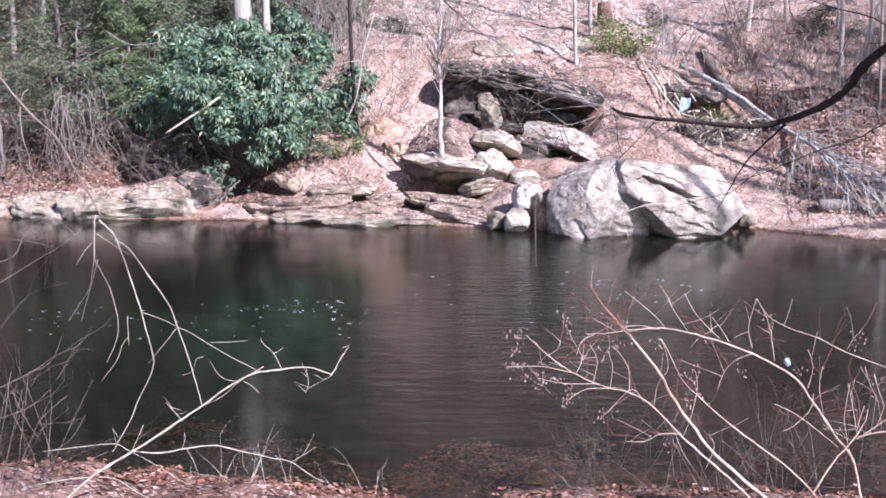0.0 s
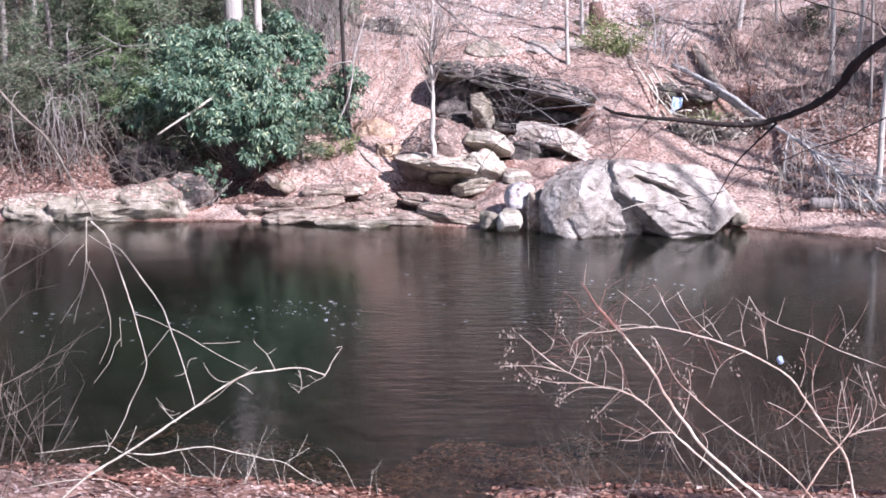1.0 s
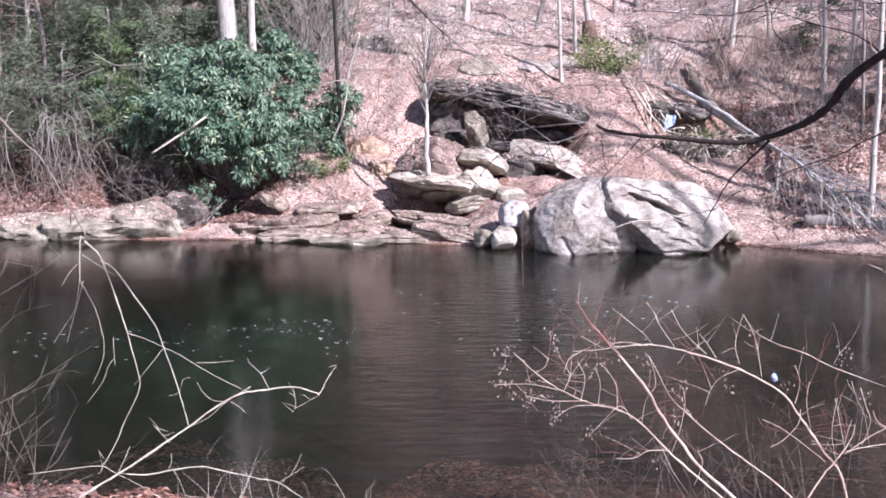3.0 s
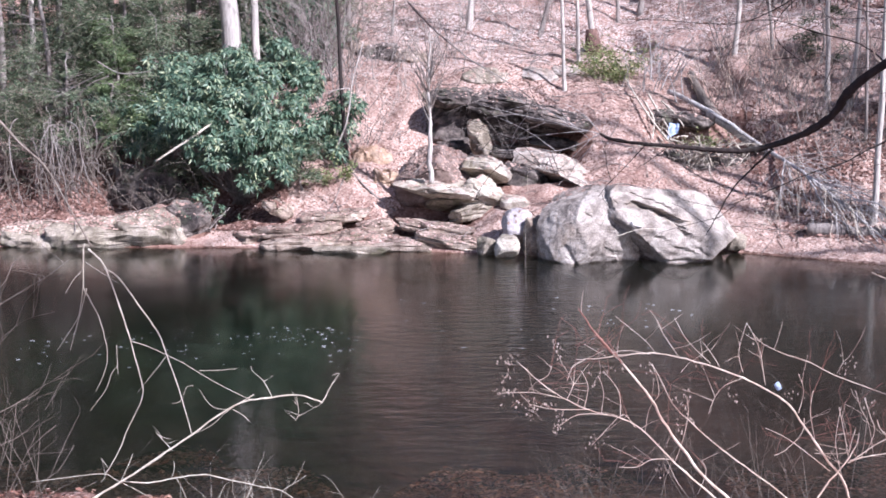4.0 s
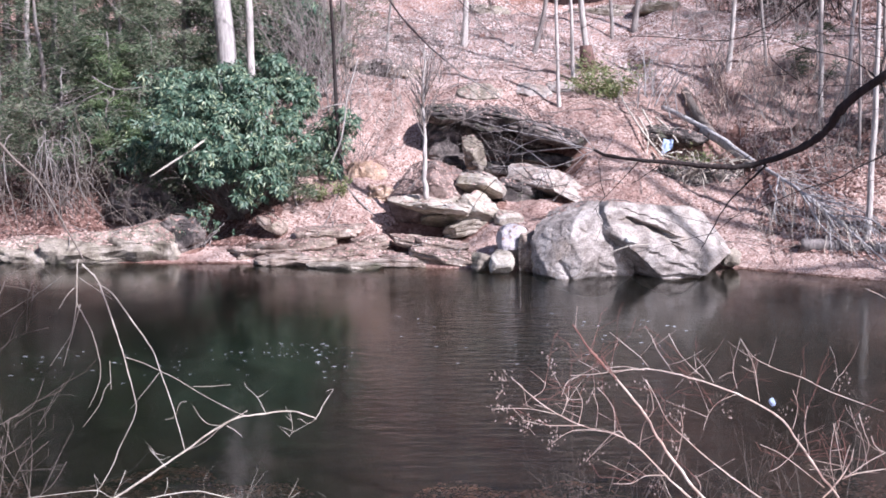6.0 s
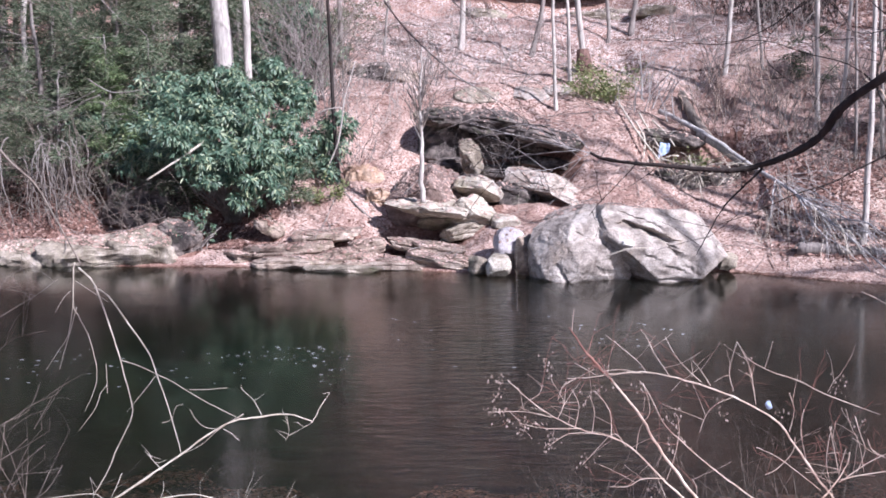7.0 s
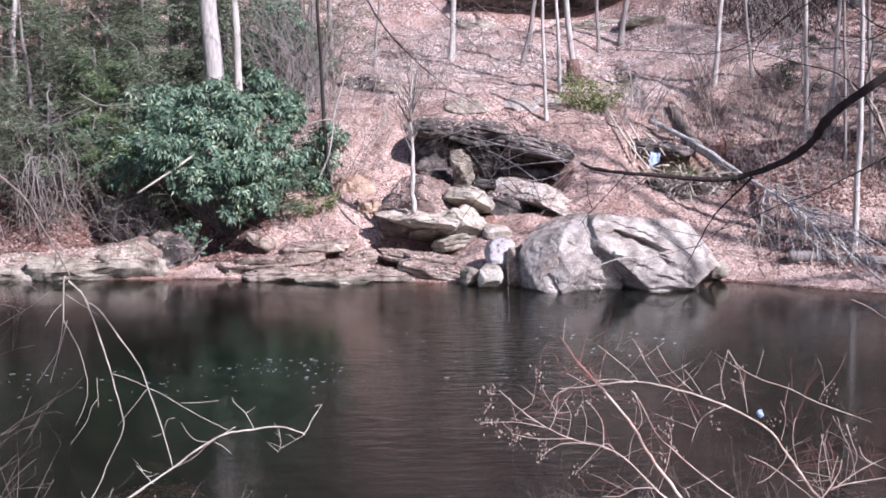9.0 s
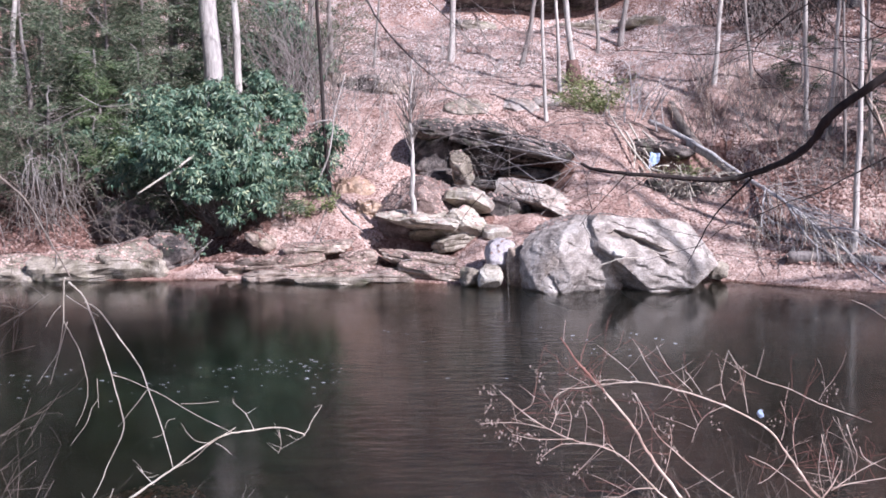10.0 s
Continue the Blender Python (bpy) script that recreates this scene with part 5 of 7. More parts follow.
log("log", "brown fallen log lying down the slope", [(6.0, 25.7, 3.2), (6.0, 24.5, 2.69), (6.11, 23.5, 2.24)], 0.085, 0.10, BARK_DULL, 704)
log("log", "white stripped log under the bush", [(-5.28, 20.95, 1.58), (-4.83, 21.0, 1.87), (-4.36, 21.1, 2.19), (-4.22, 21.2, 2.3)], 0.016, 0.026, BARK_TAN, 705)
log("log", "thin pale log leaning on the slope", [(4.36, 25.6, 3.28), (4.56, 23.55, 2.4), (4.95, 23.0, 1.8)], 0.016, 0.022, BARK_TAN, 706)
for k, (a, b, c) in enumerate((((4.75, 24.3, 2.78), (4.9, 23.6, 2.3), (5.05, 23.2, 1.95)), ((4.62, 24.0, 2.6), (4.72, 23.5, 2.25), (4.62, 23.1, 1.85)), ((5.0, 24.1, 2.62), (5.2, 23.6, 2.35), (5.3, 23.2, 2.1)))):
    log("stick", "bare pale stick leaning over the washed out bank", [a, b, c], 0.022, 0.012, BARK_TAN, 720 + k)
log("log", "dark wet log at the waterline", [(6.66, 19.3, 0.42), (7.4, 19.05, 0.40), (8.5, 18.7, 0.36)], 0.11, 0.10, BARK_GREY, 707)
for k, pts in enumerate((((-6.85, 23.6, 5.3), (-6.3, 23.4, 4.75), (-5.76, 23.2, 4.45), (-5.72, 23.2, 3.95)), ((-7.6, 22.2, 2.75), (-7.0, 22.1, 3.05), (-6.5, 22.0, 3.28)), ((-7.3, 22.3, 2.55), (-6.9, 22.2, 3.0), (-6.45, 22.2, 3.2)), ((-6.7, 22.3, 3.5), (-6.2, 22.2, 3.25), (-5.6, 22.2, 3.3)))):
    log("stick", "bare pale dead branch caught in the hemlocks", list(pts), 0.013, 0.006, BARK_GREY, 730 + k)
log("stick", "bare pale stick resting on the boulder", [(3.06, 18.13, 0.47), (3.42, 18.06, 0.60), (3.81, 18.12, 0.60)], 0.009, 0.005, BARK_TAN, 710)
log("log", "thin stick lying along the bank", [(-1.79, 22.4, 1.42), (-1.29, 21.65, 0.96), (-0.73, 21.3, 0.56)], 0.018, 0.012, BARK_GREY, 708)
log("vine", "pale curved vine hanging by the dark leaning tree", [(-2.00, 22.50, 1.68), (-1.78, 22.50, 2.16), (-1.68, 22.50, 2.62), (-1.62, 22.50, 3.08), (-1.38, 22.50, 3.87)], 0.016, 0.010, BARK_PALE, 740)
log("vine", "pale side shoot of the vine by the leaning tree", [(-1.67, 22.45, 2.94), (-1.93, 22.45, 2.91), (-2.16, 22.45, 2.83)], 0.010, 0.006, BARK_PALE, 741)
vines = thing("hanging_vines", "grey bare vines hanging down over the low bank", "vines", (-7.4, 22.0, 0.9))
rg = random.Random(712)
for k in range(34):
    x, y = rg.triangular(-8.3, -6.7, -7.2), rg.uniform(21.3, 22.3)
    top, foot = rg.uniform(1.5, 2.7), float(height(x, y)) + rg.uniform(0.0, 0.35)
    ph, am, lean = rg.uniform(0, 6.28), rg.uniform(0.03, 0.09), rg.gauss(0.1, 0.34)
    pts = [Vector((x + lean * u + am * math.sin(ph + 7 * u) + rg.gauss(0, 0.018), y - 0.25 * math.sin(3.1 * u), top + (foot - top) * u + 0.22 * math.sin(3.1 * min(1.0, u * 2.4)) * (u < 0.42))) - vines.location for u in np.linspace(0, 1, 11)]
    s = Shape()
    r = rg.uniform(0.006, 0.012)
    line = smooth_line(pts, 3)
    s.tube(line, taper(len(line), r, r * 0.55), 5, False)
    for j in range(2):
        q = pts[rg.randrange(2, 8)]
        e = q + Vector((rg.gauss(0, 0.25), rg.gauss(0, 0.08), rg.uniform(-0.5, 0.1)))
        s.tube([q, q.lerp(e, 0.5) + Vector((0, 0, 0.06)), e], [r * 0.6, r * 0.5, 0.004], 4, False)
    part("vine", s, BARK_GREY if k % 3 else BARK_DULL, vines)
roots = thing("root_tangle", "tangle of pale exposed roots over a dark hollow", "roots", (5.6, 22.8, 1.7))
rg = random.Random(711)
for k in range(46):
    u = rg.random()
    p = Vector((4.8, 22.5, 1.78)).lerp(Vector((6.5, 22.25, 1.55)), u) + Vector((rg.gauss(0, 0.12), rg.gauss(-0.1, 0.2), rg.gauss(0.0, 0.1)))
    s, lines = Shape(), []
    grown(rg, p - roots.location, (rg.gauss(0, 0.7), rg.uniform(-1.0, -0.3), rg.uniform(-0.2, 0.6)), rg.uniform(0.4, 0.9), rg.uniform(0.010, 0.022), 1, lines, 0.14, 0.6)
    for a, b, c in lines:
        s.tube(a, [max(q, 0.006) for q in b], c, False)
    part("root", s, BARK_TAN if k % 3 else BARK_DULL, roots)
# dark stones and face give the hollow under the log its shade
rock("small_rock", "dark stones standing in for shade in the hollow under the log", (6.1, 23.2, 1.25), (1.4, 0.8, 0.7), 709, ROCK_DARK_SHADE, rough=0.16)
rock("earth_bank", "dark face standing in for hollow shade behind the hanging roots", (5.65, 22.75, 1.28), (1.7, 0.6, 0.80), 715, ROCK_DARK_SHADE, (-10, 4, -10), "earth bank", rough=0.2, box=0.8)
rock("hollow_ledge", "dark earthy ledge over a washed out hollow", (5.35, 23.95, 2.22), (1.5, 1.0, 0.42), 714, ROCK_DARK_SHADE, (0, 8, -6), rough=0.2, strata=0.05, layer=0.12)

bm = bmesh.new()
bmesh.ops.create_grid(bm, x_segments=10, y_segments=10, size=0.5)
for v in bm.verts:
    v.co = Vector((v.co.x * 0.21, 0.05 * noise.noise(v.co * 3.1), v.co.y * 0.25 * (1.1 - 0.7 * v.co.x) + v.co.x * 0.1))
me = bpy.data.meshes.new("scrap")
bmesh.ops.solidify(bm, geom=bm.faces[:], thickness=0.008)
bm.to_mesh(me)
bm.free()
me.materials.append(SCRAP)
scrap = tagged(new("plastic_sheet", me), "crumpled pale blue sheet caught among the roots", "litter")
scrap.matrix_world = pose(5.08, 23.2, 2.04, -20, 10, 0)

# ---- near branches ----
stick_rng = random.Random(9)
STICK_MAT = {}
LINES = {}


def stick(owner, name, r0, r1, *pts):
    base = owner.location
    steps = 4 if len(pts) > 3 else 5
    if r0 < 0.03:
        r0 *= 0.72 if r0 < 0.0045 else 0.84
        r1 *= 0.75
    line = smooth_line([Vector(p) - base for p in pts], steps, min(r0 * 0.25, 0.0022), stick_rng)
    LINES.setdefault(owner.name, []).append((line, r0))
    s = Shape()
    radii = taper(len(line), r0, r1, stick_rng)
    if r0 > 0.005:
        radii = [q * (1 + (0.3 if stick_rng.random() < 0.14 else 0.0)) for q in radii]
    s.tube(line, radii, 8 if r0 > 0.008 else 5)
    return part(name, s, STICK_MAT[owner.name, name] if (owner.name, name) in STICK_MAT else STICK_MAT[owner.name], owner)


def fine_twigs(owner, count, length, r, seed, mat, way=(0, 0, 1), lo=0.2, depth=1):
    """Thin side twigs along the sticks of a thing."""
    rg = random.Random(seed)
    for k in range(count):
        line, r0 = rg.choice(LINES[owner.name])
        i = int(rg.uniform(lo, 0.98) * (len(line) - 1))
        d = Vector((rg.gauss(0, 0.7) + way[0], rg.gauss(0, 0.4) + way[1], rg.gauss(0, 0.5) + way[2]))
        s, lines = Shape(), []
        grown(rg, line[i], d, length * rg.uniform(0.4, 1.2), r, depth, lines, 0.0, 0.7)
        for a, b, c in lines:
            s.tube(a, [max(q, 0.0011) for q in b], c, False)
        part("twig", s, mat, owner)


def pods(at, count):
    """A cluster of small dry seed heads on the arching shrub."""
    s = Shape()
    for k in range(int(count * 1.5)):
        c = Vector(at) - podded.location + Vector((stick_rng.gauss(0, 0.022), stick_rng.gauss(0, 0.03), stick_rng.gauss(0, 0.018)))
        r = stick_rng.uniform(0.0032, 0.0070)
        n0 = len(s.v)
        for j in range(4):
            w = j * 1.57 + stick_rng.random()
            s.v.append(c + Vector((r * math.cos(w), r * math.sin(w), stick_rng.uniform(-0.3, 0.3) * r)))
        s.v += [c + Vector((0, 0, r * 1.5)), c - Vector((0, 0, r * 1.2))]
        for j in range(4):
            s.f += [(n0 + j, n0 + (j + 1) % 4, n0 + 4), (n0 + (j + 1) % 4, n0 + j, n0 + 5)]
    tagged(part("seed_head", s, POD, podded, "cluster of tan seed heads", False), kind="stuff")


fallen = thing("fallen_branch", "dead pale branch reaching from the bank over the water", "branch", (-2.2, 5.7, 0.55))
STICK_MAT[fallen.name] = BARK_TAN
stick(fallen, 'limb', 0.0079, 0.0030, (-2.26, 5.70, 0.46), (-2.11, 5.75, 0.57), (-1.93, 5.79, 0.72), (-1.72, 5.84, 0.84), (-1.53, 5.88, 0.96), (-1.37, 5.93, 1.06), (-1.16, 5.98, 1.20), (-1.04, 6.02, 1.24), (-0.92, 6.07, 1.24), (-0.78, 6.12, 1.24), (-0.67, 6.16, 1.19), (-0.65, 6.21, 1.17), (-0.61, 6.25, 1.24), (-0.58, 6.30, 1.28))
stick(fallen, 'limb', 0.0040, 0.0024, (-1.05, 6.20, 1.22), (-1.20, 6.23, 1.12), (-1.31, 6.27, 1.02), (-1.43, 6.30, 0.95))
stick(fallen, 'limb', 0.0050, 0.0023, (-1.75, 5.90, 0.81), (-1.61, 5.93, 0.79), (-1.46, 5.95, 0.81), (-1.30, 5.97, 0.82), (-1.18, 6.00, 0.78), (-1.02, 6.03, 0.73), (-0.88, 6.05, 0.69), (-0.77, 6.07, 0.60), (-0.70, 6.10, 0.55))
stick(fallen, 'twig', 0.0032, 0.0018, (-2.26, 5.90, 0.81), (-2.10, 5.93, 0.82), (-1.88, 5.97, 0.83), (-1.81, 6.00, 0.78), (-1.71, 6.03, 0.71), (-1.59, 6.07, 0.61), (-1.54, 6.10, 0.55))
stick(fallen, 'twig', 0.0025, 0.0018, (-0.80, 6.20, 1.21), (-0.79, 6.20, 1.11), (-0.81, 6.20, 1.06))
stick(fallen, 'twig', 0.0025, 0.0018, (-0.65, 6.20, 1.17), (-0.70, 6.20, 1.14), (-0.74, 6.20, 1.17))
stick(fallen, 'twig', 0.0025, 0.0018, (-0.94, 6.20, 1.20), (-0.99, 6.20, 1.30), (-1.05, 6.20, 1.36), (-1.06, 6.20, 1.39))
stick(fallen, 'twig', 0.0025, 0.0018, (-1.19, 6.20, 1.13), (-1.27, 6.20, 1.14), (-1.32, 6.20, 1.18), (-1.36, 6.20, 1.25))
stick(fallen, 'twig', 0.0025, 0.0018, (-1.17, 6.20, 1.13), (-1.12, 6.20, 1.10), (-1.08, 6.20, 1.06))
stick(fallen, 'twig', 0.0033, 0.0018, (-1.51, 6.10, 0.92), (-1.57, 6.15, 0.96), (-1.63, 6.20, 1.00))
stick(fallen, 'twig', 0.0024, 0.0018, (-1.79, 6.00, 0.77), (-1.76, 6.05, 0.84), (-1.74, 6.10, 0.90))
stick(fallen, 'twig', 0.0024, 0.0018, (-1.90, 6.00, 0.77), (-1.89, 6.05, 0.79), (-1.92, 6.10, 0.88))
stick(fallen, 'twig', 0.0025, 0.0018, (-0.56, 6.10, 1.34), (-0.54, 6.10, 1.37), (-0.58, 6.10, 1.36))
stick(fallen, 'twig', 0.0024, 0.0018, (-1.47, 6.00, 0.79), (-1.44, 6.05, 0.68), (-1.43, 6.10, 0.57))
stick(fallen, 'twig', 0.0024, 0.0018, (-1.15, 6.00, 0.78), (-1.16, 6.05, 0.68), (-1.14, 6.10, 0.60))
stick(fallen, 'twig', 0.0024, 0.0018, (-0.87, 6.00, 0.71), (-0.89, 6.05, 0.61), (-0.88, 6.10, 0.53))
stick(fallen, 'twig', 0.0024, 0.0018, (-0.87, 6.00, 0.71), (-0.79, 6.00, 0.76), (-0.73, 6.00, 0.80))
stick(fallen, 'twig', 0.0024, 0.0018, (-1.50, 6.00, 0.79), (-1.48, 6.00, 0.84), (-1.48, 6.00, 0.89))
stick(fallen, 'twig', 0.0039, 0.0018, (-2.28, 5.80, 0.65), (-2.04, 5.83, 0.68), (-1.85, 5.85, 0.67), (-1.74, 5.88, 0.58), (-1.65, 5.90, 0.52))
fine_twigs(fallen, 16, 0.12, 0.0024, 34, BARK_TAN, (0, 0, 0.2), 0.1, 0)
hanging = thing("hanging_branch", "bare branch drooping over the creek with twigs paler as if sunlit", "branch", (-2.9, 6.6, 2.6))
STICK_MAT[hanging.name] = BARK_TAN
# upper limb coloured duller for shade, the twigs paler for sun
STICK_MAT[hanging.name, "shade_toned_limb"] = BARK_DULL
stick(hanging, 'shade_toned_limb', 0.06, 0.012, (-6.5, 2.1, 7.0), (-5.3, 4.0, 6.0), (-3.9, 5.6, 4.3), (-2.65, 6.6, 2.90))
stick(hanging, 'shade_toned_limb', 0.0088, 0.0043, (-2.65, 6.60, 2.90), (-2.46, 6.58, 2.67), (-2.31, 6.56, 2.53), (-2.20, 6.54, 2.34), (-2.10, 6.52, 2.16), (-2.04, 6.50, 2.05))
stick(hanging, 'limb', 0.0061, 0.0030, (-2.06, 6.50, 2.04), (-2.01, 6.48, 2.00), (-1.95, 6.46, 1.93), (-1.86, 6.43, 1.67), (-1.81, 6.41, 1.50), (-1.76, 6.39, 1.30), (-1.74, 6.37, 1.17), (-1.83, 6.34, 0.98), (-1.88, 6.32, 0.85), (-1.97, 6.30, 0.70))
stick(hanging, 'limb', 0.0052, 0.0030, (-1.97, 6.50, 1.92), (-1.88, 6.47, 1.87), (-1.76, 6.44, 1.71), (-1.64, 6.41, 1.54), (-1.59, 6.39, 1.41), (-1.52, 6.36, 1.21), (-1.47, 6.33, 1.04), (-1.44, 6.30, 0.95))
stick(hanging, 'limb', 0.0052, 0.0018, (-2.08, 6.50, 2.07), (-2.09, 6.50, 2.01), (-2.10, 6.50, 1.83), (-2.09, 6.50, 1.78), (-2.02, 6.50, 1.63), (-1.98, 6.50, 1.45), (-1.99, 6.50, 1.31), (-2.06, 6.50, 1.16))
stick(hanging, 'twig', 0.0034, 0.0018, (-1.81, 6.40, 1.50), (-1.70, 6.38, 1.47), (-1.59, 6.37, 1.42), (-1.48, 6.35, 1.37), (-1.33, 6.33, 1.28), (-1.16, 6.32, 1.19), (-1.08, 6.30, 1.16))
stick(hanging, 'twig', 0.0035, 0.0018, (-2.10, 6.50, 1.82), (-2.14, 6.50, 1.63), (-2.21, 6.50, 1.52), (-2.28, 6.50, 1.42))
stick(hanging, 'twig', 0.0035, 0.0018, (-2.08, 6.50, 1.80), (-2.14, 6.50, 1.61), (-2.17, 6.50, 1.52), (-2.20, 6.50, 1.42))
stick(hanging, 'twig', 0.0026, 0.0018, (-1.92, 6.50, 1.45), (-1.92, 6.50, 1.36), (-1.92, 6.50, 1.27))
stick(hanging, 'twig', 0.0026, 0.0018, (-1.92, 6.50, 1.32), (-1.96, 6.50, 1.27), (-2.00, 6.50, 1.17), (-2.10, 6.50, 1.04))
stick(hanging, 'twig', 0.0034, 0.0018, (-1.60, 6.40, 1.40), (-1.68, 6.40, 1.30), (-1.78, 6.40, 1.18))
stick(hanging, 'twig', 0.0025, 0.0018, (-1.38, 6.30, 1.34), (-1.28, 6.30, 1.34), (-1.16, 6.30, 1.35))
stick(hanging, 'twig', 0.0025, 0.0018, (-1.48, 6.30, 1.19), (-1.46, 6.30, 1.24), (-1.42, 6.30, 1.25))
stick(hanging, 'twig', 0.0025, 0.0018, (-1.48, 6.30, 1.18), (-1.51, 6.30, 1.15), (-1.55, 6.30, 1.14))
stick(hanging, 'twig', 0.0026, 0.0018, (-2.11, 6.50, 1.90), (-2.16, 6.50, 1.85), (-2.21, 6.50, 1.77))
stick(hanging, 'twig', 0.0022, 0.0018, (-2.08, 6.50, 1.96), (-1.98, 6.50, 1.89), (-1.89, 6.50, 1.83))
side_shrub = thing("bare_bush", "bare thin twigs of a bush on the near bank", "bush", (-2.5, 5.9, 0.5))
STICK_MAT[side_shrub.name] = BARK_DULL
stick(side_shrub, 'twig', 0.0032, 0.0018, (-2.52, 5.90, 1.88), (-2.39, 6.00, 1.91), (-2.34, 6.10, 2.04), (-2.22, 6.20, 2.10))
stick(side_shrub, 'twig', 0.0032, 0.0018, (-2.50, 5.90, 1.74), (-2.28, 6.00, 1.88), (-2.18, 6.10, 1.94), (-2.08, 6.20, 2.02))
stick(side_shrub, 'twig', 0.0024, 0.0018, (-2.49, 6.00, 1.50), (-2.40, 6.07, 1.62), (-2.32, 6.13, 1.69), (-2.17, 6.20, 1.72))
stick(side_shrub, 'twig', 0.0032, 0.0018, (-2.55, 6.00, 1.14), (-2.45, 6.04, 1.18), (-2.35, 6.08, 1.23), (-2.23, 6.12, 1.31), (-2.11, 6.16, 1.36), (-2.04, 6.20, 1.46))
stick(side_shrub, 'twig', 0.0020, 0.0018, (-2.19, 6.00, 1.20), (-2.16, 6.10, 1.28), (-2.15, 6.20, 1.33))
stick(side_shrub, 'twig', 0.0032, 0.0018, (-2.53, 6.00, 0.97), (-2.38, 6.05, 1.02), (-2.27, 6.10, 1.11))
stick(side_shrub, 'twig', 0.0032, 0.0018, (-2.47, 5.90, 0.33), (-2.45, 5.93, 0.53), (-2.41, 5.95, 0.79), (-2.37, 5.97, 1.05), (-2.35, 6.00, 1.24))
stick(side_shrub, 'twig', 0.0039, 0.0018, (-2.49, 5.80, 0.38), (-2.45, 5.85, 0.58), (-2.34, 5.90, 0.84), (-2.27, 5.95, 0.99), (-2.13, 6.00, 1.11))
stick(side_shrub, 'twig', 0.0031, 0.0018, (-2.55, 5.80, 0.41), (-2.50, 5.87, 0.61), (-2.45, 5.93, 0.86), (-2.39, 6.00, 1.14))
stick(side_shrub, 'twig', 0.0031, 0.0018, (-2.58, 5.80, 0.41), (-2.55, 5.87, 0.65), (-2.49, 5.93, 0.93), (-2.45, 6.00, 1.24))
stick(side_shrub, 'twig', 0.0031, 0.0018, (-2.43, 5.80, 0.38), (-2.37, 5.85, 0.54), (-2.28, 5.90, 0.74), (-2.12, 5.95, 0.86), (-2.04, 6.00, 0.99))
stick(side_shrub, 'twig', 0.0024, 0.0018, (-2.27, 5.90, 0.87), (-2.38, 5.95, 1.02), (-2.45, 6.00, 1.14))
stick(side_shrub, 'twig', 0.0024, 0.0018, (-2.31, 5.90, 1.27), (-2.20, 5.95, 1.32), (-2.14, 6.00, 1.47))
stick(side_shrub, 'twig', 0.0024, 0.0018, (-2.31, 5.90, 0.35), (-2.24, 5.93, 0.51), (-2.15, 5.97, 0.66), (-1.93, 6.00, 0.77))
fine_twigs(side_shrub, 26, 0.4, 0.0020, 33, BARK_DULL, (0.1, 0, 0.5), 0.1)
podded = thing("arching_shrub", "arching reddish shrub with dry seed heads", "shrub", (1.9, 5.3, 0.6))
STICK_MAT[podded.name] = BARK_CREAM
STICK_MAT[podded.name, "red_shoot"] = BARK_CRIMSON
STICK_MAT[podded.name, "main_stem"] = BARK_CREAM
stick(podded, 'main_stem', 0.0100, 0.0058, (1.81, 5.20, 0.63), (1.69, 5.25, 0.75), (1.57, 5.30, 0.85), (1.39, 5.35, 1.00), (1.27, 5.40, 1.15), (1.18, 5.45, 1.28), (1.10, 5.50, 1.42), (0.99, 5.55, 1.55), (0.94, 5.60, 1.60))
stick(podded, 'red_shoot', 0.0100, 0.0030, (0.95, 5.58, 1.59), (0.89, 5.59, 1.66), (0.84, 5.61, 1.72), (0.76, 5.62, 1.84))
stick(podded, 'stem', 0.0080, 0.0029, (2.21, 5.40, 0.50), (2.19, 5.41, 0.68), (2.15, 5.43, 0.88), (2.11, 5.44, 0.98), (2.05, 5.45, 1.05), (1.97, 5.47, 1.17), (1.90, 5.48, 1.27), (1.84, 5.49, 1.35), (1.72, 5.51, 1.43), (1.57, 5.52, 1.50), (1.43, 5.53, 1.55), (1.28, 5.55, 1.59), (1.14, 5.56, 1.61), (0.99, 5.57, 1.60), (0.88, 5.59, 1.58), (0.75, 5.60, 1.57))
stick(podded, 'stem', 0.0060, 0.0021, (1.71, 5.20, 0.63), (1.59, 5.23, 0.77), (1.44, 5.26, 0.91), (1.30, 5.29, 1.03), (1.19, 5.32, 1.13), (1.05, 5.35, 1.27), (0.94, 5.38, 1.32), (0.80, 5.41, 1.35), (0.66, 5.44, 1.41), (0.54, 5.47, 1.49), (0.43, 5.50, 1.59))
stick(podded, 'stem', 0.0051, 0.0018, (2.09, 5.30, 0.57), (1.96, 5.33, 0.73), (1.79, 5.35, 0.91), (1.64, 5.38, 1.02), (1.47, 5.40, 1.15), (1.33, 5.42, 1.27), (1.23, 5.45, 1.37), (1.15, 5.47, 1.53), (1.11, 5.50, 1.58))
stick(podded, 'stem', 0.0078, 0.0021, (1.79, 5.30, 0.59), (1.87, 5.34, 0.73), (2.01, 5.38, 0.94), (2.12, 5.42, 1.05), (2.19, 5.46, 1.13), (2.22, 5.50, 1.19))
stick(podded, 'red_shoot', 0.0052, 0.0021, (0.98, 5.55, 1.56), (0.95, 5.57, 1.61), (0.91, 5.60, 1.68))
stick(podded, 'twig', 0.0037, 0.0018, (2.18, 5.50, 1.04), (2.26, 5.50, 1.06), (2.36, 5.50, 1.06))
stick(podded, 'twig', 0.0029, 0.0018, (2.37, 5.50, 1.39), (2.10, 5.52, 1.49), (1.96, 5.54, 1.56), (1.81, 5.56, 1.61), (1.70, 5.58, 1.67), (1.64, 5.60, 1.76))
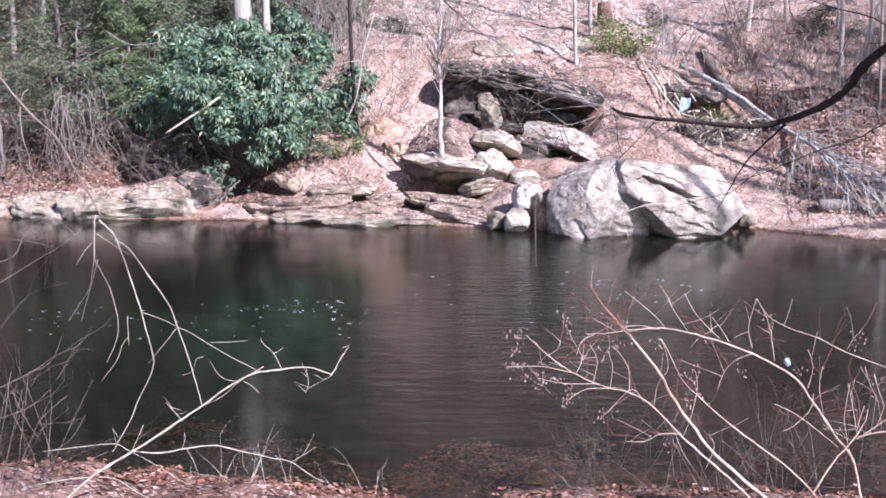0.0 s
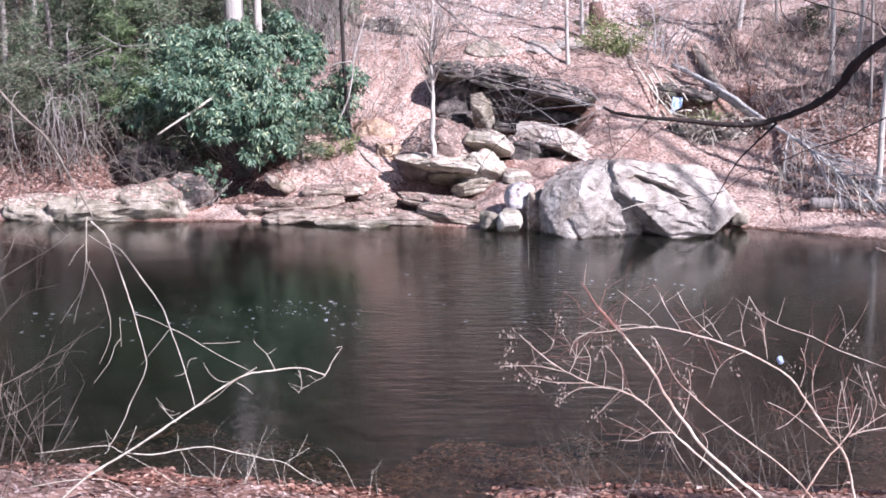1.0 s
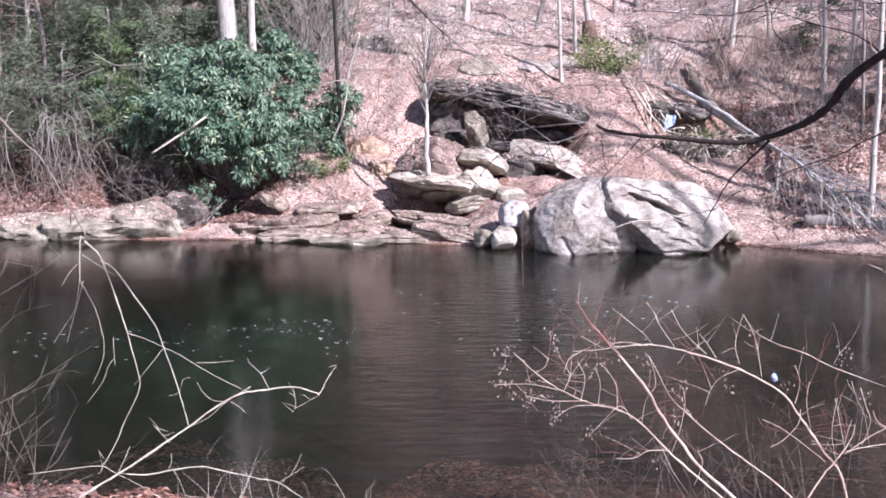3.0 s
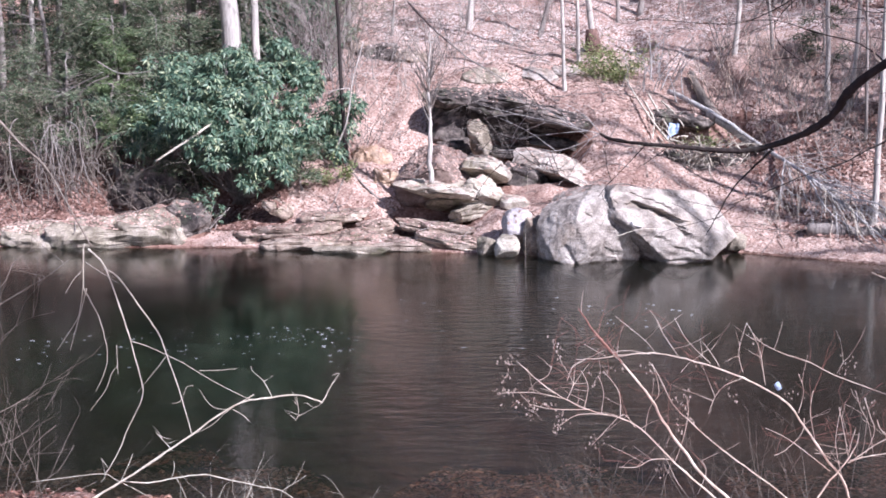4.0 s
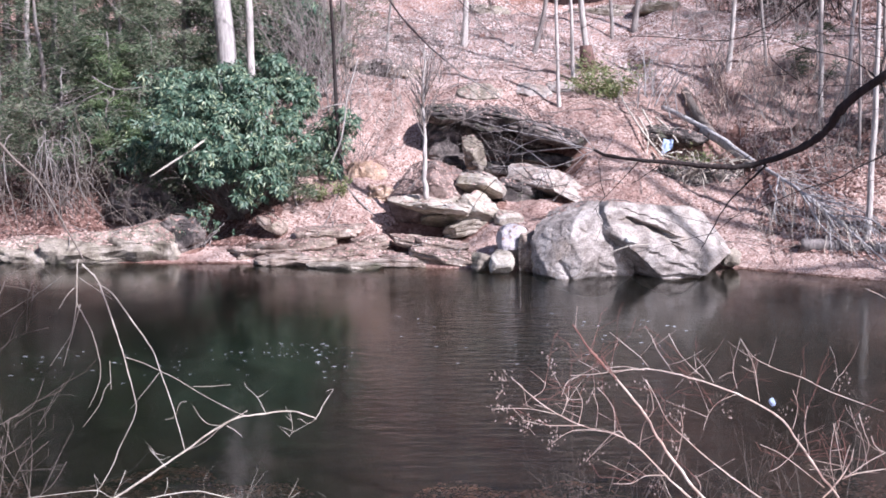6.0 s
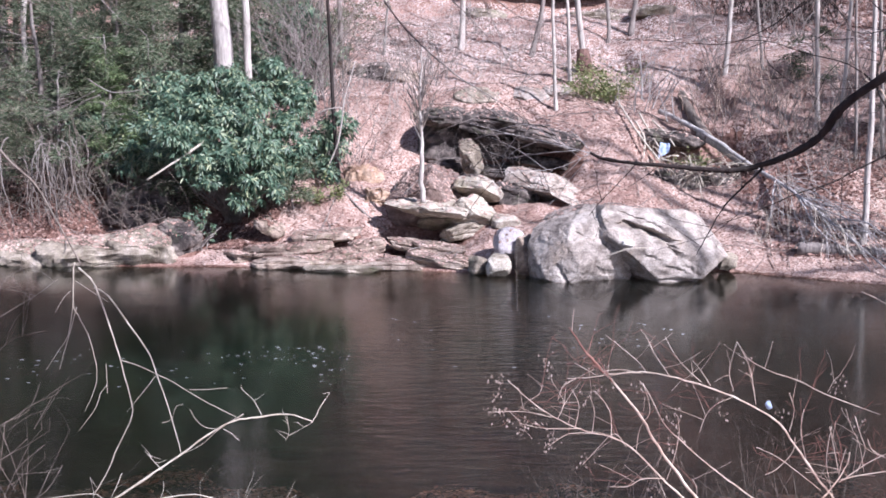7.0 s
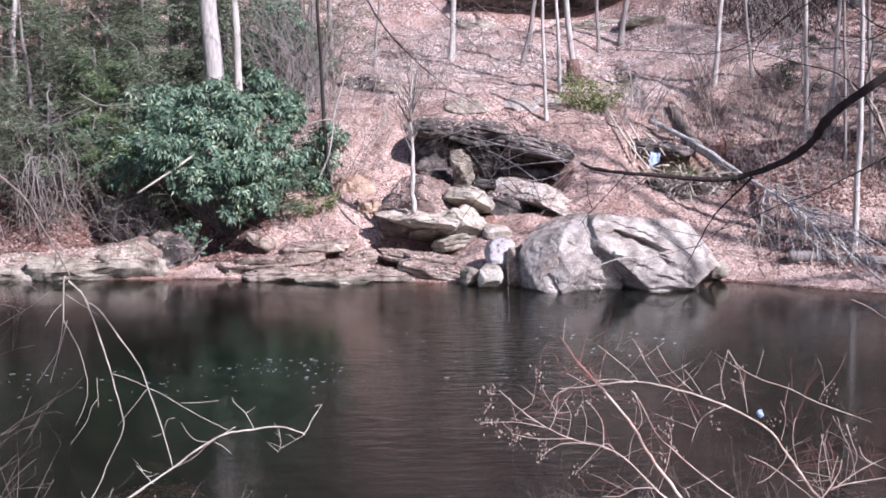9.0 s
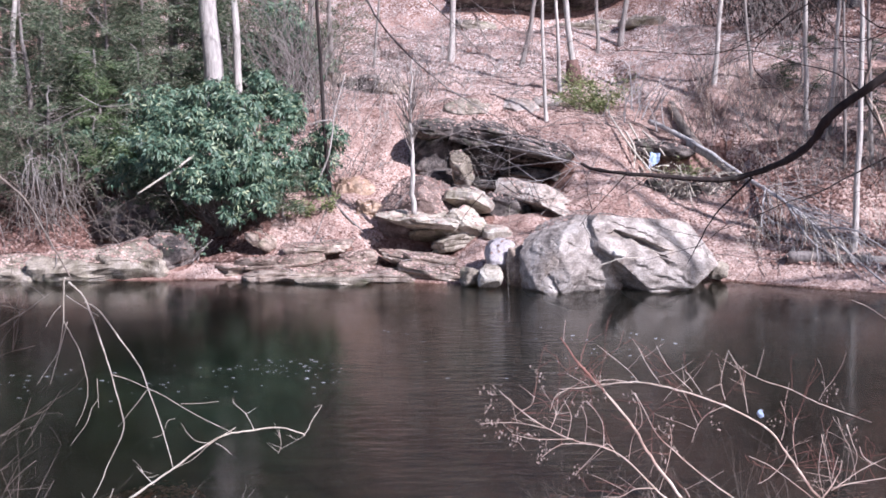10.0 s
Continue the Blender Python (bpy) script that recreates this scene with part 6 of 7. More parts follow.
stick(podded, 'twig', 0.0029, 0.0018, (0.81, 5.50, 1.33), (0.63, 5.50, 1.33), (0.49, 5.50, 1.36))
stick(podded, 'twig', 0.0026, 0.0018, (0.66, 5.50, 1.39), (0.52, 5.50, 1.42), (0.34, 5.50, 1.42))
stick(podded, 'twig', 0.0029, 0.0018, (0.90, 5.50, 1.30), (0.75, 5.50, 1.30), (0.64, 5.50, 1.23))
stick(podded, 'twig', 0.0033, 0.0018, (1.23, 5.40, 1.09), (1.12, 5.40, 1.09), (1.04, 5.40, 1.05), (0.95, 5.40, 1.05))
stick(podded, 'twig', 0.0022, 0.0018, (1.15, 5.50, 1.62), (1.10, 5.55, 1.68), (0.95, 5.60, 1.80))
stick(podded, 'twig', 0.0022, 0.0018, (1.27, 5.50, 1.60), (1.19, 5.55, 1.72), (1.17, 5.60, 1.78))
stick(podded, 'twig', 0.0022, 0.0018, (1.43, 5.50, 1.57), (1.32, 5.55, 1.68), (1.26, 5.60, 1.79))
stick(podded, 'twig', 0.0022, 0.0018, (1.60, 5.50, 1.52), (1.59, 5.55, 1.62), (1.64, 5.60, 1.76))
stick(podded, 'twig', 0.0022, 0.0018, (1.72, 5.50, 1.45), (1.70, 5.55, 1.62), (1.67, 5.60, 1.71))
stick(podded, 'twig', 0.0022, 0.0018, (1.48, 5.50, 1.55), (1.44, 5.55, 1.62), (1.41, 5.60, 1.66))
stick(podded, 'twig', 0.0026, 0.0018, (1.90, 5.50, 1.30), (1.92, 5.50, 1.42), (1.89, 5.50, 1.51))
stick(podded, 'twig', 0.0029, 0.0018, (1.99, 5.50, 1.16), (1.96, 5.50, 1.30), (1.97, 5.50, 1.42))
stick(podded, 'twig', 0.0029, 0.0018, (1.93, 5.50, 1.27), (1.92, 5.50, 1.19), (1.84, 5.50, 1.10), (1.78, 5.50, 1.07))
stick(podded, 'twig', 0.0025, 0.0018, (2.04, 5.40, 1.02), (1.95, 5.43, 1.09), (1.84, 5.47, 1.17), (1.73, 5.50, 1.22))
stick(podded, 'twig', 0.0022, 0.0018, (1.60, 5.50, 1.49), (1.51, 5.50, 1.45), (1.46, 5.50, 1.39), (1.43, 5.50, 1.30))
stick(podded, 'twig', 0.0026, 0.0018, (0.78, 5.50, 1.59), (0.72, 5.50, 1.56), (0.69, 5.50, 1.48))
stick(podded, 'twig', 0.0022, 0.0018, (1.10, 5.50, 1.20), (1.12, 5.50, 1.33), (1.17, 5.50, 1.42), (1.13, 5.50, 1.57))
stick(podded, 'twig', 0.0022, 0.0018, (0.87, 5.50, 1.30), (0.88, 5.50, 1.42), (0.85, 5.50, 1.51))
stick(podded, 'twig', 0.0022, 0.0018, (0.78, 5.50, 1.33), (0.80, 5.50, 1.45), (0.76, 5.50, 1.54))
stick(podded, 'twig', 0.0022, 0.0018, (0.69, 5.50, 1.38), (0.72, 5.50, 1.45), (0.73, 5.50, 1.54))
stick(podded, 'twig', 0.0022, 0.0018, (0.97, 5.50, 1.28), (0.96, 5.50, 1.42), (0.88, 5.50, 1.53))
stick(podded, 'twig', 0.0022, 0.0018, (1.03, 5.40, 1.26), (0.97, 5.40, 1.33), (0.89, 5.40, 1.26), (0.81, 5.40, 1.17))
stick(podded, 'twig', 0.0022, 0.0018, (0.54, 5.50, 1.48), (0.59, 5.50, 1.51), (0.61, 5.50, 1.56))
stick(podded, 'twig', 0.0022, 0.0018, (1.24, 5.40, 1.08), (1.28, 5.40, 1.21), (1.30, 5.40, 1.33), (1.29, 5.40, 1.42))
stick(podded, 'twig', 0.0022, 0.0018, (0.89, 5.50, 1.61), (0.84, 5.55, 1.63), (0.79, 5.60, 1.65))
stick(podded, 'twig', 0.0022, 0.0018, (1.12, 5.50, 1.62), (1.01, 5.50, 1.64), (0.92, 5.50, 1.63))
stick(podded, 'twig', 0.0018, 0.0018, (2.09, 5.50, 1.51), (2.12, 5.50, 1.57), (2.15, 5.50, 1.60))
stick(podded, 'twig', 0.0018, 0.0018, (2.14, 5.50, 0.96), (2.10, 5.50, 1.14), (2.12, 5.50, 1.33))
stick(podded, 'twig', 0.0018, 0.0018, (2.30, 5.50, 1.08), (2.27, 5.50, 1.23), (2.22, 5.50, 1.33), (2.19, 5.50, 1.42))
stick(podded, 'twig', 0.0018, 0.0018, (1.36, 5.40, 0.90), (1.40, 5.40, 1.02), (1.37, 5.40, 1.09))
stick(podded, 'twig', 0.0036, 0.0018, (2.64, 5.50, 1.80), (2.42, 5.50, 1.94), (2.33, 5.50, 2.00), (2.24, 5.50, 2.04))
stick(podded, 'twig', 0.0030, 0.0018, (2.20, 5.40, 1.41), (2.23, 5.40, 1.32), (2.26, 5.40, 1.23), (2.22, 5.40, 1.11))
stick(podded, 'twig', 0.0034, 0.0018, (2.27, 5.40, 1.29), (2.30, 5.40, 1.23), (2.41, 5.40, 1.17), (2.54, 5.40, 1.11))
stick(podded, 'twig', 0.0034, 0.0018, (2.16, 5.40, 1.08), (2.27, 5.40, 1.16), (2.41, 5.40, 1.23), (2.50, 5.40, 1.26))
stick(podded, 'twig', 0.0040, 0.0020, (2.11, 5.35, 1.08), (2.19, 5.35, 1.11), (2.39, 5.35, 1.14), (2.60, 5.35, 1.15))
stick(podded, 'twig', 0.0026, 0.0018, (2.07, 5.40, 1.36), (2.10, 5.40, 1.24), (2.13, 5.40, 1.10))
stick(podded, 'twig', 0.0026, 0.0018, (2.16, 5.40, 1.24), (2.14, 5.40, 1.16), (2.13, 5.40, 1.09))
fine_twigs(podded, 60, 0.28, 0.0017, 31, BARK_CRIMSON, (-0.25, 0, 0.7), 0.3)
fine_twigs(podded, 70, 0.20, 0.0016, 36, BARK_RED, (-0.1, 0, 0.5), 0.2, 0)
pods((0.34, 5.50, 1.60), 5)
pods((0.40, 5.50, 1.59), 9)
pods((0.35, 5.50, 1.43), 10)
pods((0.41, 5.50, 1.42), 8)
pods((0.38, 5.50, 1.50), 6)
pods((0.50, 5.50, 1.36), 8)
pods((0.58, 5.50, 1.35), 9)
pods((0.49, 5.50, 1.30), 7)
pods((0.41, 5.50, 1.38), 6)
pods((0.64, 5.50, 1.30), 7)
pods((0.64, 5.50, 1.22), 9)
pods((0.67, 5.50, 1.27), 6)
pods((0.64, 5.50, 1.64), 7)
pods((0.64, 5.50, 1.70), 4)
pods((1.28, 5.50, 1.36), 8)
pods((1.32, 5.50, 1.27), 8)
pods((1.27, 5.50, 1.22), 6)
pods((1.31, 5.50, 1.41), 5)
pods((0.82, 5.50, 1.14), 6)
pods((0.87, 5.50, 1.17), 5)
pods((0.89, 5.50, 1.52), 5)
pods((0.95, 5.50, 1.53), 5)
pods((1.11, 5.50, 1.54), 5)
pods((1.39, 5.50, 1.58), 4)
pods((1.51, 5.50, 1.45), 5)
pods((1.54, 5.50, 1.39), 5)
pods((1.66, 5.50, 1.69), 4)
pods((2.15, 5.50, 1.57), 5)
pods((2.13, 5.50, 1.51), 4)
pods((2.27, 5.50, 1.33), 6)
pods((1.18, 5.50, 1.00), 5)
pods((1.22, 5.50, 0.99), 4)
pods((0.84, 5.50, 1.49), 5)
pods((0.95, 5.50, 1.63), 8)
pods((1.87, 5.50, 1.39), 6)
bm = bmesh.new()
bmesh.ops.create_icosphere(bm, subdivisions=3, radius=0.016)
for v in bm.verts:
    v.co = Vector((v.co.x, v.co.y * 0.6, v.co.z * 1.25)) * (1 + 0.55 * noise.noise(v.co * 75) + 0.3 * noise.noise(v.co * 190))
me = bpy.data.meshes.new("scrap")
bm.to_mesh(me)
bm.free()
me.materials.append(SCRAP)
wad = tagged(new("plastic_scrap", me), "small crumpled pale scrap caught on the arching shrub", "litter")
wad.location = (1.77, 5.45, 1.46)
bough = thing("overhanging_bough", "overhanging bough darkened for canopy shade, with fine bare twigs", "branch", (3.4, 7.2, 3.8))
# near-black bark puts the canopy's shade into the bough's colour
STICK_MAT[bough.name] = BARK_DARK_SHADE
STICK_MAT[bough.name, "pale_twig"] = BARK_SILVER
stick(bough, 'limb', 0.05, 0.033, (5.4, 4.7, 6.4), (4.7, 5.7, 5.5), (3.95, 6.7, 4.2), (3.37, 7.2, 3.41))
stick(bough, 'limb', 0.0320, 0.0085, (3.37, 7.20, 3.41), (3.13, 7.25, 3.23), (2.90, 7.30, 3.06), (2.77, 7.35, 2.93), (2.71, 7.40, 2.80), (2.58, 7.45, 2.69), (2.40, 7.50, 2.60), (2.18, 7.55, 2.54), (1.96, 7.60, 2.54), (1.73, 7.65, 2.56), (1.50, 7.70, 2.58), (1.27, 7.75, 2.61), (1.19, 7.80, 2.65))
stick(bough, 'limb', 0.0102, 0.0022, (2.36, 7.60, 2.55), (2.25, 7.62, 2.43), (2.12, 7.65, 2.29), (2.01, 7.67, 2.08), (1.94, 7.70, 1.93))
stick(bough, 'limb', 0.0090, 0.0022, (3.53, 7.50, 2.87), (3.28, 7.55, 2.68), (3.07, 7.60, 2.56), (2.86, 7.65, 2.44), (2.64, 7.70, 2.36), (2.41, 7.75, 2.25), (2.14, 7.80, 2.14))
stick(bough, 'limb', 0.0080, 0.0029, (3.35, 7.50, 2.64), (3.24, 7.53, 2.87), (3.11, 7.55, 3.12), (3.15, 7.57, 3.34), (3.18, 7.60, 3.53))
stick(bough, 'twig', 0.0060, 0.0018, (3.09, 7.50, 3.12), (2.94, 7.62, 3.26), (2.66, 7.75, 3.35), (2.42, 7.88, 3.44), (2.13, 8.00, 3.43))
stick(bough, 'twig', 0.0061, 0.0018, (2.91, 7.60, 3.84), (2.65, 7.72, 3.68), (2.41, 7.84, 3.51), (2.16, 7.96, 3.42), (1.73, 8.08, 3.45), (1.38, 8.20, 3.47))
stick(bough, 'twig', 0.0050, 0.0018, (2.57, 7.50, 3.68), (2.44, 7.70, 3.50), (2.43, 7.90, 3.40))
stick(bough, 'twig', 0.0071, 0.0022, (3.55, 7.60, 3.64), (3.31, 7.70, 3.57), (3.15, 7.80, 3.70), (3.03, 7.90, 3.83))
stick(bough, 'twig', 0.0051, 0.0018, (3.39, 7.60, 3.60), (3.14, 7.75, 3.48), (2.91, 7.90, 3.55))
stick(bough, 'pale_twig', 0.0044, 0.0014, (1.20, 7.80, 2.65), (0.92, 7.87, 2.53), (0.60, 7.93, 2.53), (0.44, 8.00, 2.52))
stick(bough, 'pale_twig', 0.0038, 0.0014, (1.12, 7.80, 2.61), (0.95, 7.90, 2.42), (0.88, 8.00, 2.36))
stick(bough, 'pale_twig', 0.0038, 0.0014, (1.14, 7.80, 2.57), (1.03, 7.90, 2.42), (0.98, 8.00, 2.30))
stick(bough, 'pale_twig', 0.0048, 0.0014, (1.22, 7.80, 2.64), (0.88, 7.87, 2.73), (0.60, 7.93, 2.79), (0.34, 8.00, 2.86))
stick(bough, 'pale_twig', 0.0038, 0.0014, (0.96, 7.80, 2.72), (0.76, 7.90, 2.85), (0.53, 8.00, 2.81))
stick(bough, 'pale_twig', 0.0038, 0.0014, (0.88, 7.80, 2.53), (0.68, 7.90, 2.67), (0.49, 8.00, 2.76))
stick(bough, 'pale_twig', 0.0038, 0.0014, (1.08, 7.80, 2.67), (0.81, 7.90, 2.64), (0.55, 8.00, 2.60))
stick(bough, 'pale_twig', 0.0038, 0.0014, (1.20, 7.80, 2.65), (1.05, 7.90, 2.81), (0.82, 8.00, 2.91))
stick(bough, 'pale_twig', 0.0029, 0.0014, (0.67, 7.80, 2.78), (0.60, 7.90, 2.67), (0.57, 8.00, 2.57))
stick(bough, 'pale_twig', 0.0029, 0.0014, (0.75, 7.80, 2.65), (0.64, 7.90, 2.61), (0.48, 8.00, 2.65))
stick(bough, 'twig', 0.0041, 0.0018, (1.50, 7.70, 2.58), (1.38, 7.77, 2.43), (1.25, 7.83, 2.28), (1.20, 7.90, 2.19))
stick(bough, 'twig', 0.0041, 0.0018, (1.66, 7.70, 2.56), (1.52, 7.80, 2.44), (1.48, 7.90, 2.40))
stick(bough, 'twig', 0.0031, 0.0018, (2.23, 7.70, 2.22), (2.06, 7.80, 2.05), (2.03, 7.90, 2.02))
stick(bough, 'twig', 0.0041, 0.0018, (2.72, 7.60, 2.38), (2.94, 7.65, 2.48), (3.07, 7.70, 2.59))
stick(bough, 'twig', 0.0040, 0.0018, (3.26, 7.50, 2.64), (3.18, 7.55, 2.48), (3.04, 7.60, 2.42))
stick(bough, 'twig', 0.0040, 0.0018, (2.67, 7.50, 2.99), (2.76, 7.55, 3.18), (2.89, 7.60, 3.30))
stick(bough, 'twig', 0.0041, 0.0018, (2.34, 7.60, 3.42), (2.41, 7.70, 3.27), (2.69, 7.80, 3.09), (2.89, 7.90, 2.99))
stick(bough, 'pale_twig', 0.0029, 0.0014, (1.12, 7.80, 2.61), (0.93, 7.90, 2.76), (0.69, 8.00, 2.87), (0.49, 8.10, 2.93))
stick(bough, 'pale_twig', 0.0029, 0.0014, (0.92, 7.80, 2.53), (0.81, 7.95, 2.42), (0.70, 8.10, 2.35))
stick(bough, 'pale_twig', 0.0029, 0.0014, (0.80, 7.80, 2.73), (0.64, 7.90, 2.65), (0.53, 8.00, 2.48), (0.49, 8.10, 2.39))
stick(bough, 'pale_twig', 0.0025, 0.0014, (1.16, 7.80, 2.63), (1.01, 7.90, 2.71), (0.90, 8.00, 2.83), (0.80, 8.10, 2.85))
stick(bough, 'pale_twig', 0.0025, 0.0014, (0.67, 7.80, 2.53), (0.52, 7.95, 2.51), (0.34, 8.10, 2.53))
stick(bough, 'pale_twig', 0.0025, 0.0014, (0.59, 7.80, 2.79), (0.44, 7.95, 2.77), (0.28, 8.10, 2.71))
STICK_MAT[bough.name, "red_twig"] = BARK_RED
stick(bough, 'red_twig', 0.0070, 0.0030, (3.36, 7.35, 2.45), (3.19, 7.35, 2.82), (3.11, 7.35, 3.01), (3.04, 7.35, 3.12), (3.05, 7.35, 3.23), (3.09, 7.35, 3.36))
stick(bough, 'red_twig', 0.0050, 0.0024, (3.04, 7.35, 3.11), (2.95, 7.35, 3.16), (2.90, 7.35, 3.30), (2.86, 7.35, 3.42), (2.79, 7.35, 3.58), (2.65, 7.35, 3.72), (2.51, 7.35, 3.85))
fine_twigs(bough, 60, 0.4, 0.0032, 32, BARK_DARK_SHADE, (-0.5, 0, 0.0), 0.4)
drooping = thing("drooping_bough", "thin dark drooping bough high over the creek", "branch", (-0.5, 10.0, 5.0))
STICK_MAT[drooping.name] = BARK_GREY
stick(drooping, 'limb', 0.06, 0.015, (5.4, 4.7, 10.0), (3.2, 7.2, 8.4), (1.0, 9.0, 6.2), (-0.54, 10.0, 4.28))
stick(drooping, 'limb', 0.0121, 0.0030, (-0.54, 10.00, 4.28), (-0.41, 10.07, 4.04), (-0.26, 10.14, 3.80), (-0.00, 10.21, 3.52), (0.31, 10.29, 3.26), (0.63, 10.36, 3.07), (0.90, 10.43, 2.90), (1.12, 10.50, 2.68))
stick(drooping, 'limb', 0.0067, 0.0020, (-0.04, 10.00, 4.25), (0.14, 10.10, 4.04), (0.39, 10.20, 3.82), (0.68, 10.30, 3.53), (0.90, 10.40, 3.35), (1.23, 10.50, 3.07))
stick(drooping, 'limb', 0.0067, 0.0020, (0.31, 10.00, 4.18), (0.53, 10.12, 4.04), (0.89, 10.25, 3.79), (1.21, 10.38, 3.72), (1.50, 10.50, 3.65))
stick(drooping, 'twig', 0.0041, 0.0018, (0.31, 10.20, 3.26), (0.28, 10.35, 3.08), (0.23, 10.50, 2.95))
stick(drooping, 'twig', 0.0041, 0.0018, (0.62, 10.20, 3.07), (0.57, 10.35, 2.92), (0.62, 10.50, 2.75))
stick(drooping, 'twig', 0.0041, 0.0018, (-0.26, 10.20, 3.80), (-0.21, 10.35, 3.60), (-0.27, 10.50, 3.46))
stick(drooping, 'twig', 0.0041, 0.0018, (0.67, 10.20, 3.52), (1.00, 10.35, 3.49), (1.23, 10.50, 3.39))
fine_twigs(drooping, 40, 0.5, 0.0032, 35, BARK_GREY, (0.3, 0, -0.3), 0.3)
STICK_MAT[drooping.name, "strand"] = BARK_TAN
stick(drooping, 'strand', 0.0017, 0.0013, (0.90, 10.43, 2.89), (0.91, 10.44, 2.2), (0.89, 10.45, 1.6), (0.90, 10.45, 1.0))
for label, at, stems, tall, spread, seed, mat, r in (
        ("thin grey weeds on the near bank", (1.3, 6.75), 16, 0.75, 0.5, 621, BARK_DULL, 0.0026), ("thin grey weeds on the near bank", (2.3, 6.6), 14, 0.8, 0.5, 622, BARK_DULL, 0.0026),
        ("thin grey weeds in the shallows", (0.95, 7.05), 16, 0.55, 0.5, 626, BARK_DULL, 0.0024), ("thin grey weeds in the shallows", (1.9, 6.9), 18, 0.6, 0.5, 627, BARK_DULL, 0.0024),
        ("dry tangled brush on the near bank", (-2.45, 6.2), 13, 0.7, 0.4, 623, BARK_DULL, 0.0026), ("dry weeds on the near bank", (-0.6, 7.1), 6, 0.3, 0.3, 624, BARK_TAN, 0.0028), ("dry low twigs on the near bank", (-1.4, 6.9), 12, 0.35, 0.5, 625, BARK_TAN, 0.0028)):
    brush(label, at, stems, tall, spread, seed, mat, r, 0.02)

# ---- leaves lying about ----
from mathutils.bvhtree import BVHTree

bpy.context.view_layer.update()


def lying_on():
    """The ground and stones as one surface, and how bare of leaves each face is (below 0: as a stone)."""
    verts, faces, bareness = [], [], []
    for ob in [ground, *ROCKS]:
        n0 = len(verts)
        m = ob.matrix_world
        verts += [m @ v.co for v in ob.data.vertices]
        faces += [tuple(n0 + i for i in p.vertices) for p in ob.data.polygons]
        bareness += [0.0 if ob is ground else LEAFY.get(ob.name, -1.0)] * len(ob.data.polygons)
    return BVHTree.FromPolygons(verts, faces), bareness


SURFACE, BARENESS = lying_on()


def scatter(name, label, count, xr, ymap, seed, mat, size, bare=0.75, lift=0.012, low=0.02, high=99.0, flat=1.0, clump=0.0, under=False):
    rs = np.random.RandomState(seed)
    xs = xr[0] + (xr[1] - xr[0]) * rs.rand(count)
    ys = ymap(rs.rand(count), xs)
    keep, c, nrm = rs.rand(count), [], []
    if clump:
        ok = value_noise(xs * 1.6, ys * 2.4, seed) + 0.5 * value_noise(xs * 4.5, ys * 6, seed + 1) + 0.35 * rs.randn(count) * 0.5 > clump
        xs, ys = xs[ok], ys[ok]
        count = len(xs)
    tops = height(xs, ys) + 0.4 if under else np.full(count, 40.0)
    for i in range(count):
        p, n, k, _ = SURFACE.ray_cast(Vector((xs[i], ys[i], tops[i])), Vector((0, 0, -1)))
        if p is None or p.z < low or p.z > high or n.z < 0.5 or keep[i] < (bare if BARENESS[k] < 0 else BARENESS[k]):
            continue
        c.append(p)
        nrm.append(n)
    c, nrm = np.array(c), np.array(nrm)
    n = len(c)
    tiltv = nrm + rs.randn(n, 3) * 0.24 * flat
    tiltv /= np.linalg.norm(tiltv, axis=1, keepdims=True)
    a = np.cross(tiltv, rs.randn(n, 3))
    a /= np.linalg.norm(a, axis=1, keepdims=True)
    b = np.cross(tiltv, a)
    ln = (size * (0.55 + 0.8 * rs.rand(n)))[:, None]
    wd = ln * (0.28 + 0.22 * rs.rand(n))[:, None]
    curl = ((rs.rand(n) - 0.35) * 0.5 * flat)[:, None] * ln
    c = c + nrm * lift
    v = np.stack([c - a * ln * 0.5 + tiltv * curl * 0.5, c + b * wd + tiltv * curl * 0.4, c + a * ln * 0.5 + tiltv * curl * 0.6, c - b * wd + tiltv * curl * 0.4], 1).reshape(-1, 3)
    k = np.arange(n)[:, None] * 4
    f = np.concatenate([k + np.array((0, 1, 2)), k + np.array((0, 2, 3))])
    return tagged(new(name, soup(name, v, f, mat)), label, "fallen leaves", kind="stuff")


scatter("fallen_leaves", "dry pinkish brown leaves covering the far bank", 290000, (-10.5, 10.5), lambda u, x: np.interp(x, SHORE_X, SHORE_Y) + 0.02 + 9.5 * u ** 1.25, 801, DRY_LEAF, 0.056, bare=0.9, flat=0.65)
scatter("fallen_leaves", "dry leaves covering the upper slope", 120000, (-9, 13), lambda u, x: 26.4 + 12.6 * u, 802, OLD_LEAF, 0.062, under=True, flat=0.6)
scatter("fallen_leaves", "dry leaves on the near bank", 22000, (-4.5, 4.5), lambda u, x: np.interp(x, NEAR_X, NEAR_Y) - 3.2 * u ** 1.3, 803, DAMP_SHADE_LEAF, 0.036, low=0.03, lift=0.006, flat=0.6)
# dark clumps in place of shadow patches on the near bank
scatter("fallen_leaves", "dark leaves painting shadow patches on the near bank", 9000, (-4.5, 4.5), lambda u, x: np.interp(x, NEAR_X, NEAR_Y) - 3.2 * u ** 1.3, 809, SHADE_LEAF, 0.04, low=0.03, lift=0.008, flat=0.8, clump=-0.1)
scatter("sunken_leaves", "wet red brown leaves in the shallows", 62000, (-4.5, 4.5), lambda u, x: np.interp(x, NEAR_X, NEAR_Y) + 2.7 * u ** 2.3 * (0.8 + 0.25 * np.sin(2.3 * x) + 0.2 * np.sin(5.1 * x + 1)) - 0.75, 804, WET_LEAF, 0.042, low=-0.45, high=0.24, clump=-0.08, lift=0.018)
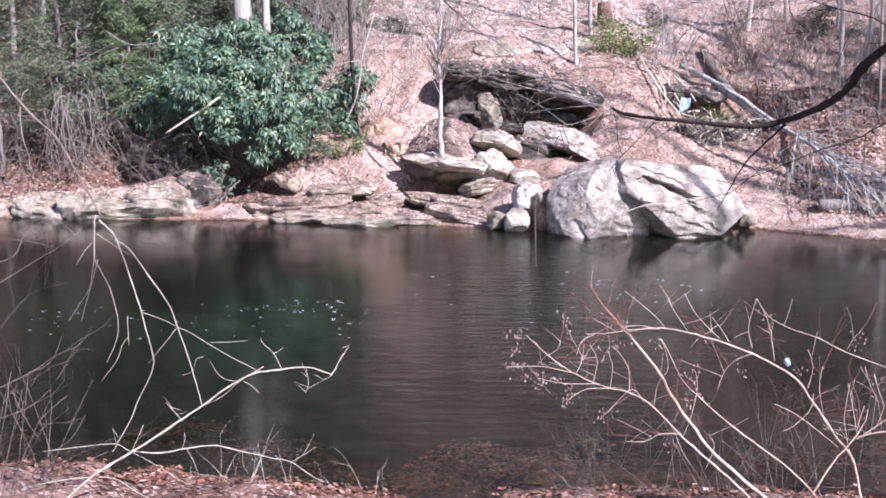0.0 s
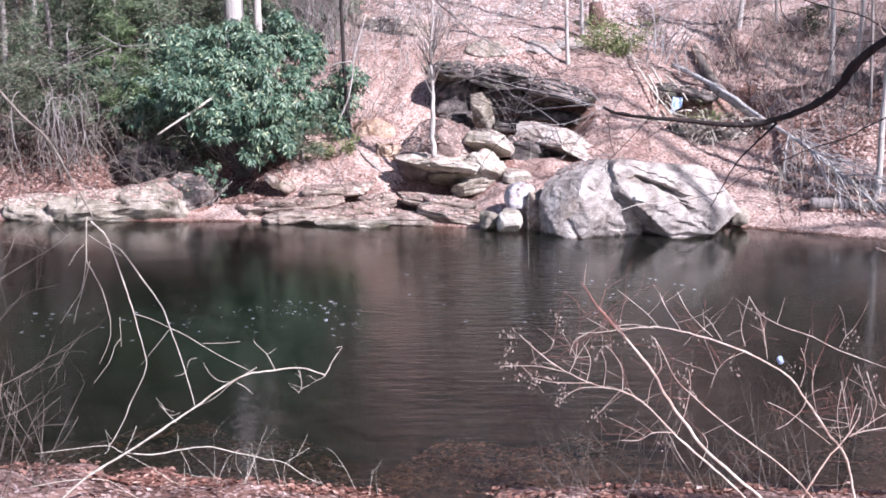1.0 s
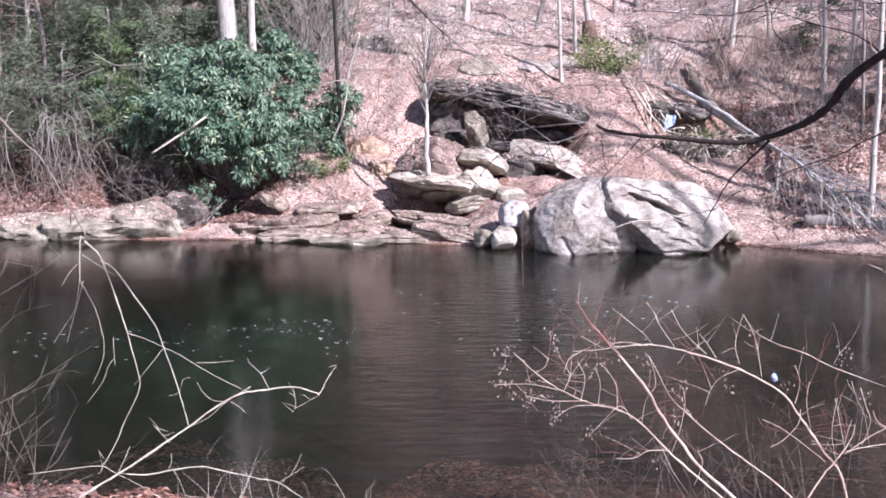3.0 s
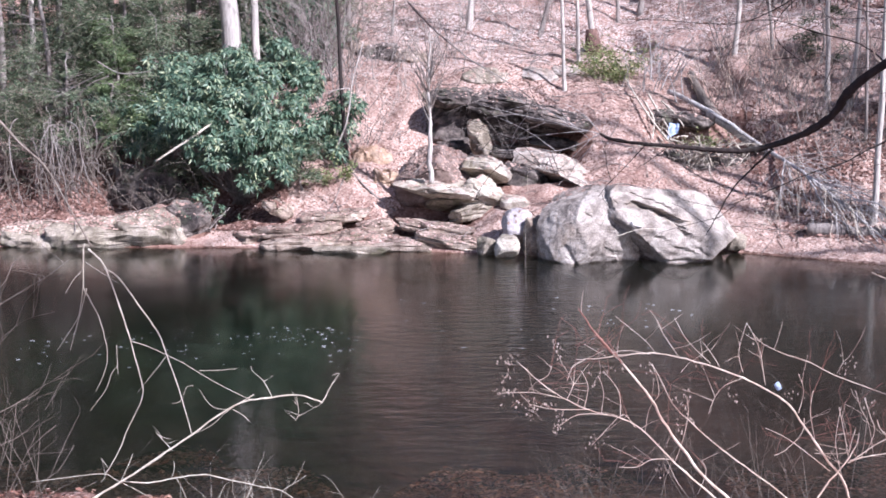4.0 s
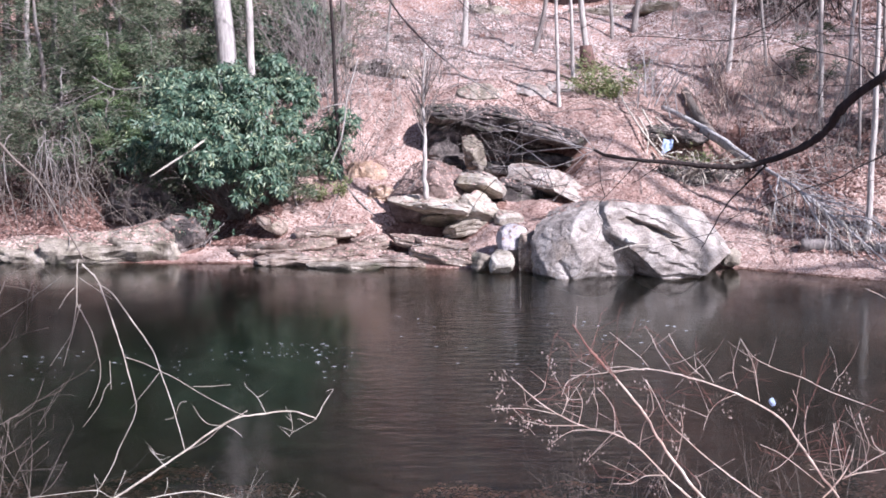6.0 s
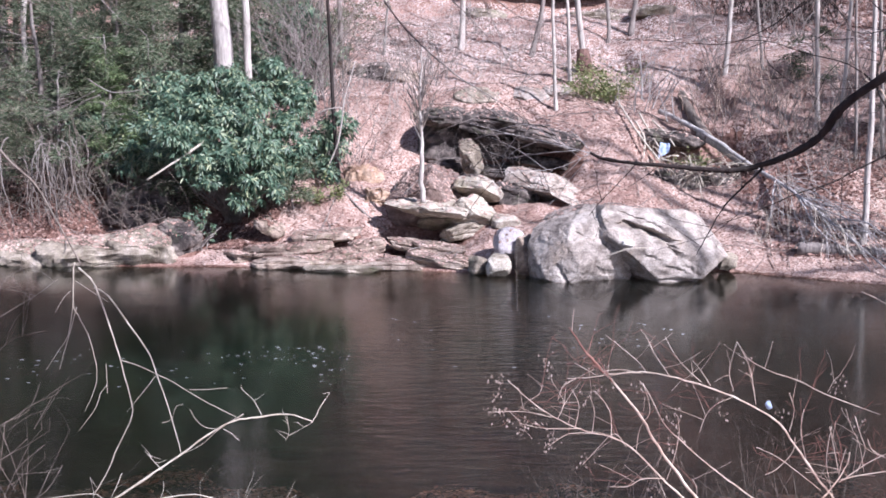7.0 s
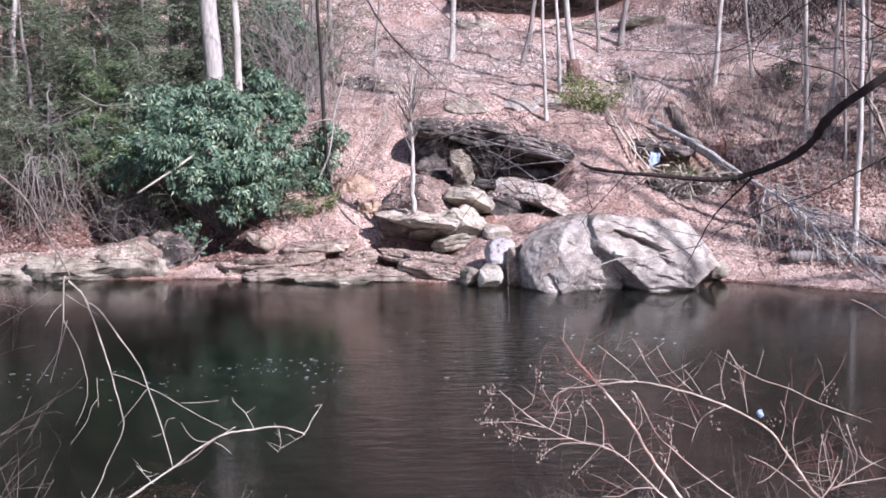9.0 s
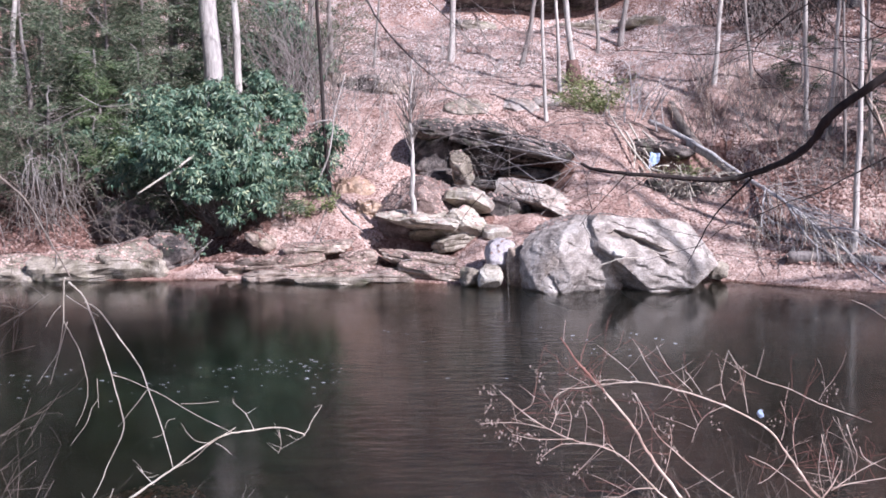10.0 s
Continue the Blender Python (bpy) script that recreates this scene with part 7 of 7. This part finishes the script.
scatter("fallen_leaves", "dry leaves on the path above the near bank", 30000, (-7, 7), lambda u, x: 4.6 - 9 * u, 807, DAMP_SHADE_LEAF, 0.07, low=0.03)
# shade under thicket, brush and hemlocks put into darker leaf colour
scatter("fallen_leaves", "leaves darkened for shade under the thicket", 36000, (-10.5, -2.9), lambda u, x: np.interp(x, SHORE_X, SHORE_Y) + 0.55 + 2.6 * u ** 1.1, 808, SHADE_LEAF, 0.075, bare=0.9, lift=0.03)
scatter("fallen_leaves", "leaves darkened for shade under the brush", 9000, (6.2, 10.6), lambda u, x: np.interp(x, SHORE_X, SHORE_Y) + 0.7 + 4.5 * u, 811, SHADE_LEAF, 0.075, bare=0.9, lift=0.03, clump=-0.12)
scatter("fallen_leaves", "leaves darkened for shade under the hemlocks", 42000, (-11, -2.7), lambda u, x: 22.6 + 10.5 * u, 812, SHADE_LEAF, 0.09, lift=0.035, under=True, clump=-0.05)

# upper hillside's shade painted as darker leaves
scatter("fallen_leaves", "leaves darkened for shade on the hillside", 16000, (8.6, 14.5), lambda u, x: 29.3 + 9 * u, 813, SHADE_LEAF, 0.09, lift=0.03, under=True, clump=-0.1)

# twigs lying on the leaves
rg = random.Random(806)
s = Shape()
for k in range(1150):
    x, y = rg.uniform(-9, 11), 19.4 + 17 * rg.random() ** 1.3
    p, n, _, _ = SURFACE.ray_cast(Vector((x, y, 40)), Vector((0, 0, -1)))
    if p is None or p.z < 0.1:
        continue
    w, ln = rg.uniform(0, 3.14), rg.uniform(0.3, 1.5)
    pts = []
    for j in range(6):
        u = (j / 5 - 0.5) * ln
        a, b = p.x + u * math.cos(w) + rg.gauss(0, 0.025), p.y + u * math.sin(w) + rg.gauss(0, 0.025)
        q, _, _, _ = SURFACE.ray_cast(Vector((a, b, 40)), Vector((0, 0, -1)))
        pts.append((a, b, (q.z if q else p.z) + 0.03 + rg.uniform(0, 0.04)))
    if any(abs(pts[j + 1][2] - pts[j][2]) > 0.25 * ln / 2 + 0.06 for j in range(5)):
        continue
    r = rg.uniform(0.004, 0.011)
    s.tube(pts, taper(6, r, r * 0.4), 4, False)
tagged(new("fallen_twigs", s.mesh("fallen_twigs", BARK_GREY)), "dead twigs strewn over the leafy slope", "twigs", kind="stuff")

# bits of foam drifting on the pool
rs = np.random.RandomState(805)
n = 210
cx = np.concatenate([rs.uniform(-4.8, -0.9, 110), -1.6 + rs.randn(40) * 0.35, rs.uniform(-0.5, 3.5, 60)])
cy = np.concatenate([12.6 + rs.randn(110) * 0.45, 13.0 + rs.randn(40) * 0.22, 14.0 + rs.randn(60) * 0.8])
ang = np.linspace(0, 2 * np.pi, 7)[:-1]
r = (0.0040 + 0.011 * rs.rand(n, 1) ** 2.5) * (0.7 + 0.6 * rs.rand(n, 6))
v = np.stack([cx[:, None] + r * 2.2 * np.cos(ang), cy[:, None] + r * np.sin(ang), np.full((n, 6), 0.006)], -1).reshape(-1, 3)
kk = np.arange(n)[:, None] * 6
tagged(new("foam_flecks", soup("foam_flecks", v, np.concatenate([kk + np.array((0, 1, 2, 3)), kk + np.array((0, 3, 4, 5))]), FOAM)), "small white flecks of foam drifting on the water", "foam", kind="stuff")
